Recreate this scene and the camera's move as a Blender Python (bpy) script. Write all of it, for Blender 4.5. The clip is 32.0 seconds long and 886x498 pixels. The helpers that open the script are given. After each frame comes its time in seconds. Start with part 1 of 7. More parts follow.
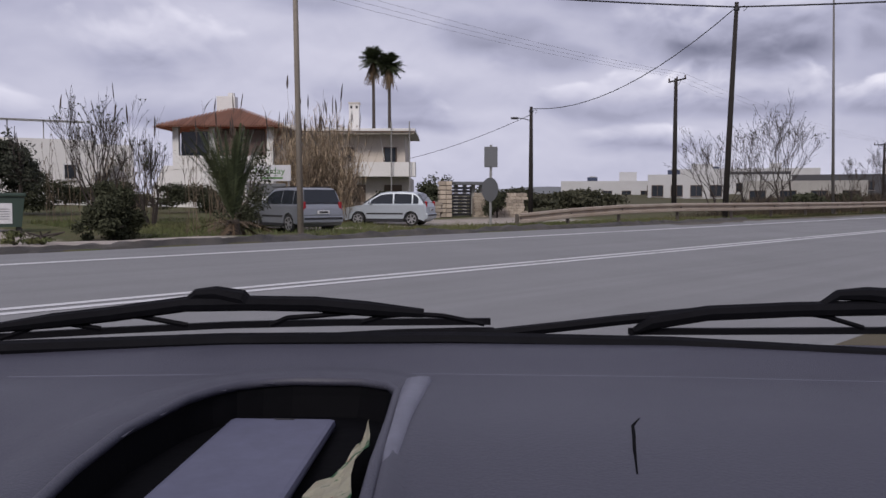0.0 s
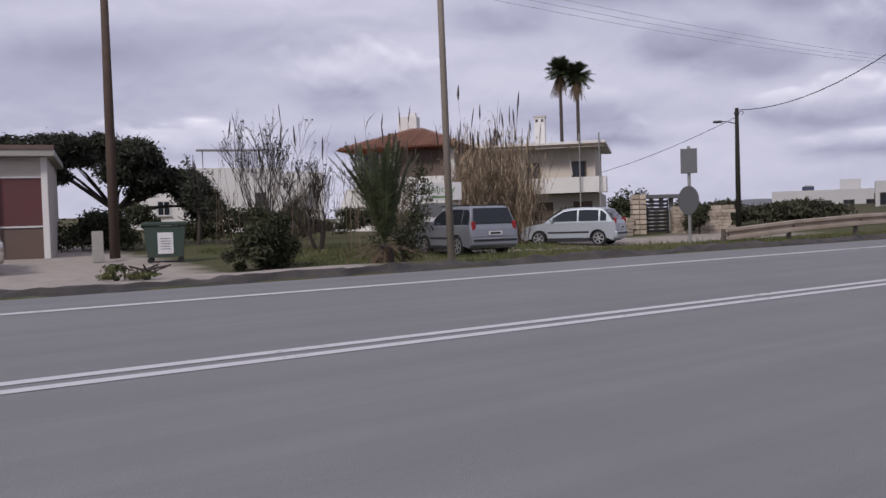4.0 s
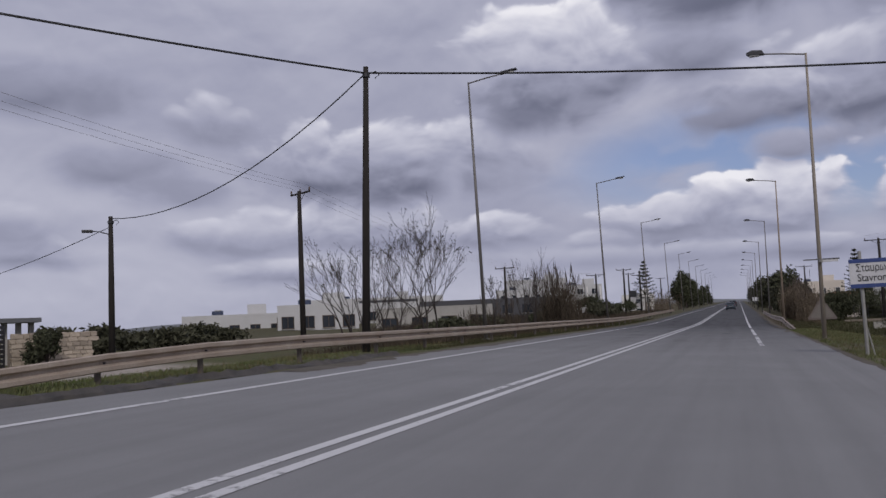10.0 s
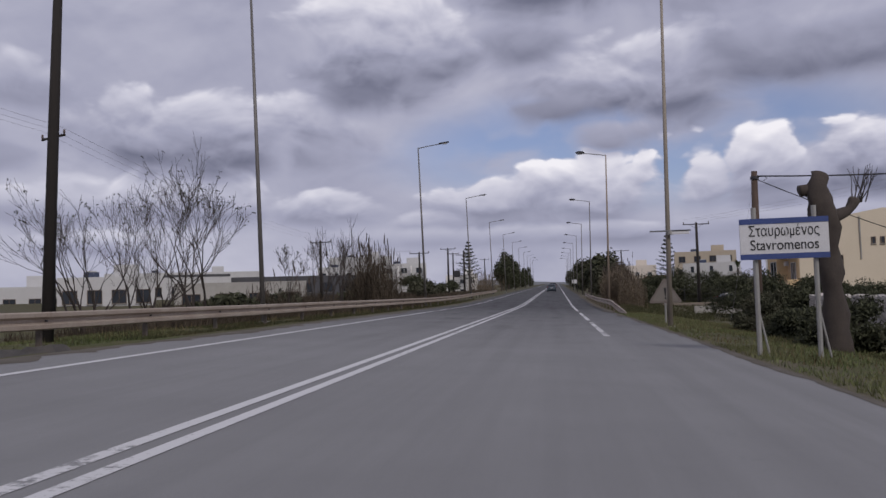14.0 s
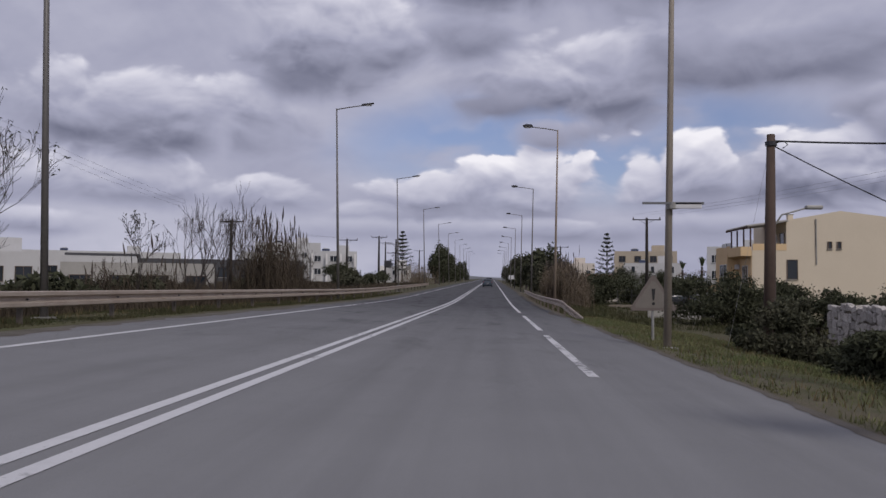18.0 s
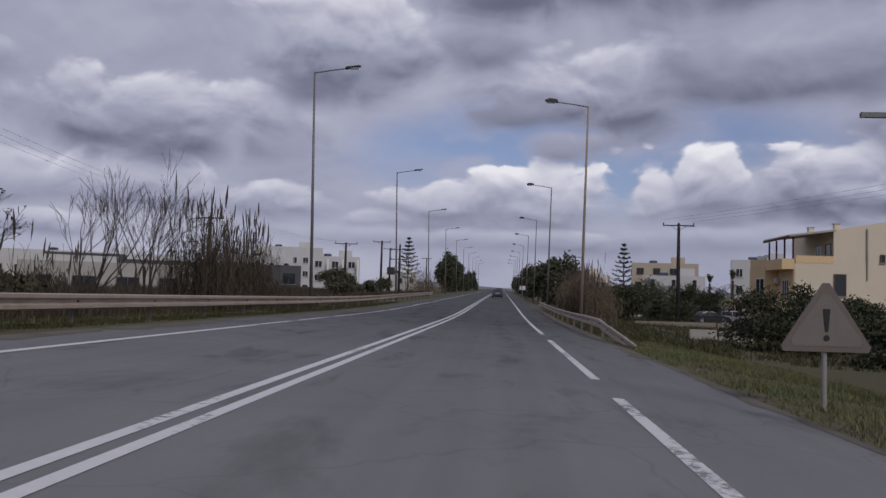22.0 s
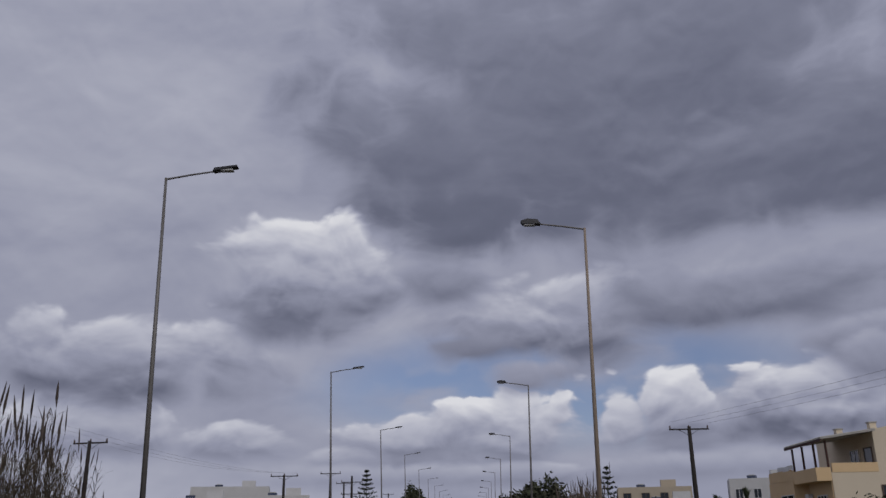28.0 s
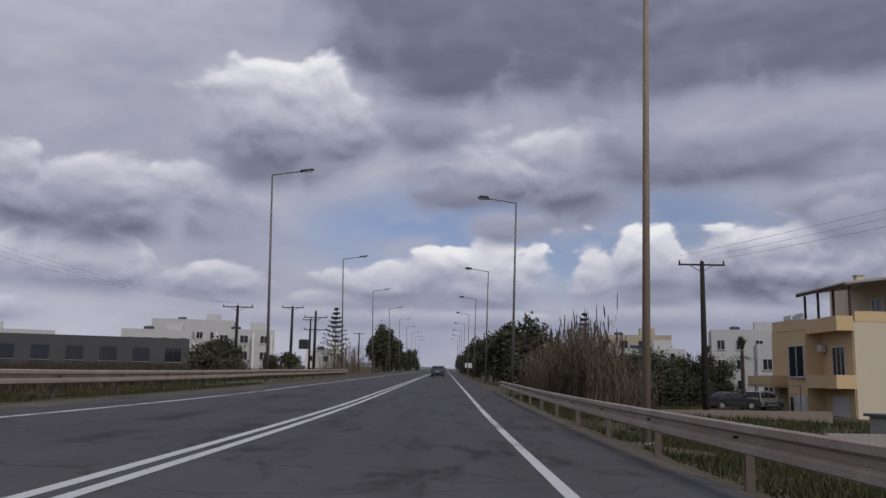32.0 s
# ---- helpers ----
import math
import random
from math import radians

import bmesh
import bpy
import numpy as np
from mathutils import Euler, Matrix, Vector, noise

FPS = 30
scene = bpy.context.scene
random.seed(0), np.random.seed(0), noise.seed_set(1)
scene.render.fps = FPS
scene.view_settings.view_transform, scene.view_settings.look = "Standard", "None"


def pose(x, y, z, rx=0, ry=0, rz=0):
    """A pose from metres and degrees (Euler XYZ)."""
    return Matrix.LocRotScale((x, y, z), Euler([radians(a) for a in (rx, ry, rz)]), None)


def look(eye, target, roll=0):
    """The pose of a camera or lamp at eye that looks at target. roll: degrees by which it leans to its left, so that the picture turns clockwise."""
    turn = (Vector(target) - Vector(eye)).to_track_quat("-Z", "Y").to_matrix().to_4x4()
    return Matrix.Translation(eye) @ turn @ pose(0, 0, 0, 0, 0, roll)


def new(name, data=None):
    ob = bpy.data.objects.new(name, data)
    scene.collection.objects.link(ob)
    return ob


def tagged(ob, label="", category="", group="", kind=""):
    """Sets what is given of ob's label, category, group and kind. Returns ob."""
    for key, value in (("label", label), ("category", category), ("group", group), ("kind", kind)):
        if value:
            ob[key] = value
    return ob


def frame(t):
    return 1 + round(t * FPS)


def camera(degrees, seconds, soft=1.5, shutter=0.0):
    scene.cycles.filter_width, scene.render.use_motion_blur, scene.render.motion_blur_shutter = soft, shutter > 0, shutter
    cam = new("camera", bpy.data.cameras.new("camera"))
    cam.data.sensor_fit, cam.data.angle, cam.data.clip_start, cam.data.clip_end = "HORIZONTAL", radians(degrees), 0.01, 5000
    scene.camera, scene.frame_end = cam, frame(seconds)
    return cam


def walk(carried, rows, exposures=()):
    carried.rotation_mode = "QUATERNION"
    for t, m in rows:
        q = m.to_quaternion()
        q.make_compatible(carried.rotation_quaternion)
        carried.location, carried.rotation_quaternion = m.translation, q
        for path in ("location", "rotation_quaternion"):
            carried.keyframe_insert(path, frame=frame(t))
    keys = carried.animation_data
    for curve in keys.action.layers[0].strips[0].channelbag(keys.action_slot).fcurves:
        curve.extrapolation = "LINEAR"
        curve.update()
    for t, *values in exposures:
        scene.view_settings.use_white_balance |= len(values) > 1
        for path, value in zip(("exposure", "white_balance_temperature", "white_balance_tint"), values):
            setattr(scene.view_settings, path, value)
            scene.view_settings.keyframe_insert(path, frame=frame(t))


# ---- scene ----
cam = camera(54.9, 32.0)
PATH = [
    (0, (8.634, 0.437, 1.093), (7.268, 1.892, 0.973), 0.0),
    (0.5, (8.26, 0.91, 1.065), (6.869, 2.342, 0.949), -0.3),
    (1, (7.958, 1.256, 1.04), (6.458, 2.575, 0.936), -1.2),
    (1.5, (7.686, 1.554, 1.037), (6.117, 2.79, 0.94), -0.9),
    (2, (7.447, 1.86, 1.042), (5.849, 3.06, 0.955), -0.5),
    (2.5, (7.192, 2.211, 1.047), (5.578, 3.388, 0.962), -0.7),
    (3, (6.897, 2.601, 1.046), (5.249, 3.731, 0.963), -1.1),
    (3.5, (6.613, 2.924, 1.038), (4.951, 4.034, 0.955), -1.1),
    (5.5, (5.451, 4.862, 0.995), (3.811, 6.005, 1.035), -4.8),
    (6, (5.172, 5.389, 0.985), (3.579, 6.596, 1.063), -3.9),
    (6.5, (4.925, 5.89, 0.986), (3.467, 7.257, 1.07), -2.9),
    (7, (4.743, 6.458, 0.991), (3.483, 8.01, 1.065), -2.2),
    (7.5, (4.523, 7.034, 1.005), (3.372, 8.669, 1.063), -2.3),
    (8, (4.301, 7.756, 1.015), (3.222, 9.438, 1.075), -2.6),
    (8.5, (4.002, 8.488, 1.032), (2.983, 10.207, 1.118), -2.3),
    (9, (3.69, 9.371, 1.045), (2.783, 11.148, 1.189), -2.1),
    (9.5, (3.532, 9.98, 1.016), (2.785, 11.828, 1.18), -2.1),
    (10, (3.359, 11.112, 1.01), (2.713, 12.997, 1.185), -2.6),
    (10.5, (3.279, 12.024, 1.006), (2.663, 13.919, 1.18), -2.4),
    (11, (3.116, 12.995, 1.011), (2.569, 14.911, 1.185), -2.4),
    (11.5, (3.035, 13.932, 0.985), (2.545, 15.863, 1.157), -2.0),
    (12, (2.884, 14.997, 0.974), (2.437, 16.939, 1.142), -2.0),
    (12.5, (2.879, 15.964, 0.96), (2.503, 17.922, 1.116), -2.0),
    (13, (2.766, 17.024, 0.96), (2.434, 18.991, 1.105), -2.3),
    (13.5, (2.758, 18.08, 0.943), (2.477, 20.056, 1.069), -2.3),
    (15.5, (2.845, 23.203, 1.012), (2.639, 25.19, 1.106), 0.0),
    (16, (2.795, 24.502, 1.016), (2.639, 26.494, 1.108), 0.0),
    (16.5, (2.8, 25.734, 1.002), (2.662, 27.727, 1.096), -0.6),
    (17, (2.733, 26.98, 0.993), (2.617, 28.974, 1.088), -0.7),
    (17.5, (2.704, 28.197, 0.995), (2.59, 30.191, 1.091), -0.8),
    (18, (2.616, 29.518, 1.001), (2.501, 31.513, 1.092), 0.5),
    (18.5, (2.647, 30.851, 1.003), (2.502, 32.844, 1.08), 1.6),
    (19, (2.591, 32.201, 0.997), (2.421, 34.192, 1.073), 1.9),
    (19.5, (2.581, 33.402, 0.99), (2.407, 35.393, 1.066), 2.0),
    (20, (2.488, 34.687, 0.981), (2.313, 36.678, 1.064), 1.8),
    (20.5, (2.551, 36.056, 0.987), (2.379, 38.047, 1.071), 2.0),
    (21, (2.528, 37.468, 0.998), (2.364, 39.459, 1.086), 1.9),
    (21.5, (2.548, 38.707, 1.01), (2.396, 40.699, 1.098), 1.8),
    (22, (2.5, 40.182, 1.027), (2.361, 42.174, 1.14), 1.7),
    (22.5, (2.541, 41.524, 1.036), (2.407, 43.509, 1.245), 1.8),
    (23, (2.636, 42.804, 1.033), (2.526, 44.775, 1.354), 1.8),
    (23.5, (2.564, 44.034, 1.028), (2.478, 46.001, 1.377), 1.8),
    (24, (2.53, 45.342, 1.012), (2.44, 47.298, 1.42), 1.7),
    (24.5, (2.511, 46.613, 0.976), (2.41, 48.553, 1.45), 1.2),
    (25, (2.557, 47.953, 0.935), (2.458, 49.877, 1.47), 0.5),
    (25.5, (2.605, 49.224, 0.899), (2.507, 51.133, 1.488), 0.2),
    (27.5, (2.59, 54.995, 0.845), (2.526, 56.885, 1.496), -0.6),
    (28, (2.576, 56.619, 0.86), (2.522, 58.512, 1.504), -0.9),
    (28.5, (2.563, 58.122, 0.88), (2.511, 60.027, 1.486), -0.9),
    (29, (2.6, 59.708, 0.893), (2.558, 61.625, 1.461), -1.0),
    (29.5, (2.594, 61.179, 0.905), (2.57, 63.103, 1.452), -1.2),
    (30, (2.633, 62.845, 0.905), (2.631, 64.778, 1.418), -1.3),
    (30.5, (2.656, 64.292, 0.904), (2.655, 66.232, 1.389), -1.1),
    (31, (2.699, 65.836, 0.895), (2.703, 67.796, 1.293), 0.3),
    (31.5, (2.717, 67.412, 0.884), (2.723, 69.382, 1.227), 0.9),
    (32, (2.803, 69.07, 0.867), (2.793, 71.047, 1.17), 1.1),
]
walk(cam, [(t, look(eye, target, roll)) for t, eye, target, roll in PATH], exposures=[
    (0.0, 0.42, 6560, 14), (3.5, 0.42, 6560, 15), (7.0, 0.18, 6420, 12), (9.0, 0.03, 6450, 12), (13.0, 0.12, 6550, 13), (20.0, 0.14, 6500, 13), (24.0, -0.18, 6400, 11), (28.0, -0.21, 6450, 10), (32.0, 0.04, 6600, 9)])

# ---- world, sun ----
def nd(nt, kind, **props):
    n = nt.nodes.new(kind)
    for k, v in props.items():
        if k == "op":
            n.operation = v
        elif k == "ins":
            for i, val in v.items():
                n.inputs[i].default_value = val
    return n


def mth(nt, op, a, b=None, c=None, clamp=False):
    n = nt.nodes.new("ShaderNodeMath")
    n.operation = op
    n.use_clamp = clamp
    for i, v in enumerate((a, b, c)):
        if v is None:
            continue
        if isinstance(v, (int, float)):
            n.inputs[i].default_value = v
        else:
            nt.links.new(v, n.inputs[i])
    return n.outputs[0]


def mixc(nt, fac, a, b):
    n = nt.nodes.new("ShaderNodeMix")
    n.data_type = "RGBA"
    for i, v in ((0, fac), (6, a), (7, b)):
        if isinstance(v, (int, float)):
            n.inputs[i].default_value = v
        elif isinstance(v, tuple):
            n.inputs[i].default_value = (*v, 1)
        else:
            nt.links.new(v, n.inputs[i])
    return n.outputs[2]


def noise_tex(nt, vec, scale, detail=6.0, rough=0.55, distort=0.0):
    n = nt.nodes.new("ShaderNodeTexNoise")
    n.inputs["Scale"].default_value = scale
    n.inputs["Detail"].default_value = detail
    n.inputs["Roughness"].default_value = rough
    n.inputs["Distortion"].default_value = distort
    if vec is not None:
        nt.links.new(vec, n.inputs["Vector"])
    return n.outputs["Fac"]


SUN_ELEV, SUN_AZ = 38, 150   # degrees; azimuth clockwise from the road's heading

world = bpy.data.worlds.new("overcast_sky")
world.use_nodes = True
wt = world.node_tree
wt.nodes.clear()
sky = wt.nodes.new("ShaderNodeTexSky")
sky.sky_type = "NISHITA"
sky.sun_disc = False
sky.sun_elevation = radians(SUN_ELEV)
sky.sun_rotation = radians(SUN_AZ)
tc = wt.nodes.new("ShaderNodeTexCoord")
sep = wt.nodes.new("ShaderNodeSeparateXYZ")
wt.links.new(tc.outputs["Generated"], sep.inputs[0])
az = mth(wt, "MULTIPLY", mth(wt, "ARCTAN2", sep.outputs[0], sep.outputs[1]), 57.2958)
el = mth(wt, "MULTIPLY", mth(wt, "ARCSINE", sep.outputs[2]), 57.2958)
def step(v, lo, hi):
    m = wt.nodes.new("ShaderNodeMapRange")
    m.interpolation_type = "SMOOTHSTEP"
    wt.links.new(v, m.inputs[0])
    m.inputs[1].default_value, m.inputs[2].default_value = lo, hi
    return m.outputs[0]


def cloud_field(lift):
    """Billowing cloud density over azimuth and elevation; with a lift it gives the density a little higher up."""
    co = wt.nodes.new("ShaderNodeCombineXYZ")
    wt.links.new(mth(wt, "MULTIPLY", az, 0.1), co.inputs[0])
    wt.links.new(mth(wt, "MULTIPLY", mth(wt, "ADD", el, lift), 0.165), co.inputs[1])
    warp = wt.nodes.new("ShaderNodeVectorMath")
    warp.operation = "MULTIPLY_ADD"
    nz = wt.nodes.new("ShaderNodeTexNoise")
    nz.inputs["Scale"].default_value = 1.7
    nz.inputs["Detail"].default_value = 3.0
    nz.inputs["Roughness"].default_value = 0.42
    wt.links.new(co.outputs[0], nz.inputs["Vector"])
    wt.links.new(nz.outputs["Color"], warp.inputs[0])
    warp.inputs[1].default_value = (0.5, 0.5, 0.0)
    wt.links.new(co.outputs[0], warp.inputs[2])
    vo = wt.nodes.new("ShaderNodeTexVoronoi")
    vo.voronoi_dimensions = "2D"
    vo.feature = "SMOOTH_F1"
    vo.normalize = True
    for k, v in (("Scale", 2.6), ("Detail", 3.0), ("Roughness", 0.45), ("Smoothness", 0.4)):
        vo.inputs[k].default_value = v
    wt.links.new(warp.outputs[0], vo.inputs["Vector"])
    n = noise_tex(wt, warp.outputs[0], 1.1, 5, 0.44)
    puff = mth(wt, "MULTIPLY", mth(wt, "SUBTRACT", 0.36, vo.outputs["Distance"]), 0.95)
    return mth(wt, "ADD", puff, mth(wt, "MULTIPLY", mth(wt, "SUBTRACT", n, 0.5), 1.3)), n


dens, fine = cloud_field(0.0)
dens_up, _ = cloud_field(0.6)
relief = mth(wt, "SUBTRACT", dens, dens_up)
st_co = wt.nodes.new("ShaderNodeCombineXYZ")
wt.links.new(mth(wt, "MULTIPLY", az, 0.035), st_co.inputs[0])
wt.links.new(mth(wt, "MULTIPLY", el, 0.11), st_co.inputs[1])
broad = noise_tex(wt, st_co.outputs[0], 1.0, 5, 0.5, 0.6)
lum = mth(wt, "MULTIPLY_ADD", mth(wt, "SUBTRACT", broad, 0.5), 0.40, 0.555)
lum = mth(wt, "MULTIPLY_ADD", relief, 0.10, lum)
# azimuth, elevation of the flat base, half width, rise above it, tone at the top, tone at the base, softness of the edge
BANKS = (
    # small clouds low over the horizon
    (-73, 4.6, 6, 2.4, 0.78, 0.46, 0.35), (-62, 8.6, 6.5, 3.6, 0.80, 0.42, 0.35), (-60, 5.2, 7, 1.6, 0.62, 0.46, 0.5), (-47, 6.4, 7, 2.4, 0.66, 0.42, 0.45), (-36, 8.6, 5, 2.2, 0.50, 0.38, 0.5), (-31, 5.6, 7, 2.6, 0.76, 0.42, 0.35),
    (-78, 11.0, 8, 3.0, 0.60, 0.42, 0.6), (-52, 12.5, 6, 2.2, 0.60, 0.38, 0.5), (-34, 12.9, 3.4, 2.6, 0.78, 0.38, 0.3), (-45, 14.5, 9, 3.2, 0.58, 0.36, 0.5),
    (-24, 5.8, 6.5, 3.0, 0.92, 0.40, 0.2), (-14.5, 5.7, 4.5, 2.2, 0.90, 0.42, 0.2), (-4.6, 5.6, 5.6, 2.6, 0.92, 0.40, 0.18), (3.2, 5.9, 7.0, 3.7, 1.06, 0.38, 0.14), (9.6, 6.1, 2.4, 3.3, 0.98, 0.44, 0.16),
    (13.4, 6.6, 3.2, 3.9, 1.04, 0.38, 0.14), (22, 6.4, 6.2, 4.9, 0.98, 0.27, 0.16), (37, 8, 9, 4.0, 0.72, 0.36, 0.4),
    (-5, 3.6, 16, 1.3, 0.68, 0.46, 0.6), (16, 3.8, 14, 1.5, 0.68, 0.44, 0.6),
    # middle bands
    (-23, 9.7, 10.5, 4.6, 0.90, 0.27, 0.27), (-40, 10.0, 6, 2.6, 0.56, 0.36, 0.5), (5.5, 12.2, 10.5, 4.6, 0.84, 0.26, 0.28), (19, 13.4, 12, 4.6, 0.66, 0.28, 0.5),
    (0, 11.7, 4.5, 1.5, 0.46, 0.30, 0.4),
    # the dark deck overhead and the lit heap under its edge
    (12, 24.5, 29, 22, 0.42, 0.28, 0.75), (10, 23.2, 27, 17, 0.45, 0.25, 0.6), (-2, 22.5, 12, 9, 0.40, 0.26, 0.7), (24, 20.0, 17, 6.5, 0.40, 0.26, 0.5), (1, 19.4, 9, 4.0, 0.32, 0.23, 0.4), (36, 42, 45, 26, 0.48, 0.38, 0.9),
    (-11.0, 15.0, 6.6, 6.4, 1.0, 0.28, 0.26), (-7.5, 14.8, 4.8, 2.6, 0.66, 0.29, 0.25),
)
rs_ = random.Random(11)
for k in range(16):
    a = -88 + 8.6 * k + rs_.uniform(-2.5, 2.5)
    e = rs_.uniform(3.4, 6.0)
    BANKS = ((a, e, rs_.uniform(3, 6.5), rs_.uniform(1.0, 2.0), rs_.uniform(0.66, 0.86), rs_.uniform(0.36, 0.45), 0.3),) + BANKS
for k in range(6):
    e = rs_.uniform(9.0, 16.0)
    BANKS = BANKS[:-6] + ((rs_.uniform(-30, 28), e, rs_.uniform(3.0, 6.5), rs_.uniform(1.6, 3.0), rs_.uniform(0.58, 0.72), rs_.uniform(0.30, 0.40), 0.45),) + BANKS[-6:]
# one cloud bank as a node group: lays its tone over the sky behind it and adds to the cover
bank = bpy.data.node_groups.new("cloud_bank", "ShaderNodeTree")
for nm in ("az", "el", "dens", "relief", "broad", "lum", "cover", "a", "e", "ra", "re", "top", "base", "soft"):
    bank.interface.new_socket(nm, in_out="INPUT", socket_type="NodeSocketFloat")
for nm in ("lum", "cover"):
    bank.interface.new_socket(nm, in_out="OUTPUT", socket_type="NodeSocketFloat")
gi, go = bank.nodes.new("NodeGroupInput").outputs, bank.nodes.new("NodeGroupOutput").inputs
dx = mth(bank, "DIVIDE", mth(bank, "SUBTRACT", gi["az"], gi["a"]), gi["ra"])
off = mth(bank, "SUBTRACT", gi["el"], gi["e"])
rel = mth(bank, "DIVIDE", off, gi["re"])
dy = mth(bank, "MAXIMUM", rel, mth(bank, "DIVIDE", off, mth(bank, "MULTIPLY_ADD", gi["re"], -0.40, -0.45)))
r = mth(bank, "SQRT", mth(bank, "MULTIPLY_ADD", dx, dx, mth(bank, "MULTIPLY", dy, dy)))
edge = bank.nodes.new("ShaderNodeMapRange")
edge.interpolation_type = "SMOOTHSTEP"
rough_edge = mth(bank, "MULTIPLY_ADD", gi["soft"], -1.0, 1.35)
bank.links.new(mth(bank, "MULTIPLY_ADD", gi["dens"], rough_edge, mth(bank, "SUBTRACT", 0.94, r)), edge.inputs[0])
edge.inputs[1].default_value = -0.02
# crisp billowing tops, undersides that melt into the haze
under = bank.nodes.new("ShaderNodeMapRange")
under.interpolation_type = "SMOOTHSTEP"
bank.links.new(rel, under.inputs[0])
for i, v in ((1, 0.5), (2, -0.25), (3, 0.0), (4, 0.75)):
    under.inputs[i].default_value = v
bank.links.new(mth(bank, "ADD", mth(bank, "MULTIPLY_ADD", gi["soft"], 0.75, 0.05), under.outputs[0]), edge.inputs[2])
alpha = edge.outputs[0]
h = mth(bank, "MULTIPLY_ADD", rel, 0.80, 0.14)
lit = mth(bank, "MULTIPLY", gi["relief"], mth(bank, "MULTIPLY_ADD", gi["soft"], -1.1, 1.05))
h = mth(bank, "ADD", mth(bank, "ADD", lit, h), mth(bank, "MULTIPLY", gi["dens"], -0.25), clamp=True)
tone = mth(bank, "MULTIPLY_ADD", h, mth(bank, "SUBTRACT", gi["top"], gi["base"]), gi["base"])
tone = mth(bank, "MULTIPLY_ADD", gi["relief"], 0.05, tone)
tone = mth(bank, "MULTIPLY_ADD", mth(bank, "SUBTRACT", gi["broad"], 0.5), 0.22, tone)
bank.links.new(mth(bank, "MULTIPLY_ADD", mth(bank, "SUBTRACT", tone, gi["lum"]), alpha, gi["lum"]), go["lum"])
bank.links.new(mth(bank, "MAXIMUM", gi["cover"], alpha), go["cover"])
cover = None
for values in BANKS:
    g = wt.nodes.new("ShaderNodeGroup")
    g.node_tree = bank
    for nm, sock in (("az", az), ("el", el), ("dens", dens), ("relief", relief), ("broad", broad), ("lum", lum), ("cover", cover)):
        if sock is not None:
            wt.links.new(sock, g.inputs[nm])
    for nm, v in zip(("a", "e", "ra", "re", "top", "base", "soft"), values):
        g.inputs[nm].default_value = v
    lum, cover = g.outputs["lum"], g.outputs["cover"]
ramp = wt.nodes.new("ShaderNodeValToRGB")
wt.links.new(lum, ramp.inputs[0])
cr = ramp.color_ramp
cr.elements[0].position, cr.elements[0].color = 0.08, (0.085, 0.095, 0.14, 1)
cr.elements[1].position, cr.elements[1].color = 0.95, (0.80, 0.80, 0.84, 1)
for pos, col in ((0.28, (0.150, 0.160, 0.225)), (0.50, (0.325, 0.338, 0.440)), (0.70, (0.52, 0.53, 0.62))):
    x = cr.elements.new(pos)
    x.color = (*col, 1)
# blue gaps between the low clouds and the middle bands
ca = mth(wt, "DIVIDE", mth(wt, "SUBTRACT", az, 6.0), 21)
ce = mth(wt, "DIVIDE", mth(wt, "SUBTRACT", el, 9.6), 5.0)
clear = step(mth(wt, "SQRT", mth(wt, "MULTIPLY_ADD", ca, ca, mth(wt, "MULTIPLY", ce, ce))), 1.0, 0.45)
clear = mth(wt, "MULTIPLY", clear, step(fine, 0.66, 0.42))
clear = mth(wt, "MULTIPLY", mth(wt, "MULTIPLY", clear, 0.95), mth(wt, "SUBTRACT", 1.0, cover))
gain = wt.nodes.new("ShaderNodeVectorMath")
gain.operation = "SCALE"
wt.links.new(ramp.outputs[0], gain.inputs[0])
gain.inputs["Scale"].default_value = 10.0
blue = wt.nodes.new("ShaderNodeVectorMath")
blue.operation = "SCALE"
tinted = wt.nodes.new("ShaderNodeVectorMath")
tinted.operation = "MULTIPLY"
wt.links.new(sky.outputs[0], tinted.inputs[0])
tinted.inputs[1].default_value = (0.85, 0.80, 0.98)
wt.links.new(tinted.outputs[0], blue.inputs[0])
blue.inputs["Scale"].default_value = 0.8
bg = wt.nodes.new("ShaderNodeBackground")
bg.inputs[1].default_value = 0.1
wt.links.new(mixc(wt, clear, gain.outputs[0], blue.outputs[0]), bg.inputs[0])
wo = wt.nodes.new("ShaderNodeOutputWorld")
wt.links.new(bg.outputs[0], wo.inputs[0])
scene.world = world

sun = new("sun", bpy.data.lights.new("sun", "SUN"))
sun.data.energy, sun.data.angle, sun.data.color = 1.5, radians(14), (1, 0.95, 0.88)
sa, se = radians(SUN_AZ), radians(SUN_ELEV)
sdir = Vector((math.sin(sa) * math.cos(se), math.cos(sa) * math.cos(se), math.sin(se)))
sun.matrix_world = Matrix.Translation((0, 0, 60)) @ sdir.to_track_quat("Z", "Y").to_matrix().to_4x4()


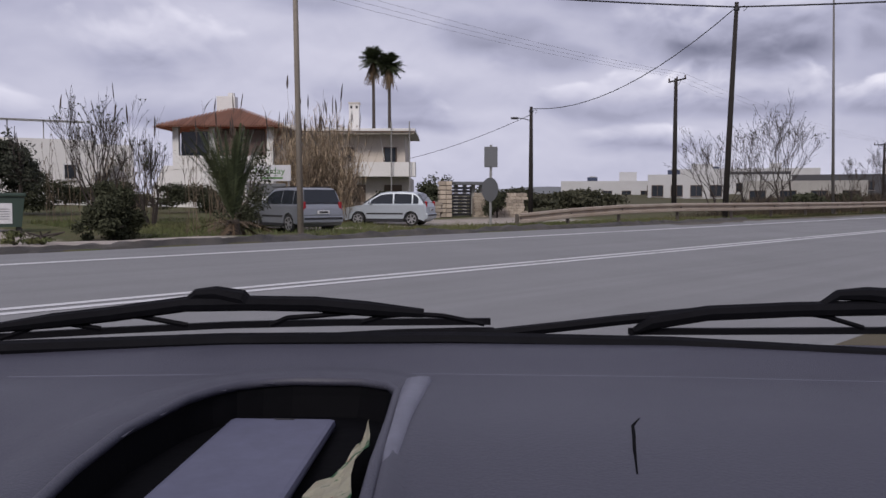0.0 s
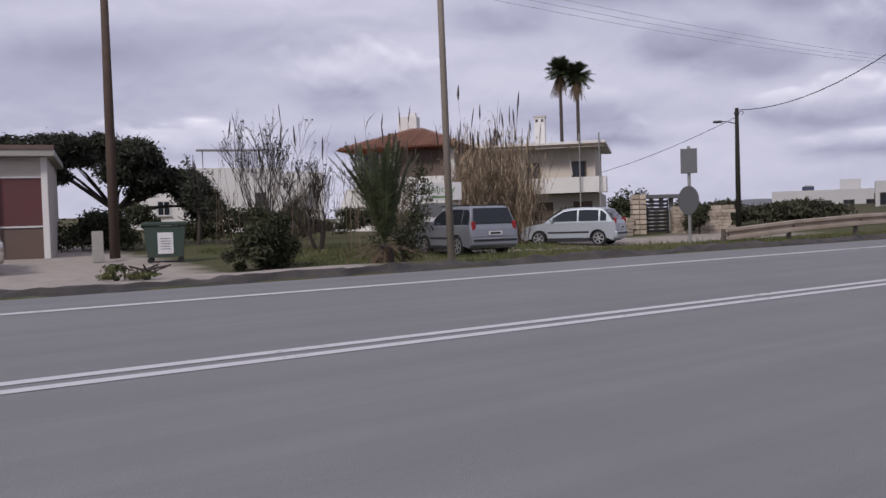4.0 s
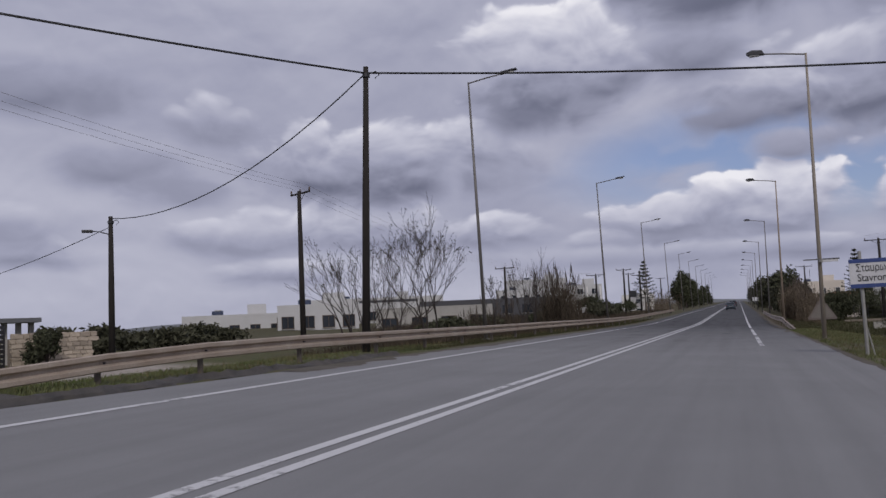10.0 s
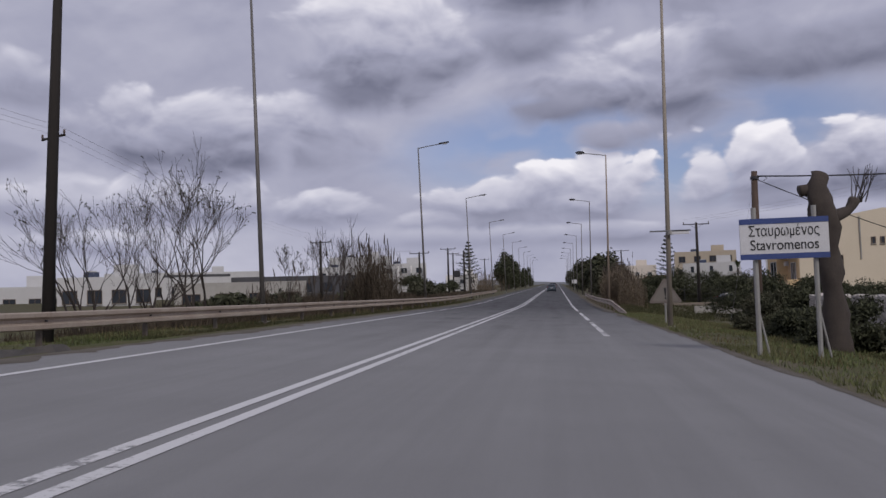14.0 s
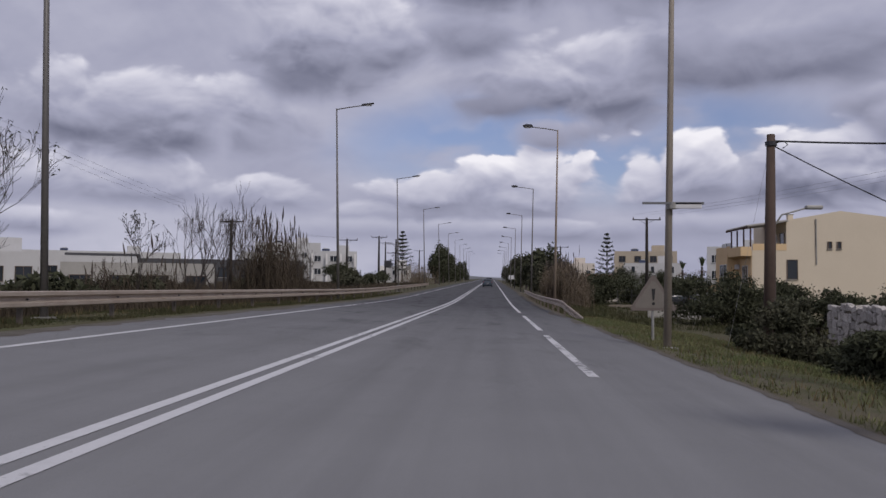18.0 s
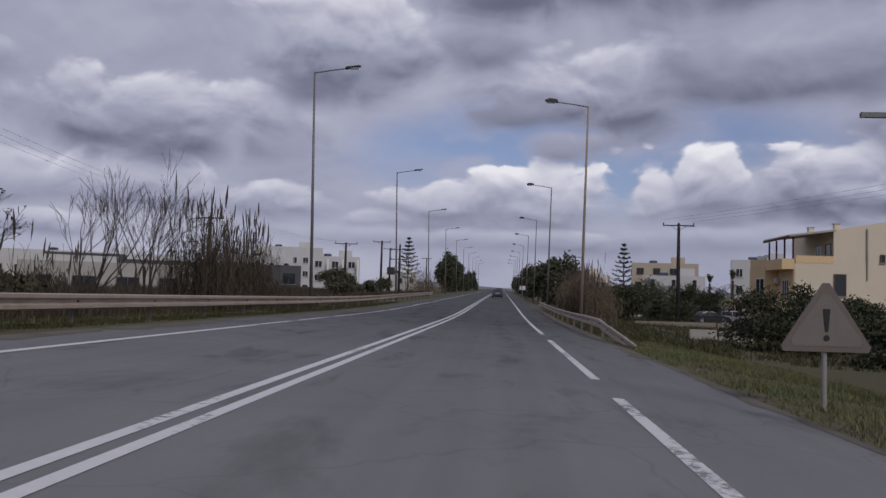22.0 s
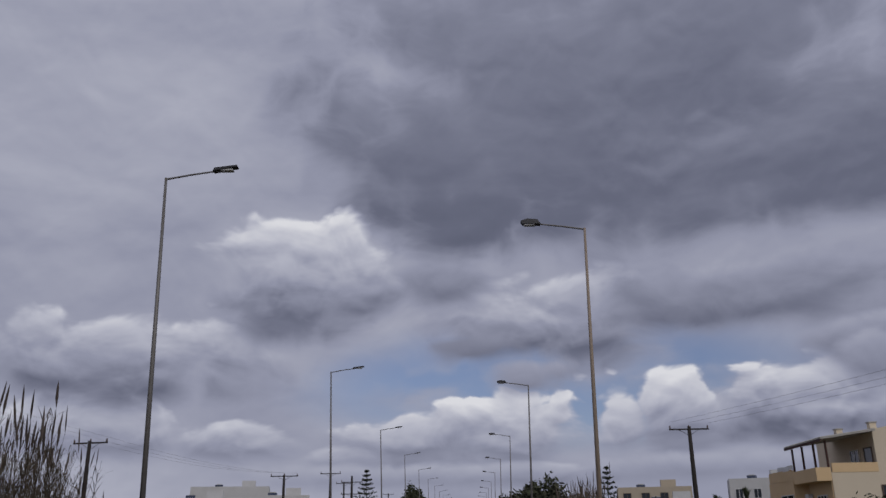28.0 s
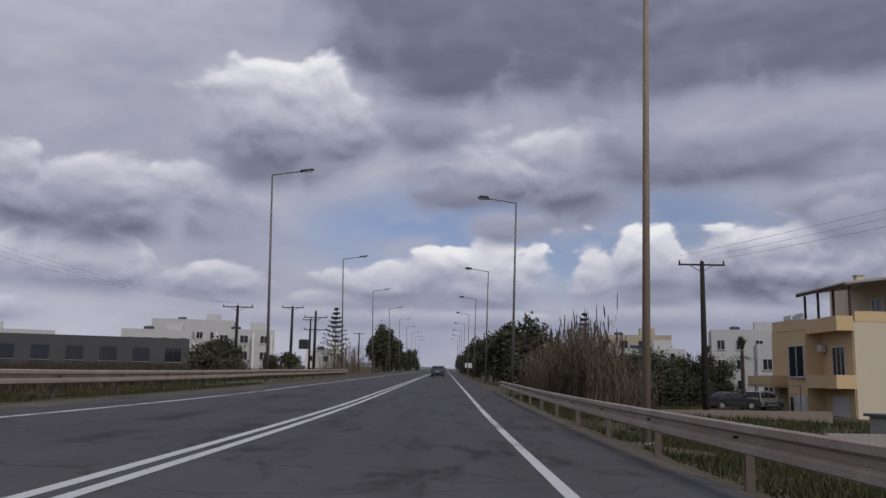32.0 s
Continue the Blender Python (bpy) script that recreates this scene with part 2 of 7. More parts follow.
# ---- materials ----
def mat(name, col, rough=0.8, metal=0.0, col2=None, scale=3.0, grain=60.0, bump=0.15, amount=0.5, spec=0.4, island=False, coords="Object", trans=0.0):
    """A surface with broad stains and fine grain; col2 is the stain colour."""
    m = bpy.data.materials.new(name)
    m.use_nodes = True
    nt = m.node_tree
    b = nt.nodes["Principled BSDF"]
    co = nt.nodes.new("ShaderNodeTexCoord").outputs[coords]
    n1 = noise_tex(nt, co, scale, 5, 0.6)
    n2 = noise_tex(nt, co, grain, 3, 0.6)
    col2 = col2 or tuple(c * 0.7 for c in col)
    f = mth(nt, "MULTIPLY", mth(nt, "SUBTRACT", n1, 0.32), 2.6 * amount, clamp=True)
    c = mixc(nt, f, col, col2)
    g = mth(nt, "MULTIPLY_ADD", mth(nt, "SUBTRACT", n2, 0.5), 0.55, 1.0)
    if island:
        rnd = nt.nodes.new("ShaderNodeNewGeometry").outputs["Random Per Island"]
        g = mth(nt, "MULTIPLY", g, mth(nt, "MULTIPLY_ADD", rnd, 0.8, 0.6))
    elif island is None:
        rnd = nt.nodes.new("ShaderNodeObjectInfo").outputs["Random"]
        g = mth(nt, "MULTIPLY", g, mth(nt, "MULTIPLY_ADD", rnd, 0.5, 0.75))
    v = nt.nodes.new("ShaderNodeVectorMath")
    v.operation = "SCALE"
    nt.links.new(c, v.inputs[0])
    nt.links.new(g, v.inputs["Scale"])
    nt.links.new(v.outputs[0], b.inputs["Base Color"])
    b.inputs["Metallic"].default_value = metal
    b.inputs["Specular IOR Level"].default_value = spec
    nt.links.new(mth(nt, "MULTIPLY_ADD", mth(nt, "SUBTRACT", n1, 0.5), 0.25, rough, clamp=True), b.inputs["Roughness"])
    if bump:
        bp = nt.nodes.new("ShaderNodeBump")
        bp.inputs["Strength"].default_value = bump
        bp.inputs["Distance"].default_value = 0.02
        nt.links.new(n2, bp.inputs["Height"])
        nt.links.new(bp.outputs[0], b.inputs["Normal"])
    return m


def glass_dark(name, col=(0.02, 0.024, 0.03)):
    m = bpy.data.materials.new(name)
    m.use_nodes = True
    b = m.node_tree.nodes["Principled BSDF"]
    b.inputs["Base Color"].default_value = (*col, 1)
    b.inputs["Roughness"].default_value = 0.06
    b.inputs["Specular IOR Level"].default_value = 0.4
    return m


def asphalt_mat():
    m = mat("asphalt", (0.215, 0.216, 0.220), 0.82, col2=(0.175, 0.175, 0.180), scale=0.35, grain=140, bump=0.35, amount=0.5, spec=0.22)
    nt = m.node_tree
    b = nt.nodes["Principled BSDF"]
    src = b.inputs["Base Color"].links[0].from_socket
    geo = nt.nodes.new("ShaderNodeNewGeometry")
    sp = nt.nodes.new("ShaderNodeSeparateXYZ")
    nt.links.new(geo.outputs["Position"], sp.inputs[0])
    # broken, darker repairs along the nearer lane from about 70 m on
    st = nt.nodes.new("ShaderNodeMapping")
    st.inputs["Scale"].default_value = (1.0, 0.28, 1)
    nt.links.new(geo.outputs["Position"], st.inputs[0])
    n = noise_tex(nt, st.outputs[0], 0.9, 9, 0.7, 0.4)
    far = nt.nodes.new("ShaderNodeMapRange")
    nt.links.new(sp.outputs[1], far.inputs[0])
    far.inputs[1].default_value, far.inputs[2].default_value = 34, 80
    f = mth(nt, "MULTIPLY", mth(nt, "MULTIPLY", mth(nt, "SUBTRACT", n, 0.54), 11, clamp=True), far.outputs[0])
    # base colour darkens from y 34 to 80, polished wheel tracks, faint lengthwise streaks
    trk = nt.nodes.new("ShaderNodeMapping")
    trk.inputs["Scale"].default_value = (1.6, 0.03, 1)
    nt.links.new(geo.outputs["Position"], trk.inputs[0])
    strk = noise_tex(nt, trk.outputs[0], 1.2, 6, 0.6)
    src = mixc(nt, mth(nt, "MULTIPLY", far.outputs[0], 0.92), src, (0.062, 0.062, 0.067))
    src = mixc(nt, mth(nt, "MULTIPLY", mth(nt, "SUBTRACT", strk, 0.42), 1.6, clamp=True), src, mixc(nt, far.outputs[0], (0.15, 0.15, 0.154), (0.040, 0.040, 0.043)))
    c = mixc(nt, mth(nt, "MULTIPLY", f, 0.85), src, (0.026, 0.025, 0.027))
    # cracks
    vo = nt.nodes.new("ShaderNodeTexVoronoi")
    vo.feature = "DISTANCE_TO_EDGE"
    vo.inputs["Scale"].default_value = 0.55
    wv = nt.nodes.new("ShaderNodeMixRGB")
    wv.inputs[0].default_value = 0.35
    nt.links.new(geo.outputs["Position"], wv.inputs[1])
    nz = nt.nodes.new("ShaderNodeTexNoise")
    nz.inputs["Scale"].default_value = 1.3
    nt.links.new(geo.outputs["Position"], nz.inputs["Vector"])
    nt.links.new(nz.outputs["Color"], wv.inputs[2])
    nt.links.new(wv.outputs[0], vo.inputs["Vector"])
    crack = mth(nt, "LESS_THAN", vo.outputs["Distance"], 0.006)
    c = mixc(nt, mth(nt, "MULTIPLY", mth(nt, "MULTIPLY", crack, far.outputs[0]), 0.5), c, (0.018, 0.018, 0.019))
    nt.links.new(c, b.inputs["Base Color"])
    return m


def ground_mat():
    m = bpy.data.materials.new("ground_soil_and_turf")
    m.use_nodes = True
    nt = m.node_tree
    b = nt.nodes["Principled BSDF"]
    geo = nt.nodes.new("ShaderNodeNewGeometry")
    sp = nt.nodes.new("ShaderNodeSeparateXYZ")
    nt.links.new(geo.outputs["Position"], sp.inputs[0])
    X, Y = sp.outputs[0], sp.outputs[1]
    n1 = noise_tex(nt, geo.outputs["Position"], 0.25, 6, 0.6)
    n2 = noise_tex(nt, geo.outputs["Position"], 2.2, 6, 0.65)
    n3 = noise_tex(nt, geo.outputs["Position"], 40, 3, 0.6)
    turf = mixc(nt, mth(nt, "MULTIPLY", mth(nt, "SUBTRACT", n2, 0.35), 3, clamp=True), (0.058, 0.078, 0.026), (0.112, 0.094, 0.052))
    turf = mixc(nt, mth(nt, "MULTIPLY", mth(nt, "SUBTRACT", n1, 0.45), 4, clamp=True), turf, (0.082, 0.07, 0.044))

    far_y = nt.nodes.new("ShaderNodeMapRange")
    nt.links.new(Y, far_y.inputs[0])
    far_y.inputs[1].default_value, far_y.inputs[2].default_value = 40, 66
    turf = mixc(nt, mth(nt, "MULTIPLY", far_y.outputs[0], 0.6), turf, (0.075, 0.066, 0.042))

    def ramp1(sock, lo, hi):
        r = nt.nodes.new("ShaderNodeMapRange")
        nt.links.new(sock, r.inputs[0])
        r.inputs[1].default_value, r.inputs[2].default_value = lo, hi
        return r.outputs[0]
    wob = mth(nt, "MULTIPLY", mth(nt, "SUBTRACT", n1, 0.5), 6)
    xw, yw = mth(nt, "ADD", X, wob), mth(nt, "ADD", Y, wob)
    # sandy yard across the road; gravel by the parked cars
    lot = mth(nt, "MULTIPLY", ramp1(xw, -5.8, -6.6), ramp1(yw, 11.6, 10.4))
    lot = mth(nt, "MULTIPLY", lot, ramp1(xw, -46, -40))
    lot2 = mth(nt, "MULTIPLY", mth(nt, "MULTIPLY", ramp1(xw, -9.5, -11), ramp1(xw, -23, -21)), mth(nt, "MULTIPLY", ramp1(yw, 19.5, 21), ramp1(yw, 42, 38)))
    lot = mth(nt, "MAXIMUM", lot, mth(nt, "MULTIPLY", lot2, 0.9))
    # bare soil and grit along the carriageway and the side road
    grit = mth(nt, "MULTIPLY", ramp1(xw, 7.4, 6.3), ramp1(X, 0, 1))
    side = mth(nt, "MULTIPLY", ramp1(X, 5, 5.5), ramp1(yw, 8.5, 6.5))
    sand = mixc(nt, mth(nt, "MULTIPLY", mth(nt, "SUBTRACT", n2, 0.4), 2.5, clamp=True), (0.37, 0.33, 0.295), (0.27, 0.24, 0.215))
    c = mixc(nt, mth(nt, "MULTIPLY", grit, 0.6), turf, (0.12, 0.10, 0.08))
    c = mixc(nt, lot, c, sand)
    c = mixc(nt, side, c, (0.16, 0.155, 0.155))
    v = nt.nodes.new("ShaderNodeVectorMath")
    v.operation = "SCALE"
    nt.links.new(c, v.inputs[0])
    nt.links.new(mth(nt, "MULTIPLY_ADD", n3, 0.7, 0.65), v.inputs["Scale"])
    nt.links.new(v.outputs[0], b.inputs["Base Color"])
    b.inputs["Roughness"].default_value = 0.95
    b.inputs["Specular IOR Level"].default_value = 0.15
    bp = nt.nodes.new("ShaderNodeBump")
    bp.inputs["Strength"].default_value = 0.6
    bp.inputs["Distance"].default_value = 0.06
    nt.links.new(noise_tex(nt, geo.outputs["Position"], 9, 8, 0.7), bp.inputs["Height"])
    nt.links.new(bp.outputs[0], b.inputs["Normal"])
    return m


def paint_mat(name, wear):
    """Road paint, worn through to the asphalt in flecks."""
    m = bpy.data.materials.new(name)
    m.use_nodes = True
    nt = m.node_tree
    b = nt.nodes["Principled BSDF"]
    out = nt.nodes["Material Output"]
    geo = nt.nodes.new("ShaderNodeNewGeometry")
    n = noise_tex(nt, geo.outputs["Position"], 6, 9, 0.75)
    n2 = noise_tex(nt, geo.outputs["Position"], 0.35, 3, 0.5)
    b.inputs["Roughness"].default_value = 0.7
    nt.links.new(mixc(nt, n, (0.62, 0.62, 0.63), (0.42, 0.42, 0.43)), b.inputs["Base Color"])
    tr = nt.nodes.new("ShaderNodeBsdfTransparent")
    mx = nt.nodes.new("ShaderNodeMixShader")
    k = mth(nt, "ADD", n, mth(nt, "MULTIPLY", mth(nt, "SUBTRACT", n2, 0.5), 0.7))
    nt.links.new(mth(nt, "MULTIPLY", mth(nt, "SUBTRACT", k, wear), 6, clamp=True), mx.inputs[0])
    nt.links.new(tr.outputs[0], mx.inputs[1])
    nt.links.new(b.outputs[0], mx.inputs[2])
    nt.links.new(mx.outputs[0], out.inputs[0])
    return m


def printed_mat():
    """Cream paper printed with ragged green leaves and a few red spots."""
    m = mat("printed_leaflet", (0.55, 0.52, 0.40), 0.6, scale=6, bump=0.05)
    nt = m.node_tree
    b = nt.nodes["Principled BSDF"]
    src = b.inputs["Base Color"].links[0].from_socket
    co = nt.nodes.new("ShaderNodeTexCoord").outputs["Object"]
    g1 = mth(nt, "MULTIPLY", mth(nt, "SUBTRACT", noise_tex(nt, co, 38, 4, 0.6), 0.50), 12, clamp=True)
    r1 = mth(nt, "MULTIPLY", mth(nt, "SUBTRACT", noise_tex(nt, co, 70, 2, 0.5), 0.64), 14, clamp=True)
    c = mixc(nt, r1, mixc(nt, g1, src, (0.03, 0.13, 0.05)), (0.36, 0.05, 0.04))
    nt.links.new(c, b.inputs["Base Color"])
    return m


M = dict(
    asphalt=asphalt_mat(), ground=ground_mat(), paint=paint_mat("road_paint", 0.24), paint_mid=paint_mat("half_worn_road_paint", 0.28), paint_faint=paint_mat("faded_road_paint", 0.31), paint_worn=paint_mat("worn_road_paint", 0.62),
    soil=mat("road_edge_soil", (0.135, 0.122, 0.108), 0.95, col2=(0.075, 0.068, 0.054), scale=1.4, grain=45, bump=0.6, amount=0.7, spec=0.1),
    tar=mat("tar_edge", (0.040, 0.038, 0.038), 0.9, col2=(0.13, 0.115, 0.10), scale=2, bump=0.5),
    rail=mat("galvanised_rail", (0.41, 0.35, 0.295), 0.6, 0.25, col2=(0.25, 0.185, 0.14), scale=1.2, grain=30, amount=0.6),
    railpost=mat("rail_post", (0.13, 0.115, 0.10), 0.7, 0.3, col2=(0.09, 0.06, 0.045), scale=3),
    lamp=mat("lamp_post_steel", (0.15, 0.143, 0.138), 0.55, 0.3, col2=(0.11, 0.098, 0.09), scale=0.8, grain=20, bump=0.05),
    lamp_grey_tan=mat("lamp_post_grey_tan", (0.28, 0.245, 0.205), 0.7, 0.1, col2=(0.19, 0.165, 0.14), scale=0.6, grain=25, bump=0.1),
    lamp_tan=mat("lamp_post_weathered", (0.27, 0.215, 0.168), 0.7, 0.1, col2=(0.18, 0.14, 0.11), scale=0.6, grain=25, bump=0.1),
    dark_metal=mat("dark_metal", (0.05, 0.05, 0.055), 0.5, 0.5, bump=0.05),
    lens=mat("lamp_lens", (0.45, 0.45, 0.45), 0.25, bump=0.0),
    wood_pole=mat("creosoted_wood", (0.018, 0.015, 0.014), 0.9, col2=(0.034, 0.028, 0.024), scale=2, grain=40, bump=0.4),
    brown_pole=mat("brown_wood_pole", (0.085, 0.058, 0.046), 0.9, col2=(0.045, 0.034, 0.03), scale=2, grain=40, bump=0.4),
    wire_thin=mat("thin_conductor", (0.24, 0.24, 0.25), 0.6, bump=0),
    wire=mat("cable", (0.02, 0.02, 0.022), 0.6, bump=0),
    ceramic=mat("insulator", (0.10, 0.07, 0.06), 0.3, bump=0),
    white=mat("white_plaster", (0.66, 0.65, 0.64), 0.9, col2=(0.55, 0.53, 0.5), scale=0.35, grain=25, bump=0.15, amount=0.4),
    cream=mat("cream_plaster", (0.58, 0.525, 0.465), 0.9, col2=(0.50, 0.445, 0.39), scale=0.4, grain=25, amount=0.4),
    beige=mat("beige_plaster", (0.49, 0.45, 0.41), 0.9, col2=(0.41, 0.37, 0.33), scale=0.35, grain=25, amount=0.45),
    yellow=mat("pale_yellow_plaster", (0.56, 0.49, 0.385), 0.9, col2=(0.49, 0.425, 0.33), scale=0.35, grain=25, amount=0.4),
    tan=mat("tan_plaster", (0.40, 0.345, 0.27), 0.9, col2=(0.33, 0.28, 0.22), scale=0.35, grain=25, amount=0.4),
    ochre=mat("ochre_plaster", (0.60, 0.44, 0.26), 0.9, col2=(0.50, 0.36, 0.2), scale=0.5, grain=25, amount=0.4),
    # white plaster in a darker copy: the walls' shade is put into the colour
    white_shaded=mat("shaded_white_plaster", (0.47, 0.47, 0.475), 0.9, col2=(0.37, 0.365, 0.36), scale=0.35, grain=25, bump=0.15, amount=0.5),
    greyhall=mat("dark_grey_render", (0.062, 0.062, 0.07), 0.9, col2=(0.085, 0.085, 0.092), scale=0.3, grain=20, amount=0.5),
    concrete=mat("bare_concrete", (0.34, 0.33, 0.31), 0.9, col2=(0.24, 0.23, 0.21), scale=0.7, grain=30, amount=0.6),
    tile=mat("clay_roof_tile", (0.29, 0.14, 0.092), 0.85, col2=(0.22, 0.115, 0.08), scale=1.0, grain=30, amount=0.5, island=None),
    stone=mat("dry_stone", (0.42, 0.36, 0.29), 0.92, col2=(0.30, 0.25, 0.2), scale=2.0, grain=30, bump=0.5, amount=0.6, island=None),
    fieldstone=mat("pale_field_stone", (0.46, 0.43, 0.40), 0.92, col2=(0.30, 0.27, 0.25), scale=2.0, grain=30, bump=0.6, amount=0.7, island=None),
    mortar=mat("mortar", (0.20, 0.17, 0.14), 0.95, scale=3),
    pane=glass_dark("window_glass"), frame=mat("window_frame_brown", (0.10, 0.07, 0.05), 0.6, scale=4), frame_w=mat("window_frame_white", (0.6, 0.6, 0.6), 0.5, scale=4, bump=0.02),
    panel_brown=mat("brown_panel", (0.13, 0.09, 0.075), 0.6, col2=(0.10, 0.07, 0.06), scale=1.5, bump=0.05),
    panel_red=mat("dark_red_panel", (0.11, 0.035, 0.035), 0.5, col2=(0.08, 0.05, 0.05), scale=1.5, bump=0.03),
    green_bin=mat("green_plastic", (0.028, 0.052, 0.040), 0.6, col2=(0.038, 0.05, 0.042), scale=4, bump=0.05),
    paper=mat("white_paper", (0.62, 0.62, 0.64), 0.7, col2=(0.5, 0.5, 0.5), scale=6, bump=0.02),
    silver=mat("silver_paint", (0.25, 0.265, 0.295), 0.33, 0.45, col2=(0.27, 0.285, 0.315), scale=2, grain=200, bump=0.0, amount=0.3),
    silverblue=mat("pale_blue_silver_paint", (0.44, 0.48, 0.52), 0.35, 0.4, col2=(0.38, 0.42, 0.46), scale=2, grain=200, bump=0.0, amount=0.3),
    carblue=mat("dark_blue_grey_paint", (0.055, 0.075, 0.095), 0.3, 0.4, scale=2, grain=200, bump=0.0, amount=0.3),
    carblack=mat("black_paint", (0.02, 0.021, 0.025), 0.3, 0.2, scale=2, grain=200, bump=0.0, amount=0.3),
    cartan=mat("champagne_paint", (0.42, 0.38, 0.32), 0.35, 0.4, scale=2, grain=200, bump=0.0, amount=0.3),
    plastic=mat("black_plastic", (0.025, 0.025, 0.028), 0.6, scale=8, bump=0.1),
    tyre=mat("tyre_rubber", (0.02, 0.02, 0.021), 0.9, scale=8, bump=0.3),
    alloy=mat("alloy_rim", (0.5, 0.5, 0.52), 0.35, 0.7, scale=8, bump=0.0),
    red_lens=mat("red_lens", (0.28, 0.02, 0.025), 0.2, bump=0), clear_lens=mat("clear_lens", (0.55, 0.56, 0.58), 0.15, bump=0),
    bark=mat("grey_bark", (0.048, 0.039, 0.035), 0.95, col2=(0.085, 0.07, 0.06), scale=4, grain=40, bump=0.6),
    twig=mat("bare_twigs", (0.040, 0.032, 0.028), 0.95, col2=(0.028, 0.024, 0.022), scale=4, bump=0.2),
    leaf_dark=mat("dark_evergreen_leaves", (0.048, 0.053, 0.033), 0.9, spec=0.12, col2=(0.070, 0.072, 0.045), scale=1.5, bump=0, island=True),
    leaf_pine=mat("pine_needles", (0.042, 0.047, 0.036), 0.9, spec=0.12, col2=(0.060, 0.062, 0.046), scale=1.2, bump=0, island=True),
    leaf_olive=mat("grey_green_leaves", (0.055, 0.058, 0.038), 0.9, spec=0.12, col2=(0.078, 0.070, 0.050), scale=1.2, bump=0, island=True),
    leaf_palm=mat("palm_fronds", (0.050, 0.066, 0.032), 0.6, col2=(0.075, 0.082, 0.04), scale=2, bump=0, island=True),
    frond_dry=mat("dry_palm_fronds", (0.12, 0.082, 0.05), 0.9, scale=2, bump=0, island=True),
    grass=mat("grass_blades", (0.072, 0.098, 0.030), 0.75, col2=(0.13, 0.112, 0.055), scale=0.4, bump=0, island=True, amount=0.8),
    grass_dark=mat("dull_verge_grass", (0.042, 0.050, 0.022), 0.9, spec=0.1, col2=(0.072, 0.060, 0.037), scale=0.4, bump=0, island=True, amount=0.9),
    straw=mat("dry_grass", (0.135, 0.105, 0.060), 0.9, spec=0.1, col2=(0.082, 0.072, 0.036), scale=0.5, bump=0, island=True),
    reed_pale=mat("pale_dry_reeds", (0.36, 0.28, 0.19), 0.85, col2=(0.22, 0.165, 0.11), scale=0.8, bump=0, island=True),
    reed=mat("dry_reed_leaves", (0.115, 0.088, 0.060), 0.85, col2=(0.062, 0.052, 0.036), scale=0.8, bump=0, island=True),
    reed_dark=mat("dark_brown_reeds", (0.068, 0.054, 0.040), 0.9, spec=0.1, col2=(0.040, 0.034, 0.027), scale=0.8, bump=0, island=True),
    reed_stem=mat("reed_stems", (0.14, 0.105, 0.072), 0.8, col2=(0.08, 0.062, 0.045), scale=0.8, bump=0, island=True),
    plume=mat("reed_plumes", (0.048, 0.038, 0.034), 0.95, col2=(0.085, 0.066, 0.054), scale=1.2, bump=0, island=True),
    sign_white=mat("sign_white", (0.52, 0.52, 0.54), 0.5, col2=(0.44, 0.44, 0.45), scale=3, bump=0.02), sign_blue=mat("sign_blue", (0.035, 0.06, 0.19), 0.5, scale=3, bump=0.02),
    sign_back=mat("sign_back_grey", (0.13, 0.135, 0.145), 0.6, 0.3, col2=(0.14, 0.14, 0.14), scale=3, bump=0.02), black=mat("black_lettering", (0.012, 0.012, 0.014), 0.6, bump=0),
    sign_rim=mat("faded_red_border", (0.125, 0.102, 0.092), 0.6, col2=(0.10, 0.085, 0.078), scale=3, bump=0.02),
    sign_faded=mat("faded_sign_face", (0.15, 0.135, 0.12), 0.6, col2=(0.11, 0.095, 0.085), scale=3, bump=0.02), galv=mat("galvanised_post", (0.30, 0.30, 0.29), 0.55, 0.4, col2=(0.22, 0.2, 0.18), scale=3),
    # cubby: near-black base colour carries the shade down in the tray
    dash=mat("dashboard_plastic", (0.042, 0.042, 0.060), 0.5, col2=(0.050, 0.050, 0.070), scale=4, grain=420, bump=0.12, amount=0.4), cubby=mat("cubby_shade_black", (0.003, 0.003, 0.004), 0.8, spec=0.05, scale=6, bump=0.05),
    # paler grey for the tray's trim and for the painted highlight on the crease
    trim_highlight=mat("dashboard_trim_and_highlight", (0.11, 0.112, 0.15), 0.4, scale=4, bump=0.02), rubber=mat("wiper_rubber", (0.005, 0.005, 0.007), 0.75, spec=0.1, scale=9, bump=0.1),
    phone=mat("grey_phone_back", (0.085, 0.088, 0.135), 0.5, 0.0, spec=0.25, col2=(0.078, 0.08, 0.125), scale=2, bump=0), leaflet=printed_mat(), leaflet_g=mat("leaflet_green", (0.04, 0.16, 0.06), 0.6, col2=(0.25, 0.3, 0.1), scale=30, bump=0),
    water=mat("sea", (0.05, 0.075, 0.11), 0.25, scale=0.02, grain=0.5, bump=0.2), hill=mat("hazy_hill", (0.13, 0.14, 0.15), 1.0, col2=(0.17, 0.17, 0.165), scale=0.02, grain=0.15, bump=0),
    solar=mat("solar_panel", (0.03, 0.04, 0.07), 0.25, bump=0), awning=mat("awning_dark", (0.06, 0.03, 0.025), 0.85, scale=3), blue_sign=mat("pale_blue_board", (0.33, 0.42, 0.46), 0.6, scale=3, bump=0.02),
)


# ---- building helpers ----
def thing(name, label, category, group="", kind="", at=(0, 0, 0), yaw=0.0):
    ob = new(name)
    ob.empty_display_size = 0.2
    ob.matrix_world = pose(*at, 0, 0, yaw)
    return tagged(ob, label, category, group, kind)


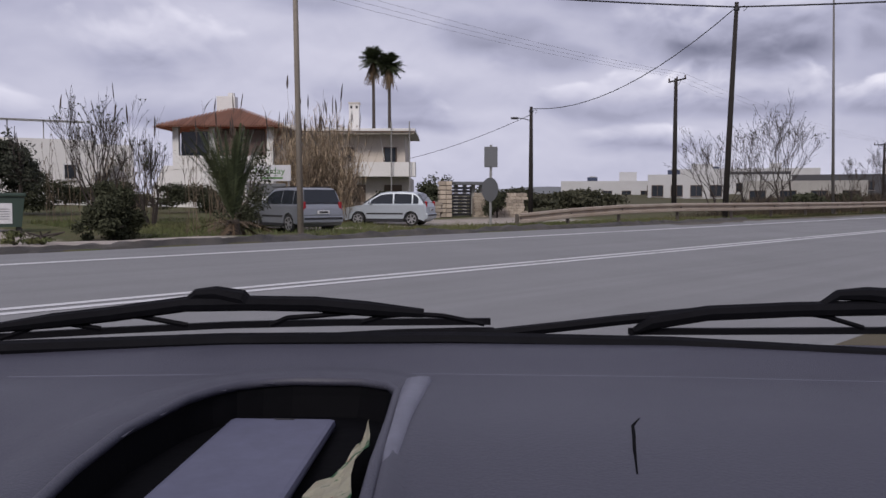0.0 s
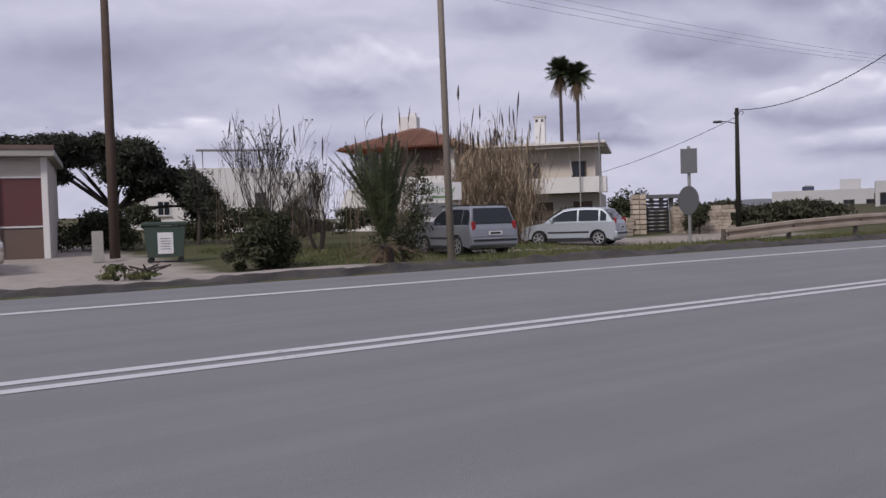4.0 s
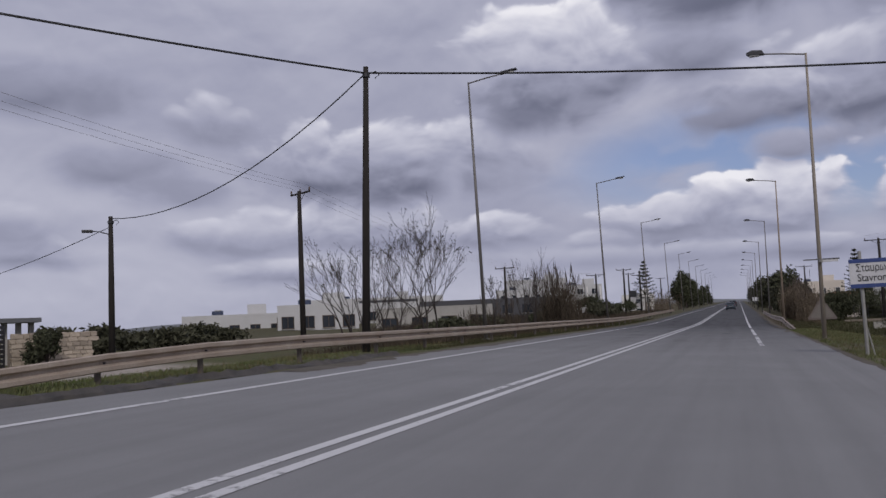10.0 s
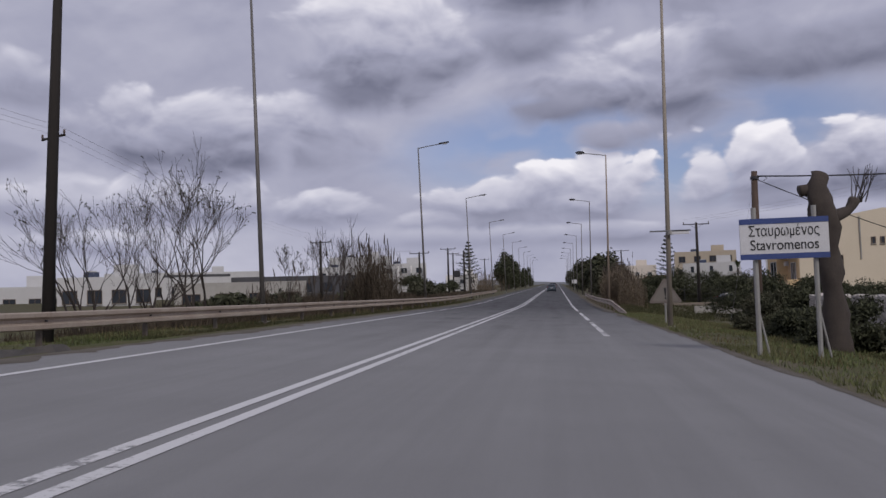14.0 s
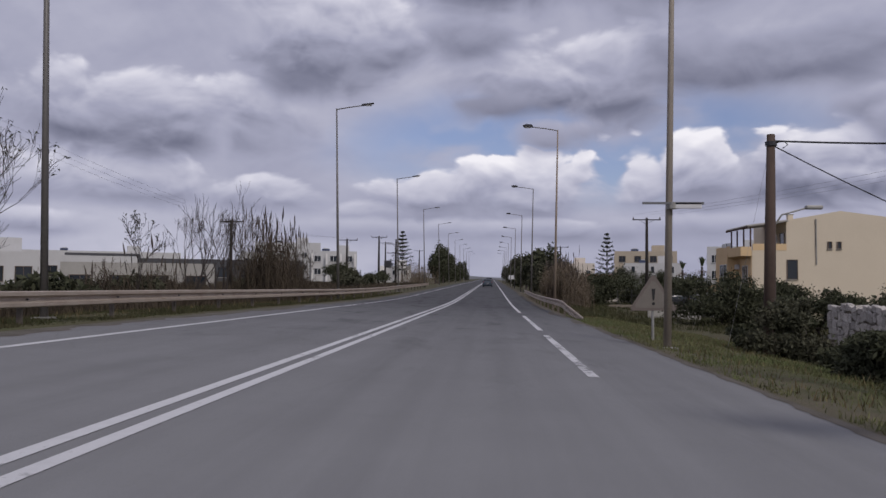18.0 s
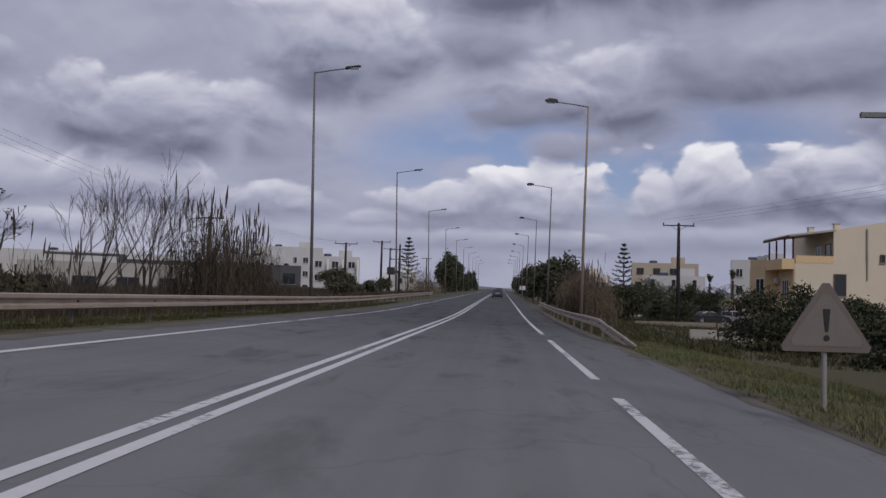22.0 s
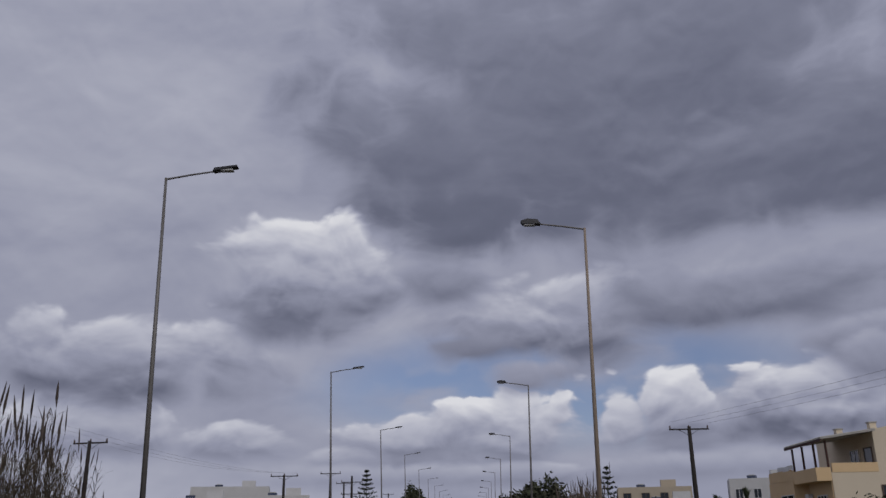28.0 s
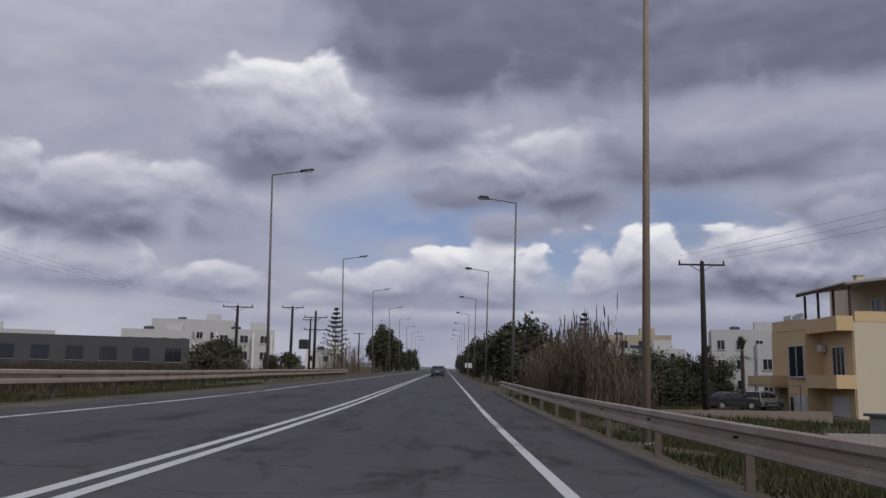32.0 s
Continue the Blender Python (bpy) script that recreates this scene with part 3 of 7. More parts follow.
def link(name, me, material, parent=None, label=""):
    me.materials.append(material)
    ob = new(name, me)
    if parent is not None:
        ob.parent = parent
    return tagged(ob, label) if label else ob


def part(name, bm, material, parent=None, label="", smooth=False):
    me = bpy.data.meshes.new(name)
    bmesh.ops.recalc_face_normals(bm, faces=bm.faces)
    bm.to_mesh(me)
    bm.free()
    if smooth:
        me.polygons.foreach_set("use_smooth", [True] * len(me.polygons))
    return link(name, me, material, parent, label)


def raw(name, verts, faces, material, parent=None, label="", smooth=False):
    me = bpy.data.meshes.new(name)
    me.from_pydata(verts if isinstance(verts, list) else np.asarray(verts).tolist(), [], faces if isinstance(faces, list) else np.asarray(faces).tolist())
    if smooth:
        me.polygons.foreach_set("use_smooth", [True] * len(me.polygons))
    return link(name, me, material, parent, label)


def add_box(bm, c, s, yaw=0.0, bevel=0.0, tilt=0.0):
    m = Matrix.Translation(c) @ Matrix.Rotation(radians(yaw), 4, "Z") @ Matrix.Rotation(radians(tilt), 4, "X") @ Matrix.Diagonal((*s, 1))
    g = bmesh.ops.create_cube(bm, size=1, matrix=m)
    if bevel:
        es = list({e for v in g["verts"] for e in v.link_edges})
        bmesh.ops.bevel(bm, geom=es, offset=bevel, segments=2, affect="EDGES", profile=0.6)
    return bm


def box(c, s, yaw=0.0, bevel=0.0, tilt=0.0):
    return add_box(bmesh.new(), c, s, yaw, bevel, tilt)


def add_tube(bm, pts, radii, sides=8, cap=True):
    pts = [Vector(p) for p in pts]
    rings = []
    for i, p in enumerate(pts):
        d = (pts[min(i + 1, len(pts) - 1)] - pts[max(i - 1, 0)]).normalized()
        a = d.cross(Vector((0, 0, 1)) if abs(d.z) < 0.9 else Vector((1, 0, 0))).normalized()
        b = d.cross(a)
        r = radii[i] if isinstance(radii, (list, tuple)) else radii
        rings.append([bm.verts.new(p + (a * math.cos(2 * math.pi * k / sides) + b * math.sin(2 * math.pi * k / sides)) * r) for k in range(sides)])
    for u, v in zip(rings, rings[1:]):
        for k in range(sides):
            bm.faces.new((u[k], u[(k + 1) % sides], v[(k + 1) % sides], v[k]))
    if cap:
        bm.faces.new(rings[0][::-1])
        bm.faces.new(rings[-1])
    return bm


def tube(pts, radii, sides=8, cap=True):
    return add_tube(bmesh.new(), pts, radii, sides, cap)


def add_prism(bm, poly, y0, y1, axis="y"):
    """A polygon in x and z (or x and y) drawn out along the third axis."""
    def place(a, b, c):
        return (a, c, b) if axis == "y" else (a, b, c) if axis == "z" else (c, a, b)
    lo = [bm.verts.new(place(a, b, y0)) for a, b in poly]
    hi = [bm.verts.new(place(a, b, y1)) for a, b in poly]
    n = len(poly)
    for k in range(n):
        bm.faces.new((lo[k], lo[(k + 1) % n], hi[(k + 1) % n], hi[k]))
    bm.faces.new(lo[::-1])
    bm.faces.new(hi)
    return bm


def prism(poly, y0, y1, axis="y"):
    return add_prism(bmesh.new(), poly, y0, y1, axis)


def smooth01(v, a, b):
    t = min(1.0, max(0.0, (v - a) / (b - a)))
    return t * t * (3 - 2 * t)


def rise(y):
    """The road climbs gently beyond the first hundred metres."""
    if y < 75:
        return 0.0
    if y < 105:
        return 0.00025 * (y - 75) ** 2
    return 0.225 + 0.013 * (y - 105) if y < 800 else 9.26


CAMBER = 0.042   # the whole road leans down to its right


def lev(x, y, z):
    """A place given square to the leaning road, in upright coordinates."""
    return (x + CAMBER * z, y, z - CAMBER * x)


def ground_z(x, y):
    if x < 0:
        u = -x
        z = -0.10 * smooth01(u, 5.3, 7.4) - 0.80 * smooth01(u, 7.4, 15) - 0.7 * smooth01(u, 18, 60) - 6.5 * smooth01(u, 60, 160) * smooth01(y, 20, 90)
        if u < 5.3:
            z = -0.08
    else:
        u = x
        z = -0.05 * smooth01(u, 6.1, 7.0) - 0.6 * smooth01(u, 7.0, 13) * smooth01(y, 12, 24) + 3.0 * smooth01(u, 24, 90) * smooth01(y, 120, 260)
        if u < 5.95:
            z = -0.08
    z -= CAMBER * min(70.0, max(-100.0, x))
    if x > 6:
        z += 0.30 * smooth01(x, 6.2, 9.5) * (1 - smooth01(y, 5.5, 12))
    return z + rise(y)


# ---- ground, road, markings ----
def spread(*spans):
    out = []
    for a, b, s in spans:
        out += list(np.arange(a, b, s))
    return out + [spans[-1][1]]


gx = spread((-1400, -200, 150), (-200, -60, 14), (-60, -16, 2.2), (-16, -7, 0.6), (-7, -5.1, 0.3), (-5.1, 5.7, 1.8), (5.7, 8, 0.25), (8, 16, 0.8), (16, 60, 4), (60, 260, 25), (260, 1400, 190))
gy = spread((-700, -60, 80), (-60, -10, 6), (-10, 100, 0.9), (100, 260, 5), (260, 800, 27), (800, 3200, 240))
verts = []
for y in gy:
    for x in gx:
        j = 0.05 * noise.noise(Vector((x * 0.7, y * 0.7, 3))) if (x < -6 or x > 6.4) and abs(x) < 60 else 0
        verts.append((x, y, ground_z(x, y) + j))
nx = len(gx)
faces = [(j * nx + i, j * nx + i + 1, (j + 1) * nx + i + 1, (j + 1) * nx + i) for j in range(len(gy) - 1) for i in range(nx - 1)]
g = raw("ground", verts, faces, M["ground"], smooth=True)
tagged(g, "sandy soil, patchy turf and gravel beside the road", "ground", kind="structure")


def ribbon(x0, x1, y0, y1, lift, step=4.0, thick=0.0):
    ys = list(np.arange(y0, y1, step)) + [y1]
    vs, fs = [], []
    for y in ys:
        vs += [(x0, y, rise(y) + lift - CAMBER * x0), (x1, y, rise(y) + lift - CAMBER * x1)]
    for k in range(len(ys) - 1):
        fs.append((2 * k, 2 * k + 1, 2 * k + 3, 2 * k + 2))
    if thick:
        n = len(vs)
        vs += [(a, b, c - thick) for a, b, c in vs]
        for k in range(len(ys) - 1):
            fs += [(2 * k, 2 * k + 2, n + 2 * k + 2, n + 2 * k), (2 * k + 1, n + 2 * k + 1, n + 2 * k + 3, 2 * k + 3)]
    return vs, fs


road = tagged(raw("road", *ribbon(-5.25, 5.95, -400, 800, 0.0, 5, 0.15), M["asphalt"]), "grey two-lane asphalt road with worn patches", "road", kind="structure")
# the mouth of the side road where the car stands
sv, sf = [], []
for k in range(15):
    y = -10 + k * 1.2
    w = 14 - 9.5 * smooth01(y, 1.5, 6.8)
    for i in range(9):
        x = 5.9 + w * i / 8
        sv.append((x, y, max(ground_z(x, y) + 0.02, -CAMBER * x - 0.004) if x > 6.2 else -CAMBER * x - 0.004))
    if k:
        sf += [((k - 1) * 9 + i, (k - 1) * 9 + i + 1, k * 9 + i + 1, k * 9 + i) for i in range(8)]
tagged(raw("side_road", sv, sf, M["asphalt"]), "grey asphalt mouth of a side road", "road", kind="structure")


def marking(name, x0, x1, spans, material, label):
    vs, fs = [], []
    for a, b in spans:
        v, f = ribbon(x0, x1, a, b, 0.005, 4)
        f = [tuple(i + len(vs) for i in q) for q in f]
        vs += v
        fs += f
    tagged(raw(name, vs, fs, material), label, "road marking", kind="structure")


marking("centre_line", -0.20, -0.07, [(-300, 700)], M["paint"], "white painted line, one of a double centre line")
marking("centre_line", 0.07, 0.20, [(-300, 700)], M["paint"], "white painted line, one of a double centre line")
marking("edge_line", -3.94, -3.79, [(-300, 62)], M["paint"], "white painted edge line along the far side")
marking("edge_line", -3.96, -3.84, [(62, 700)], M["paint_faint"], "thin faded white edge line along the far side")
marking("edge_line", 3.92, 4.09, [(24, 41), (51, 53.5), (66, 70)], M["paint_worn"], "badly worn white edge line")
marking("edge_line", 3.90, 4.05, [(41, 51), (53.5, 66), (70, 700)], M["paint_mid"], "white painted edge line beside the shoulder")

# soil and grit that has crept over both edges of the carriageway
def soil_strip(edge, inner, y0, y1, seed):
    vs, fs = [], []
    ys = list(np.arange(y0, y1, 0.25))
    for k, y in enumerate(ys):
        w = 0.5 + 0.8 * noise.noise(Vector((seed, y * 0.16, 0))) + 0.45 * noise.noise(Vector((seed, y * 0.9, 3))) + 0.2 * noise.noise(Vector((seed, y * 3.0, 5)))
        x = edge + (inner - edge) * min(1.0, max(0.04, w))
        for a, lift in ((edge, 0.012), (edge + (x - edge) * 0.6, 0.010), (x, 0.0035)):
            vs.append((a, y, rise(y) + lift - CAMBER * a))
        if k:
            fs += [((k - 1) * 3 + i, (k - 1) * 3 + i + 1, k * 3 + i + 1, k * 3 + i) for i in range(2)]
    tagged(raw("soil_strip", vs, fs, M["soil"], smooth=True), "grey-brown soil and grit along the road's edge", "soil", kind="structure")


soil_strip(5.98, 5.72, 14, 60, 2.0)
soil_strip(5.98, 5.3, 60, 140, 3.0)
soil_strip(-5.3, -4.45, 26, 140, 8.0)

# dark broken lip of tar and soil on the far edge
lv, lf = [], []
prof = ((-5.42, -0.05), (-5.50, 0.03), (-5.58, 0.09), (-5.72, 0.10), (-5.86, 0.04), (-6.0, -0.10))
ys = list(np.arange(-30, 33, 0.16))
for k, y in enumerate(ys):
    for x, z in prof:
        lv.append((x + 0.16 * noise.noise(Vector((x * 3, y * 1.1, 0))) + 0.07 * noise.noise(Vector((x, y * 4.0, 7))), y, z * (0.75 + 0.8 * noise.noise(Vector((x * 4, y * 0.7, 1))) + 0.7 * noise.noise(Vector((x * 6, y * 3.1, 4)))) - CAMBER * x))
n = len(prof)
lf = [(k * n + i, k * n + i + 1, (k + 1) * n + i + 1, (k + 1) * n + i) for k in range(len(ys) - 1) for i in range(n - 1)]
tagged(raw("kerb", lv, lf, M["tar"], smooth=False), "dark crumbling tar lip along the far road edge", "kerb", kind="structure")
sea = raw("water", [(-4500, -3000, -7.2), (-330, -3000, -7.2), (-330, 4500, -7.2), (-4500, 4500, -7.2)], [(0, 1, 2, 3)], M["water"])
tagged(sea, "grey-blue sea behind the coastal plain", "sea", kind="structure")

# ---- road furniture ----
def lamp_post(x, y, side, material, label, h=11.8, arm=1.7, flat=False, lean=0.0, thin=0.72):
    """A tall street lamp; side is the direction of its arm along x."""
    x, _, h = lev(x, y, h)
    z = ground_z(x, y)
    t = thing("street_lamp", label, "street lamp", "street lamps along the road", at=(x, y, z))
    top = h - z + max(0.0, rise(y) - rise(150))
    part("base_plate", box((lean, 0, 0.02), (0.4, 0.4, 0.04)), M["galv"], t)
    part("pole", tube([(lean, 0, 0), (lean * 0.5, 0, top * 0.5), (0, 0, top)], [0.125 * thin, 0.095 * thin, 0.06 * thin], 12), material, t, smooth=True)
    part("arm", tube([(0, 0, top - 0.05), (side * arm * 0.5, 0, top + 0.09), (side * arm, 0, top + 0.2)], [0.035, 0.032, 0.03], 8), M["lamp"], t)
    bm = bmesh.new()
    a = side
    if flat:
        add_prism(bm, [(a * (arm - 0.15), top + 0.16), (a * (arm + 0.65), top + 0.3), (a * (arm + 0.62), top + 0.35), (a * (arm - 0.1), top + 0.27)], -0.13, 0.13)
    else:
        add_prism(bm, [(a * (arm - 0.1), top + 0.17), (a * (arm + 0.55), top + 0.2), (a * (arm + 0.62), top + 0.3), (a * (arm + 0.4), top + 0.38), (a * arm, top + 0.34)], -0.14, 0.14)
    part("lamp_head", bm, M["dark_metal"], t)
    part("lens", box((a * (arm + 0.3), 0, top + (0.2 if flat else 0.165)), (0.4, 0.2, 0.05)), M["lens"], t)
    return t


LAMP_X = (-7.62, -8.3)
for k, y in enumerate((12.26, 48.4, 81.85, 115.9, 149.8, 183.8, 218, 252, 286, 320, 354, 388)):
    lamp_post(-7.62 if k > 1 else LAMP_X[k], y, 1, M["lamp"] if k else M["lamp_grey_tan"], "tall slim grey street lamp with a flat head over the road" if k else "tall weathered tan street lamp beside the yard", flat=True, lean=0.26, thin=0.72 if k else 0.58)
for k, y in enumerate((48.9, 86.0, 119.6, 153, 187, 221, 255, 289, 323, 357)):
    lamp_post(6.42 if k else 6.22, y, -1, M["lamp_grey_tan" if k == 0 else "lamp_tan"] if k < 2 else M["lamp"], "tall weathered tan street lamp with a drooping head" if k < 2 else "tall slim grey street lamp with a drooping head", lean=-0.18)

RAILPROF = ((0.0, 0.0), (0.035, 0.02), (0.035, 0.09), (-0.045, 0.13), (-0.045, 0.19), (0.035, 0.23), (0.035, 0.30), (0.0, 0.32), (-0.02, 0.31), (0.015, 0.29), (0.015, 0.24), (-0.065, 0.195), (-0.065, 0.125), (0.015, 0.08), (0.015, 0.03))


def guard_rail(name, pts, face, label):
    """A corrugated guard rail along points of its lower edge; face: +1 if its front looks to +x."""
    t = thing(name, label, "guard rail")
    pts = [lev(*p) for p in pts]
    n = len(RAILPROF)
    # one beam from post to post
    for i in range(len(pts) - 1):
        (xa, ya, za), (xb, yb, zb) = pts[i], pts[i + 1]
        vs = []
        over = 0.12
        d = math.hypot(xb - xa, yb - ya)
        for f, off in ((0, 0.0), (1 + over / d, 0.006)):
            for u, w in RAILPROF:
                vs.append((xa + (xb - xa) * f + face * (u + off), ya + (yb - ya) * f, za + (zb - za) * f + w))
        fs = [(k, (k + 1) % n, n + (k + 1) % n, n + k) for k in range(n)]
        raw("beam", vs, fs, M["rail"], t)
        gz = ground_z(xa, ya) - 0.1
        hgt = za + 0.30 - gz
        if hgt > 0.25:
            part("post", box((xa - face * 0.13, ya, gz + hgt / 2), (0.10, 0.06, hgt)), M["railpost"], t)
            part("spacer", box((xa - face * 0.07, ya, za + 0.16), (0.05, 0.08, 0.14)), M["railpost"], t)
        part("bolt", box((xa + face * 0.0, ya + 0.03, za + 0.16), (0.05, 0.03, 0.03)), M["dark_metal"], t)
    return t


lp = [(-7.6, 21.2, -0.03), (-7.25, 23.4, 0.13), (-6.95, 26.0, 0.24), (-6.6, 29.5, 0.30)]
lp += [(-6.35 + 0.25 * smooth01(34 - y, 0, 4), y, 0.29 + 0.02 * noise.noise(Vector((y * 0.1, 0, 0))) + rise(y)) for y in np.arange(33.5, 150, 4.0)]
guard_rail("guard_rail", lp, 1, "dull galvanised corrugated guard rail, dented and rust-stained, on the far verge")
rp = [(6.35, 64.6, -0.22), (6.2, 66.6, 0.0), (6.0, 68.6, 0.22), (5.95, 70.6, 0.37)] + [(5.95, y, 0.40 + rise(y)) for y in np.arange(74.5, 122, 4.0)] + [(6.3, 125, 0.2 + rise(125))]
guard_rail("guard_rail", rp, -1, "weathered galvanised guard rail with a sloped buried end")


def sag(a, b, drop, n=14):
    a, b = Vector(a), Vector(b)
    return [a.lerp(b, i / n) - Vector((0, 0, drop * 4 * (i / n) * (1 - i / n))) for i in range(n + 1)]


def cable(a, b, drop, r, label):
    ob = part("overhead_cable", tube(sag(lev(*a), lev(*b), drop), r, 5), M["wire" if r > 0.015 else "wire_thin"])
    tagged(ob, label, "cable")


def pole(x, y, top, r, material, label, arms=(), yaw=0.0, lean=0.0, name="utility_pole"):
    x, _, top = lev(x, y, top)
    z = ground_z(x, y)
    t = thing(name, label, "utility pole", at=(x, y, z), yaw=yaw)
    h = top - z
    part("shaft", tube([(lean, 0, -0.2), (lean * 0.5, 0, h * 0.5), (0, 0, h)], [r * 1.25, r * 1.1, r * 0.8], 10), material, t, smooth=True)
    for a, half in arms:
        part("cross_arm", box((0, 0.1, h - a), (2 * half, 0.09, 0.11)), M["wood_pole"], t)
        for s in (-1, 1):
            part("brace", tube([(s * half * 0.55, 0.12, h - a), (0, 0.1, h - a - 0.5)], 0.02, 5), M["dark_metal"], t)
        for s in (-0.95, 0, 0.95):
            part("insulator", tube([(s * half, 0.1, h - a + 0.05), (s * half, 0.1, h - a + 0.12), (s * half, 0.1, h - a + 0.3)], [0.03, 0.07, 0.05], 8), M["ceramic"], t)
    if not arms:
        part("collar", tube([(0, 0, h - 0.35), (0, 0, h - 0.22)], r * 1.15, 10), M["dark_metal"], t)
        part("hook", tube([(r, 0, h - 0.25), (r + 0.25, 0, h - 0.2), (r + 0.35, 0, h - 0.32), (r + 0.2, 0, h - 0.42)], 0.02, 6), M["dark_metal"], t)
    return t


P3 = (-7.92, 36.0)
pole(*P3, 9.1, 0.105, M["wood_pole"], "dark creosoted wooden utility pole by the guard rail", lean=-0.36)
pole2 = pole(-25.6, 45.0, 5.9, 0.13, M["wood_pole"], "short dark wooden utility pole with a small street light")
h2 = 5.9 + CAMBER * 25.6 - ground_z(-25.4, 45.0)
part("lamp_arm", tube([(0, 0, h2 - 0.9), (-0.4, -0.3, h2 - 0.75), (-0.65, -0.5, h2 - 0.72)], 0.03, 6), M["dark_metal"], pole2)
part("lamp_head", box((-0.85, -0.65, h2 - 0.72), (0.5, 0.25, 0.14), 38, 0.04), M["dark_metal"], pole2)
pole(-24.9, 62.6, 9.45, 0.16, M["wood_pole"], "dark wooden power pole with a cross arm", arms=((0.15, 1.15),), yaw=-28)
pole(-25.7, 119.6, 7.0, 0.16, M["wood_pole"], "dark wooden power pole with a cross arm", arms=((0.15, 1.4),), yaw=-10)
pole(-20.8, 164.2, 7.75, 0.17, M["wood_pole"], "dark wooden power pole with a cross arm", arms=((0.15, 1.7),))
pole(-18.6, 185.6, 9.6, 0.18, M["wood_pole"], "dark wooden power pole with a cross arm", arms=((0.15, 1.5),))
tw = pole(-15.6, 187.0, 9.3, 0.18, M["wood_pole"], "second leg of a pole-mounted transformer frame", arms=((2.6, 1.6), (0.9, 1.6)))
part("transformer", box((-1.5, 0.2, 9.3 + CAMBER * 15.6 - ground_z(-15.6, 187) - 4.6), (1.3, 0.9, 1.3), 0, 0.08), M["dark_metal"], tw, "dark oil transformer")
pole(-22.5, 226, 10.5, 0.18, M["wood_pole"], "dark wooden power pole with a cross arm", arms=((0.15, 1.5),))
pole(-21, 300, 12, 0.18, M["wood_pole"], "dark wooden power pole with a cross arm", arms=((0.15, 1.5),))
pole(19.4, 125.5, 9.8, 0.17, M["wood_pole"], "dark wooden power pole with a wide cross arm", arms=((0.2, 1.55),))
pole(17.8, 226, 11.5, 0.17, M["wood_pole"], "dark wooden power pole with a cross arm", arms=((0.2, 1.9),), yaw=12)
p4 = pole(10.8, 55.8, 6.2, 0.15, M["brown_pole"], "brown wooden utility pole with a street light", lean=-0.1)
h4 = 6.2 - CAMBER * 10.8 - ground_z(11.06, 55.8)
part("lamp_arm", tube([(0.1, 0, h4 - 2.75), (0.3, 0, h4 - 2.45), (1.0, 0, h4 - 2.25)], 0.03, 6), M["galv"], p4)
part("lamp_head", box((1.25, 0, h4 - 2.22), (0.5, 0.2, 0.12), 0, 0.04), M["galv"], p4)
pb = (-24.3, 10.05)
pole(*pb, 9.6, 0.14, M["brown_pole"], "thick brown wooden utility pole by the rubbish bin")
pole(17.2, 41.6, 9.0, 0.15, M["wood_pole"], "dark wooden utility pole beside the road")
pole(-19.5, -6, 10.4, 0.16, M["wood_pole"], "dark wooden power pole with a cross arm", arms=((0.15, 1.15),), yaw=-10)

cable((-7.92, 36, 8.9), (-25.6, 45, 5.8), 1.25, 0.022, "thin black cable sagging between two poles")
cable((-7.92, 36, 8.9), (-24.3, 10.05, 8.75), 0.35, 0.035, "thick black bundled cable")
cable((-7.92, 36, 8.9), (17.2, 41.6, 8.9), 0.3, 0.035, "thick black bundled cable across the road")
cable((-25.6, 45, 5.4), (-52, 51, 1.6), 0.8, 0.018, "thin black service cable to the house")
for s in (-1.05, 0, 1.05):
    cable((-24.9 + s * 0.88, 62.6 - s * 0.47, 9.75), (-19.5 + s, -6, 10.7), 1.0, 0.007, "thin overhead power line")
    cable((-24.9 + s * 0.88, 62.6 - s * 0.47, 9.75), (-25.7 + s * 1.3, 119.6, 7.3), 0.8, 0.007, "thin overhead power line")
    cable((-25.7 + s * 1.3, 119.6, 7.3), (-20.8 + s * 1.5, 164.2, 8.0), 0.6, 0.007, "thin overhead power line")
    cable((19.4 + s * 1.4, 125.5, 10.1), (40 + s * 1.4, 40, 11.5), 0.8, 0.008, "thin overhead power line")
cable((10.8, 55.8, 6.0), (30, 50, 7.0), 0.5, 0.03, "black cable from the pole to the next")
cable((10.8, 55.8, 5.9), (31, 66, 1.8), 0.6, 0.02, "black service cable sloping away")
cable((10.8, 55.8, 6.0), (9.9, 56.4, -0.4), 0.0, 0.004, "thin steel guy wire")


# ---- signs ----
def words(text, size, material, parent, loc, rot=(90, 0, 0), name="lettering", width=None):
    cu = bpy.data.curves.new("lettering", "FONT")
    cu.body, cu.size, cu.extrude, cu.align_x = text, size, 0.003, "CENTER"
    tmp = bpy.data.objects.new("lettering", cu)
    scene.collection.objects.link(tmp)
    dg = bpy.context.evaluated_depsgraph_get()
    dg.update()
    me = bpy.data.meshes.new_from_object(tmp.evaluated_get(dg))
    bpy.data.objects.remove(tmp)
    xs = [v.co.x for v in me.vertices]
    sc = width / (max(xs) - min(xs)) if width else 1
    me.materials.clear()
    ob = link(name, me, material, parent)
    ob.matrix_local = pose(*loc, *rot) @ Matrix.Diagonal((sc, 1, 1, 1))
    return ob


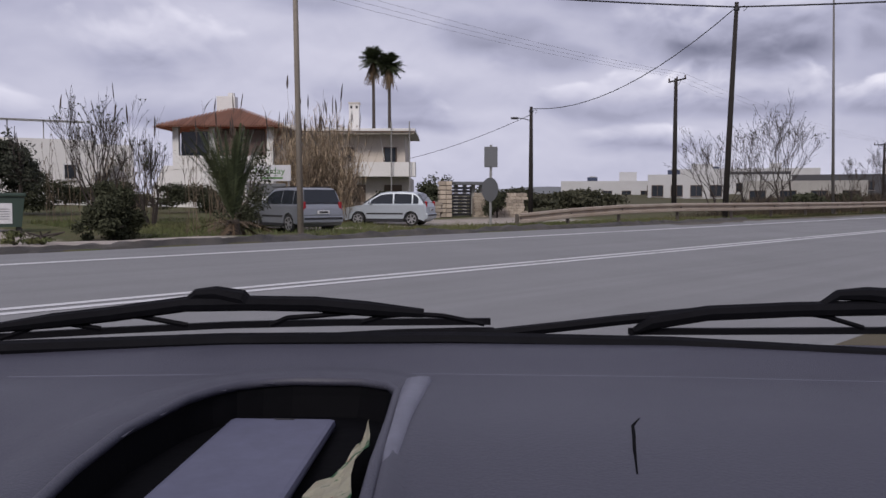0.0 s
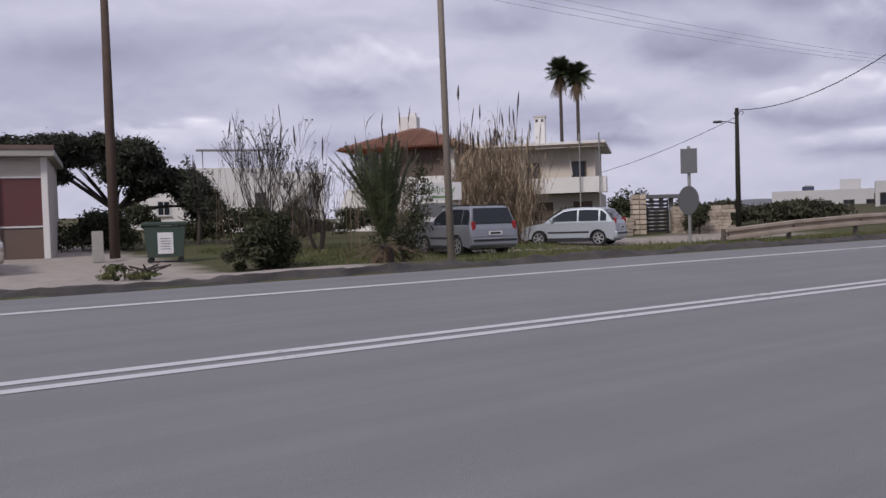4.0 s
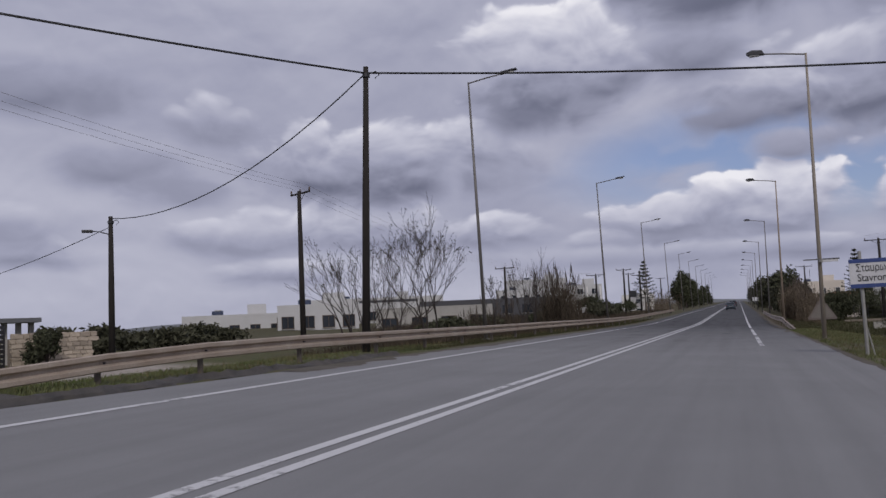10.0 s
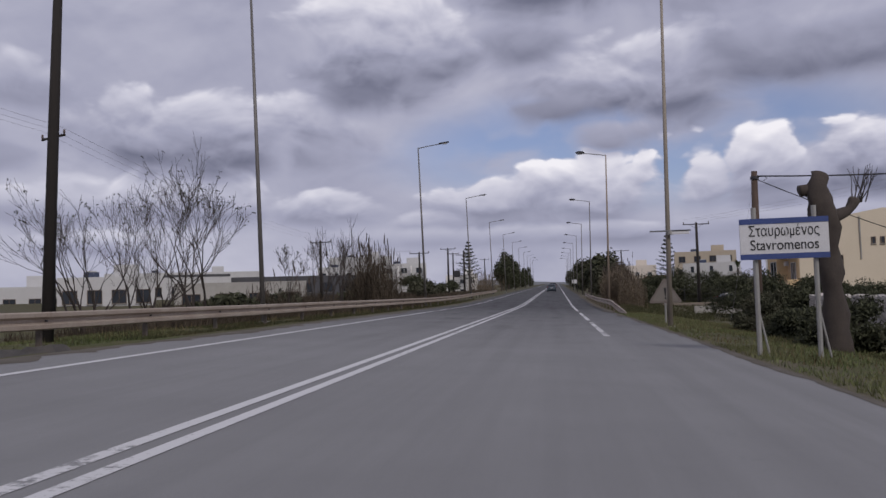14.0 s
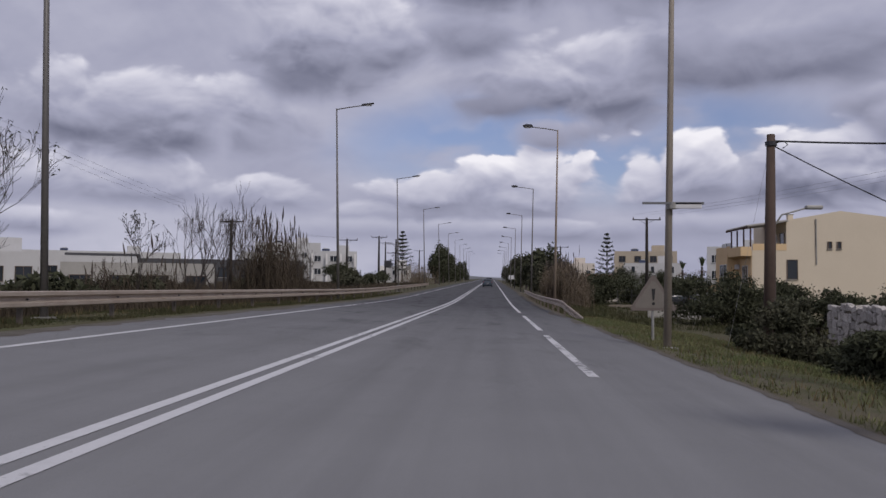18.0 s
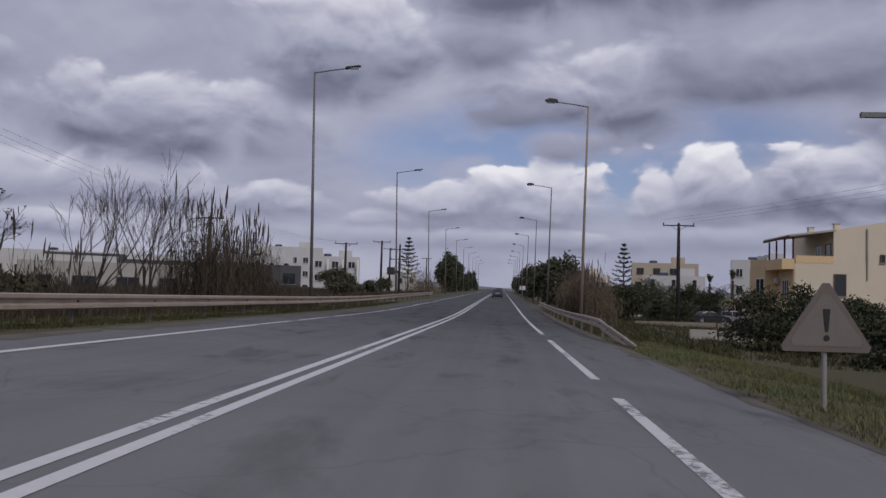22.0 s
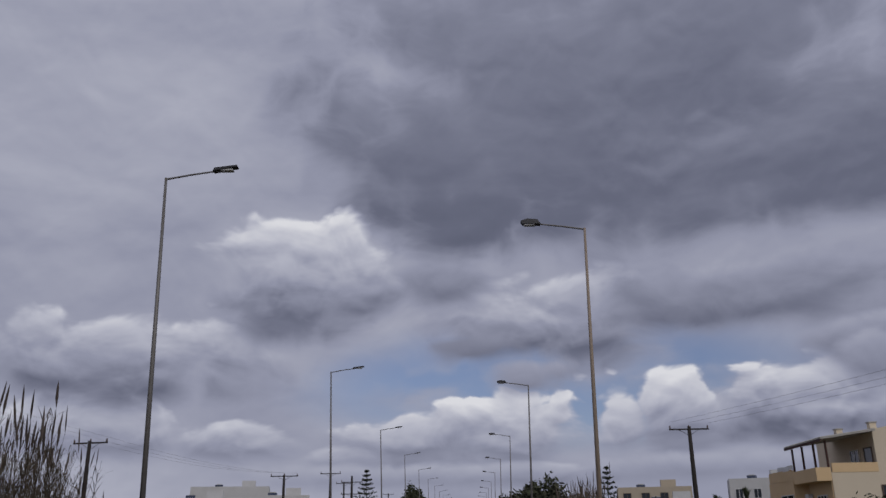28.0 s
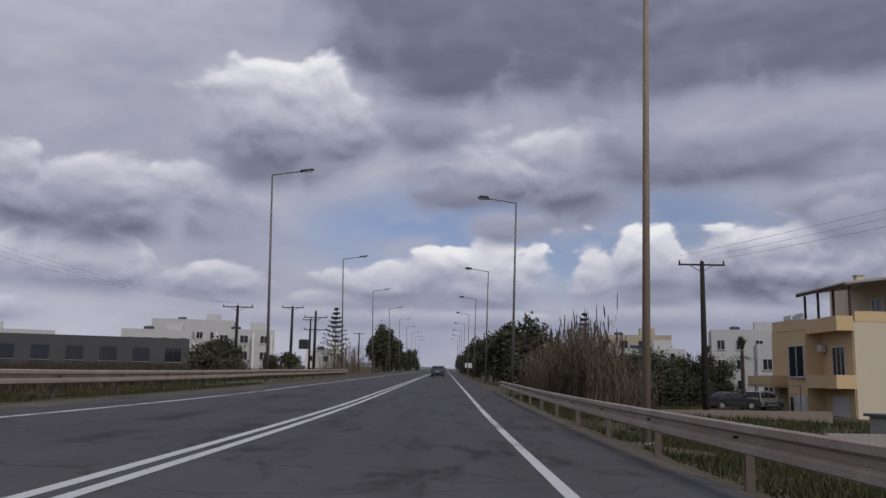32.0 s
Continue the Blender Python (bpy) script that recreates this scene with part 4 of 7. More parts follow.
ts = thing("town_sign", "white and blue town name sign on two grey posts", "road sign", at=(6.1, 35.3, ground_z(6.9, 35.3)), yaw=-4)
tz = -ground_z(6.9, 35.3) - CAMBER * 6.8
for x in (0.27, 1.30):
    part("post", tube([(x, 0.08, -0.1), (x, 0.08, tz + 2.68)], 0.045, 8), M["galv"], ts)
    part("stay", tube([(x, 0.1, tz + 0.9), (x + 0.18, 0.1, 0.0)], 0.02, 6), M["galv"], ts)
part("panel", box((0.76, 0, tz + 2.10), (1.52, 0.04, 0.74), 0, 0.012), M["sign_white"], ts)
part("border", box((0.76, -0.024, tz + 2.42), (1.52, 0.008, 0.10)), M["sign_blue"], ts, "blue band along the edge")
part("border", box((0.76, -0.024, tz + 1.78), (1.52, 0.008, 0.10)), M["sign_blue"], ts, "blue band along the edge")
words("Σταυρωμένος", 0.27, M["black"], ts, (0.76, -0.026, tz + 2.15), width=1.20)
words("Stavromenos", 0.27, M["black"], ts, (0.76, -0.026, tz + 1.90), width=1.16)

wz = -ground_z(6.6, 51.6) - CAMBER * 6.6 + 0.12
ws = thing("warning_sign", "faded triangular warning sign with a black exclamation mark", "road sign", at=(6.75, 51.7, ground_z(6.6, 51.6)), yaw=4)
part("post", tube([(0, 0.05, -0.1), (0, 0.05, wz + 1.4)], 0.035, 8), M["galv"], ws)
def tri(k, y0, y1):
    """The sign's rounded triangle, shrunk by k metres."""
    a, b, c = 0.56 - 1.6 * k, 0.62 + k, 1.52 - 2.0 * k
    return prism([(-a, wz + b), (a, wz + b), (a + 0.03, wz + b + 0.07), (0.045, wz + c), (-0.045, wz + c), (-a - 0.03, wz + b + 0.07)], y0, y1)


part("panel", tri(0.0, -0.01, 0.012), M["sign_rim"], ws, "faded reddish border")
part("face", tri(0.075, -0.015, -0.0105), M["sign_faded"], ws)
part("mark", prism([(-0.05, wz + 1.18), (0.05, wz + 1.18), (0.02, wz + 0.88), (-0.02, wz + 0.88)], -0.022, -0.0155), M["black"], ws, "black stroke")
part("mark", tube([(0, -0.022, wz + 0.80), (0, -0.0155, wz + 0.80)], 0.04, 12), M["black"], ws, "black dot")
cam_s = thing("shield_bracket", "pale sign bracket clamped across the lamp post", "bracket", at=lev(6.50, 48.73, 3.2))
part("bar", box((0, -0.04, 0), (1.35, 0.05, 0.05)), M["sign_back"], cam_s)
part("plate", box((0.32, -0.05, -0.05), (0.6, 0.03, 0.14), 0, 0.01), M["sign_white"], cam_s)
part("clamp", tube([(0, 0.05, -0.12), (0, 0.05, 0.02)], 0.13, 10), M["galv"], cam_s)

sz = -ground_z(-8.1, 20.3) + CAMBER * 8.1
rs = thing("road_sign", "grey back of a round road sign under a rectangular board", "road sign", at=(-8.1, 20.3, ground_z(-8.1, 20.3)), yaw=-7)
part("post", tube([(0, 0.06, -0.1), (0.02, 0.06, sz + 2.35)], 0.04, 8), M["galv"], rs)
part("disc", tube([(0.03, 0.0, sz + 1.0), (0.03, 0.025, sz + 1.0)], 0.36, 32), M["sign_back"], rs)
part("board", box((0.08, 0.0, sz + 1.98), (0.40, 0.03, 0.62), 48, 0.01), M["sign_back"], rs)
fs_ = thing("road_sign", "small white road sign on a short post", "road sign", at=(7.2, 232, ground_z(7.2, 232)))
part("post", tube([(0, 0.04, 0), (0, 0.04, 2.4)], 0.04, 6), M["galv"], fs_)
part("panel", box((0, 0, 2.1), (1.3, 0.04, 0.9), 0, 0.02), M["sign_white"], fs_)


# ---- vehicles ----
def car(name, label, spec, at, yaw, paint):
    """spec: length, width, height, belt height, wheel radius, wheelbase, front axle x, cabin x (rear foot, rear top, front top, front foot), clearance, bonnet height, tail height."""
    L, W, H, belt, wr, wb, fa, cab, clr, hood, tail = spec
    t = thing(name, label, "car", at=at, yaw=yaw)
    f, r = L / 2, -L / 2
    ra = fa - wb

    def arch(cx):
        return [(cx + (wr + 0.06) * math.cos(a), max(clr, wr + (wr + 0.06) * math.sin(a))) for a in np.linspace(math.pi, 0, 9)]
    low = [(r + 0.03, clr + 0.08), (r + 0.12, clr)] + arch(ra) + arch(fa) + [(f - 0.1, clr), (f, clr + 0.12), (f - 0.01, hood - 0.28), (f - 0.1, hood - 0.12), (cab[3], hood), (cab[3] - 0.05, belt), (cab[0], belt), (r + 0.05, tail), (r, tail - 0.15), (r - 0.02, (tail + clr) / 2)]
    bm = bmesh.new()
    rings = []
    for y, k in ((-W / 2, 0.93), (-W / 2 + 0.02, 0.97), (-W / 2 + 0.12, 1.0), (W / 2 - 0.12, 1.0), (W / 2 - 0.02, 0.97), (W / 2, 0.93)):
        cz = (belt + clr) / 2
        rings.append([bm.verts.new((px * (1 - (1 - k) * 0.5), y, cz + (pz - cz) * k)) for px, pz in low])
    n = len(low)
    for u, v in zip(rings, rings[1:]):
        for k in range(n):
            bm.faces.new((u[k], u[(k + 1) % n], v[(k + 1) % n], v[k]))
    bm.faces.new(rings[0][::-1])
    bm.faces.new(rings[-1])
    part("body", bm, paint, t)
    # cabin: a curved roofline drawn across, belt wide, roof narrower
    wt_ = W * 0.39
    wb_ = W * 0.478
    c0, c1, c2, c3 = cab
    dh = H - belt
    line = [(c0, belt - 0.03), (c0 + (c1 - c0) * 0.5, belt + dh * 0.55), (c1 - 0.03, belt + dh * 0.88), (c1 + 0.10, belt + dh * 0.96), (c1 + (c2 - c1) * 0.45, H), (c2 - 0.3, belt + dh * 0.975), (c2, belt + dh * 0.89), (c2 + (c3 - c2) * 0.5, belt + dh * 0.47), (c3, belt - 0.03)]

    def half(z):
        k = max(0.0, (z - belt) / dh)
        return wb_ + (wt_ - wb_) * k ** 1.3

    def roof_at(x):
        for (xa, za), (xb, zb) in zip(line, line[1:]):
            if xa <= x <= xb:
                return za + (zb - za) * (x - xa) / (xb - xa)
        return belt
    bm = bmesh.new()
    rows2 = []
    for x, z in line:
        y = half(z)
        rows2.append([bm.verts.new((x, yy, zz)) for yy, zz in ((-y, z - 0.045), (-y + 0.03, z - 0.012), (-y + 0.10, z), (y - 0.10, z), (y - 0.03, z - 0.012), (y, z - 0.045))])
    for u, v in zip(rows2, rows2[1:]):
        for k in range(5):
            bm.faces.new((u[k], u[k + 1], v[k + 1], v[k]))
    for k in (0, 5):
        bm.faces.new([r2[k] for r2 in rows2])
    part("cabin", bm, paint, t)
    z0 = belt + 0.03
    for s in (-1, 1):
        span = c3 - c0
        cuts = ((0.055, 0.20), (0.225, 0.475), (0.50, 0.915)) if H > 1.55 else ((0.10, 0.185), (0.21, 0.485), (0.51, 0.90))
        for u, v in cuts:
            xs = [c0 + span * (u + (v - u) * k / 4) for k in range(5)]
            bot = [(x, s * (half(z0) + 0.008), z0) for x in xs if roof_at(x) - 0.10 > z0]
            top = [(x, s * (half(roof_at(x) - 0.10) + 0.008), roof_at(x) - 0.10) for x in xs if roof_at(x) - 0.10 > z0]
            bm = bmesh.new()
            outer = [bm.verts.new(p) for p in bot + top[::-1]]
            inner = [bm.verts.new((p[0], p[1] - s * 0.03, p[2])) for p in bot + top[::-1]]
            m2 = len(outer)
            bm.faces.new(outer)
            bm.faces.new(inner[::-1])
            for k in range(m2):
                bm.faces.new((outer[k], outer[(k + 1) % m2], inner[(k + 1) % m2], inner[k]))
            part("side_window", bm, M["pane"], t)
        for dx in (0.30, -0.62):
            part("door_handle", box((dx, s * (W / 2 + 0.005), belt - 0.09), (0.17, 0.03, 0.03)), paint, t)
        part("mirror", box((c3 - 0.42, s * (W / 2 + 0.06), belt + 0.09), (0.1, 0.18, 0.13), 0, 0.03), paint, t)
        part("rub_strip", box(((fa + ra) / 2, s * (W / 2 - 0.002), (belt + clr) / 2 - 0.04), (wb - 2 * wr - 0.2, 0.02, 0.07)), M["plastic"], t)
        part("sill", box(((fa + ra) / 2, s * (W / 2 - 0.02), clr + 0.03), (wb - 2 * wr - 0.14, 0.05, 0.1)), M["plastic"], t)
        part("tail_light", box((r + 0.05, s * (W / 2 - 0.13), tail - 0.13 if L > 4.3 else tail - 0.06), (0.1, 0.17 if L > 4.3 else 0.13, 0.15 if L > 4.3 else 0.30), 0, 0.03), M["red_lens"], t)
        part("head_light", box((f - 0.1, s * (W / 2 - 0.2), hood - 0.22), (0.2, 0.34, 0.15), 0, 0.03), M["clear_lens"], t)
    for (xa, xb), zz, nm in (((c1, c0), "r", "rear_window"), ((c2, c3), "f", "windscreen")):
        bm = bmesh.new()
        k0, k1 = 0.1, 0.86
        out = 0.012 * (1 if zz == "f" else -1)
        pts = []
        for k in (k0, k1):
            x = xb + (xa - xb) * k + out
            y = (wb_ + (wt_ - wb_) * k) * 0.9
            z = belt + (H - belt) * k
            pts.append((x, y, z))
        quad = [(pts[0][0], -pts[0][1], pts[0][2]), (pts[0][0], pts[0][1], pts[0][2]), (pts[1][0], pts[1][1], pts[1][2]), (pts[1][0], -pts[1][1], pts[1][2])]
        vs = [bm.verts.new(p) for p in quad] + [bm.verts.new((p[0] - out * 1.8, p[1], p[2])) for p in quad]
        for fc in ((0, 1, 2, 3), (4, 5, 6, 7), (0, 1, 5, 4), (1, 2, 6, 5), (2, 3, 7, 6), (3, 0, 4, 7)):
            bm.faces.new([vs[i] for i in fc])
        for v in bm.verts:
            v.co.x += 0.045 if zz == "f" else -0.045
        part(nm, bm, M["pane"], t)
    part("rear_bumper", box((r + 0.03, 0, clr + 0.22), (0.16, W * 0.97, 0.24), 0, 0.04), paint, t)
    part("front_bumper", box((f - 0.02, 0, clr + 0.2), (0.16, W * 0.95, 0.24), 0, 0.04), paint, t)
    part("bumper_strip", box((r - 0.03, 0, clr + 0.26), (0.08, W * 0.9, 0.07), 0, 0.015), M["plastic"], t)
    part("under_tray", box((0, 0, clr + 0.02), (L * 0.9, W * 0.8, 0.12)), M["plastic"], t)
    part("grille", box((f - 0.005, 0, hood - 0.22), (0.06, W * 0.42, 0.12), 0, 0.01), M["plastic"], t)
    part("number_plate", box((r - 0.045, 0, (tail + clr) / 2 + 0.1), (0.02, 0.5, 0.12)), M["paper"], t, "white number plate")
    part("plate_bar", box((r - 0.058, 0, (tail + clr) / 2 + 0.1), (0.006, 0.36, 0.06)), M["black"], t)
    for ax in (fa, ra):
        for s in (-1, 1):
            w = part("wheel", tube([(ax, s * (W / 2 - 0.20), wr), (ax, s * (W / 2 - 0.01), wr)], [wr * 0.62, wr * 0.62], 20), M["dark_metal"], t)
            bm = bmesh.new()
            add_tube(bm, [(ax, s * (W / 2 - 0.2), wr), (ax, s * (W / 2 - 0.18), wr), (ax, s * (W / 2 - 0.03), wr), (ax, s * (W / 2 - 0.004), wr)], [wr * 0.9, wr, wr, wr * 0.9], 28, False)
            part("tyre", bm, M["tyre"], w)
            bm = bmesh.new()
            add_tube(bm, [(ax, s * (W / 2 - 0.01), wr), (ax, s * (W / 2 + 0.004), wr)], [wr * 0.92, wr * 0.86], 28)
            part("sidewall", bm, M["tyre"], w)
            bm = bmesh.new()
            add_tube(bm, [(ax, s * (W / 2 + 0.002), wr), (ax, s * (W / 2 + 0.012), wr)], [wr * 0.2, wr * 0.17], 12)
            for k in range(6):
                a = k * math.pi / 3 + 0.3
                mm = Matrix.Translation((ax + 0.40 * wr * math.cos(a), s * (W / 2 + 0.006), wr + 0.40 * wr * math.sin(a))) @ Matrix.Rotation(-a, 4, "Y") @ Matrix.Diagonal((wr * 0.6, 0.014, wr * 0.17, 1))
                bmesh.ops.create_cube(bm, size=1, matrix=mm)
            for k in range(18):
                a = k * math.pi / 9
                mm = Matrix.Translation((ax + 0.68 * wr * math.cos(a), s * (W / 2 + 0.005), wr + 0.68 * wr * math.sin(a))) @ Matrix.Rotation(-a, 4, "Y") @ Matrix.Diagonal((wr * 0.09, 0.014, wr * 0.26, 1))
                bmesh.ops.create_cube(bm, size=1, matrix=mm)
            part("rim", bm, M["alloy"], w)
    return t


SUV = (4.05, 1.75, 1.62, 1.00, 0.33, 2.36, 1.22, (-1.95, -1.72, 0.22, 0.92), 0.26, 0.99, 1.02)
HATCH = (3.82, 1.66, 1.49, 0.93, 0.29, 2.44, 1.20, (-1.82, -1.36, 0.20, 1.02), 0.20, 0.90, 0.98)
SEDAN = (4.45, 1.72, 1.42, 0.90, 0.30, 2.55, 1.33, (-1.62, -0.92, 0.30, 1.12), 0.19, 0.93, 0.96)
suv = car("car", "silver compact estate-style off-roader parked on the grass", SUV, (-17.2, 19.8, ground_z(-17.2, 19.8) + 0.02), 174, M["silver"])
part("roof_rail", box((-0.6, -0.62, 1.64), (1.9, 0.04, 0.04)), M["plastic"], suv)
part("roof_rail", box((-0.6, 0.62, 1.64), (1.9, 0.04, 0.04)), M["plastic"], suv)
car("car", "pale silver-blue small hatchback parked by the stone wall", HATCH, (-19.1, 26.5, ground_z(-19, 26.5) - 0.02), 210, M["silverblue"])
car("car", "dark blue-grey saloon driving away in the lane", SEDAN, (1.85, 182, rise(182)), 90, M["carblue"])
car("car", "black car far ahead in the lane", SUV, (1.9, 250, rise(250)), 90, M["carblack"])
car("car", "champagne-coloured car nosing out beside the shop", SUV, (-20.9, 4.9, ground_z(-20.5, 5)), 12, M["cartan"])


# ---- buildings ----
def window(parent, w, h, loc, yaw=0.0, frame="frame", mull=1, shutter=None):
    """A window on a wall that faces local -y; loc is the middle of its sill line."""
    m = pose(*loc, 0, 0, yaw)
    fr = bmesh.new()
    rims = [[fr.verts.new((sx * (w / 2 - k), yy, k if sz < 0 else h - k)) for sx, sz in ((-1, -1), (1, -1), (1, 1), (-1, 1))] for yy, k in ((-0.07, 0.0), (-0.07, 0.08), (0.03, 0.08), (0.03, 0.0))]
    for a in range(4):
        for k in range(4):
            fr.faces.new((rims[a][k], rims[a][(k + 1) % 4], rims[(a + 1) % 4][(k + 1) % 4], rims[(a + 1) % 4][k]))
    o = part("window", fr, M[frame], parent)
    o.matrix_local = m
    for k in range(1, mull + 1):
        part("mullion", box((-w / 2 + w * k / (mull + 1), -0.02, h / 2), (0.06, 0.09, h - 0.16)), M[frame], o)
    part("pane", box((0, 0.0, h / 2), (w - 0.1, 0.03, h - 0.1)), M["pane"], o)
    part("sill", box((0, -0.06, -0.03), (w + 0.16, 0.2, 0.06)), M["concrete"], o)
    if shutter:
        for sx in (-1, 1):
            part("shutter", box((sx * (w * 0.72), -0.04, h / 2), (w * 0.42, 0.04, h)), M[shutter], o)
    return o


def block(name, label, x, y, yaw, w, d, h, wall, rows=(), base=None, parapet=0.35, drop=1.2, gear=True, category="building", frame="frame_w"):
    """A flat-roofed block whose front (local -y) holds rows of windows: (z, height, width, count, mullions)."""
    z = ground_z(x, y) if base is None else base - CAMBER * max(-100, min(70, x))
    t = thing(name, label, category, at=(x, y, z), yaw=yaw)
    part("wall", box((0, d / 2, h / 2 - drop / 2), (w, d, h + drop)), M[wall], t)
    bm = bmesh.new()
    for c, s in (((0, 0.1, h + parapet / 2), (w, 0.2, parapet)), ((0, d - 0.1, h + parapet / 2), (w, 0.2, parapet)), ((-w / 2 + 0.1, d / 2, h + parapet / 2), (0.2, d - 0.4, parapet)), ((w / 2 - 0.1, d / 2, h + parapet / 2), (0.2, d - 0.4, parapet))):
        add_box(bm, c, s)
    part("parapet", bm, M[wall], t)
    for z0, hh, ww, cnt, mull in rows:
        for k in range(cnt):
            window(t, ww, hh, (-w / 2 + w * (k + 0.5) / cnt, -0.02, z0), 0, frame, mull)
        nside = max(1, int(d / 4))
        for k in range(nside):
            window(t, ww * 0.8, hh, (w / 2 + 0.02, d * (k + 0.5) / nside, z0), 90, frame, mull)
            window(t, ww * 0.8, hh, (-w / 2 - 0.02, d * (k + 0.5) / nside, z0), -90, frame, mull)
    if gear:
        part("roof_hut", box((w * 0.22, d * 0.55, h + 1.0), (min(3.0, w * 0.3), min(2.6, d * 0.4), 2.0)), M[wall], t)
        part("water_tank", tube([(-w * 0.2, d * 0.5, h + 1.0), (-w * 0.2 + 1.1, d * 0.5, h + 1.0)], 0.3, 10), M["galv"], t)
        part("solar_panel", box((-w * 0.2 + 0.5, d * 0.5 - 0.8, h + 0.65), (1.8, 1.4, 0.06), 0, 0, 40), M["solar"], t)
    return t


def balcony(parent, w, depth, loc, yaw, wall, rail=0.95, solid=True):
    m = pose(*loc, 0, 0, yaw)
    o = part("balcony", box((0, -depth / 2, 0.08), (w, depth, 0.18)), M[wall], parent)
    o.matrix_local = m
    if solid:
        part("balcony_wall", box((0, -depth + 0.06, 0.17 + rail / 2), (w, 0.12, rail)), M[wall], o)
        for s in (-1, 1):
            part("balcony_wall", box((s * (w / 2 - 0.06), -depth / 2 + 0.06, 0.17 + rail / 2), (0.12, depth - 0.12, rail)), M[wall], o)
    else:
        for k in range(int(w / 0.18)):
            part("baluster", box((-w / 2 + 0.09 + k * 0.18, -depth + 0.05, 0.17 + rail / 2), (0.02, 0.02, rail)), M["frame_w"], o)
        part("hand_rail", box((0, -depth + 0.05, 0.17 + rail), (w, 0.05, 0.05)), M["frame_w"], o)
    return o


# two-storey villa: its front looks back along the road; local x runs along the front
vx, vy = -35.6, 45.0
VYAW = 43
vb = -1.75
villa = thing("house", "cream two-storey villa with a flat roof and white balcony", "house", at=lev(vx, vy, vb), yaw=VYAW)
# local origin at the near right corner of the upper roof
part("lower_wall", box((-7.5, 5.2, 1.4), (13.6, 9.0, 2.9)), M["beige"], villa)
part("upper_wall", box((-7.6, 5.0, 4.5), (13.2, 9.0, 3.24)), M["cream"], villa)
part("roof_slab", box((-7.3, 4.3, 6.22), (14.2, 11.0, 0.20), 0, 0.03), M["white"], villa)
part("eave_board", box((-7.3, -1.215, 6.08), (14.2, 0.03, 0.12)), M["frame"], villa, "thin brown eave board")
part("balcony", box((-5.0, -0.1, 2.98), (9.6, 1.7, 0.2)), M["white"], villa)
part("balcony_wall", box((-5.0, -0.88, 3.5), (9.6, 0.14, 0.85)), M["white"], villa)
part("balcony_wall", box((-0.27, -0.04, 3.5), (0.14, 1.54, 0.85)), M["white"], villa)
for k in range(4):
    part("eave_strip", box((-1.4 - 2.4 * k, -0.9, 5.95), (2.2, 0.5, 0.06)), M["beige"], villa)
for x in (-2.1, -5.3):
    part("balcony_door", box((x, 0.47, 4.1), (1.0, 0.1, 1.95)), M["frame"], villa)
    part("door_glass", box((x, 0.41, 4.2), (0.8, 0.05, 1.6)), M["pane"], villa)
    part("awning_arm", tube([(x - 0.75, 0.4, 5.9), (x - 0.35, -0.7, 4.1)], 0.025, 6), M["frame_w"], villa)
for x in (-1.9, -4.6):
    part("ground_door", box((x, 0.67, 1.2), (1.3, 0.1, 2.2)), M["frame"], villa)
part("chimney", box((-4.9, 2.2, 7.3), (0.75, 0.75, 2.2), 0, 0.02), M["white"], villa)
part("chimney_cap", box((-4.9, 2.2, 8.45), (0.85, 0.85, 0.12)), M["beige"], villa)
for s in (-1, 1):
    part("chimney_vent", box((-4.9 + s * 0.2, 1.82, 8.15), (0.16, 0.03, 0.2)), M["dark_metal"], villa)
part("chimney", box((-9.8, 3.0, 6.5), (1.2, 0.8, 0.75)), M["white"], villa)
for x in (0.0, -1.3):
    part("flag_pole", tube([(x - 0.6, -1.4, 0.3), (x - 0.6, -1.4, 6.8)], 0.05, 6), M["galv"], villa)
# white lower wing with a red hipped roof
wing = thing("house", "white house wing with open porch and red hipped tile roof", "house", at=lev(-41.8, 30.2, -1.85), yaw=43)
part("lower_wall", box((2.0, 3.5, 1.4), (6.6, 7.0, 3.4)), M["white"], wing)
part("terrace_wall", box((2.0, 0.06, 3.5), (6.6, 0.16, 0.9)), M["white"], wing)
part("upper_wall", box((2.0, 5.3, 4.5), (6.4, 3.4, 2.9)), M["cream"], wing)
for x in (-1.1, 1.3, 5.1):
    part("column", box((x, 0.2, 4.45), (0.4, 0.4, 2.9)), M["white"], wing)
part("shade_blind", box((3.2, 0.4, 4.75), (3.0, 0.08, 1.9)), M["panel_brown"], wing, "dark drawn blind")
part("upper_window", box((0.1, 0.5, 4.6), (1.9, 0.08, 1.9)), M["pane"], wing)
part("stair_wall", prism([(-3.4, 0.0), (-1.3, 0.0), (-1.3, 3.3), (-2.0, 3.3)], 0.2, 0.5), M["white"], wing)
bm = bmesh.new()
e = [bm.verts.new(p) for p in ((-2.3, -1.0, 5.75), (6.4, -1.0, 5.75), (6.4, 8.2, 5.75), (-2.3, 8.2, 5.75), (1.6, 3.6, 7.3), (2.4, 3.6, 7.3))]
for fc in ((0, 1, 5, 4), (1, 2, 5), (2, 3, 4, 5), (3, 0, 4)):
    bm.faces.new([e[i] for i in fc])
bmesh.ops.solidify(bm, geom=bm.faces[:], thickness=0.14)
part("roof", bm, M["tile"], wing)
for k in range(44):
    x = -2.15 + k * 0.195
    top = 1.0 - max(0, (1.6 - x) / 3.9, (x - 2.4) / 4.0)
    if top > 0.05:
        part("roof_tile", tube([(x, -1.05, 5.83), (x, -1.0 + 4.6 * top, 5.85 + 1.55 * top)], 0.055, 5), M["tile"], wing)
part("chimney", box((1.2, 4.5, 7.4), (1.3, 0.9, 1.8), 0, 0.03), M["white"], wing)
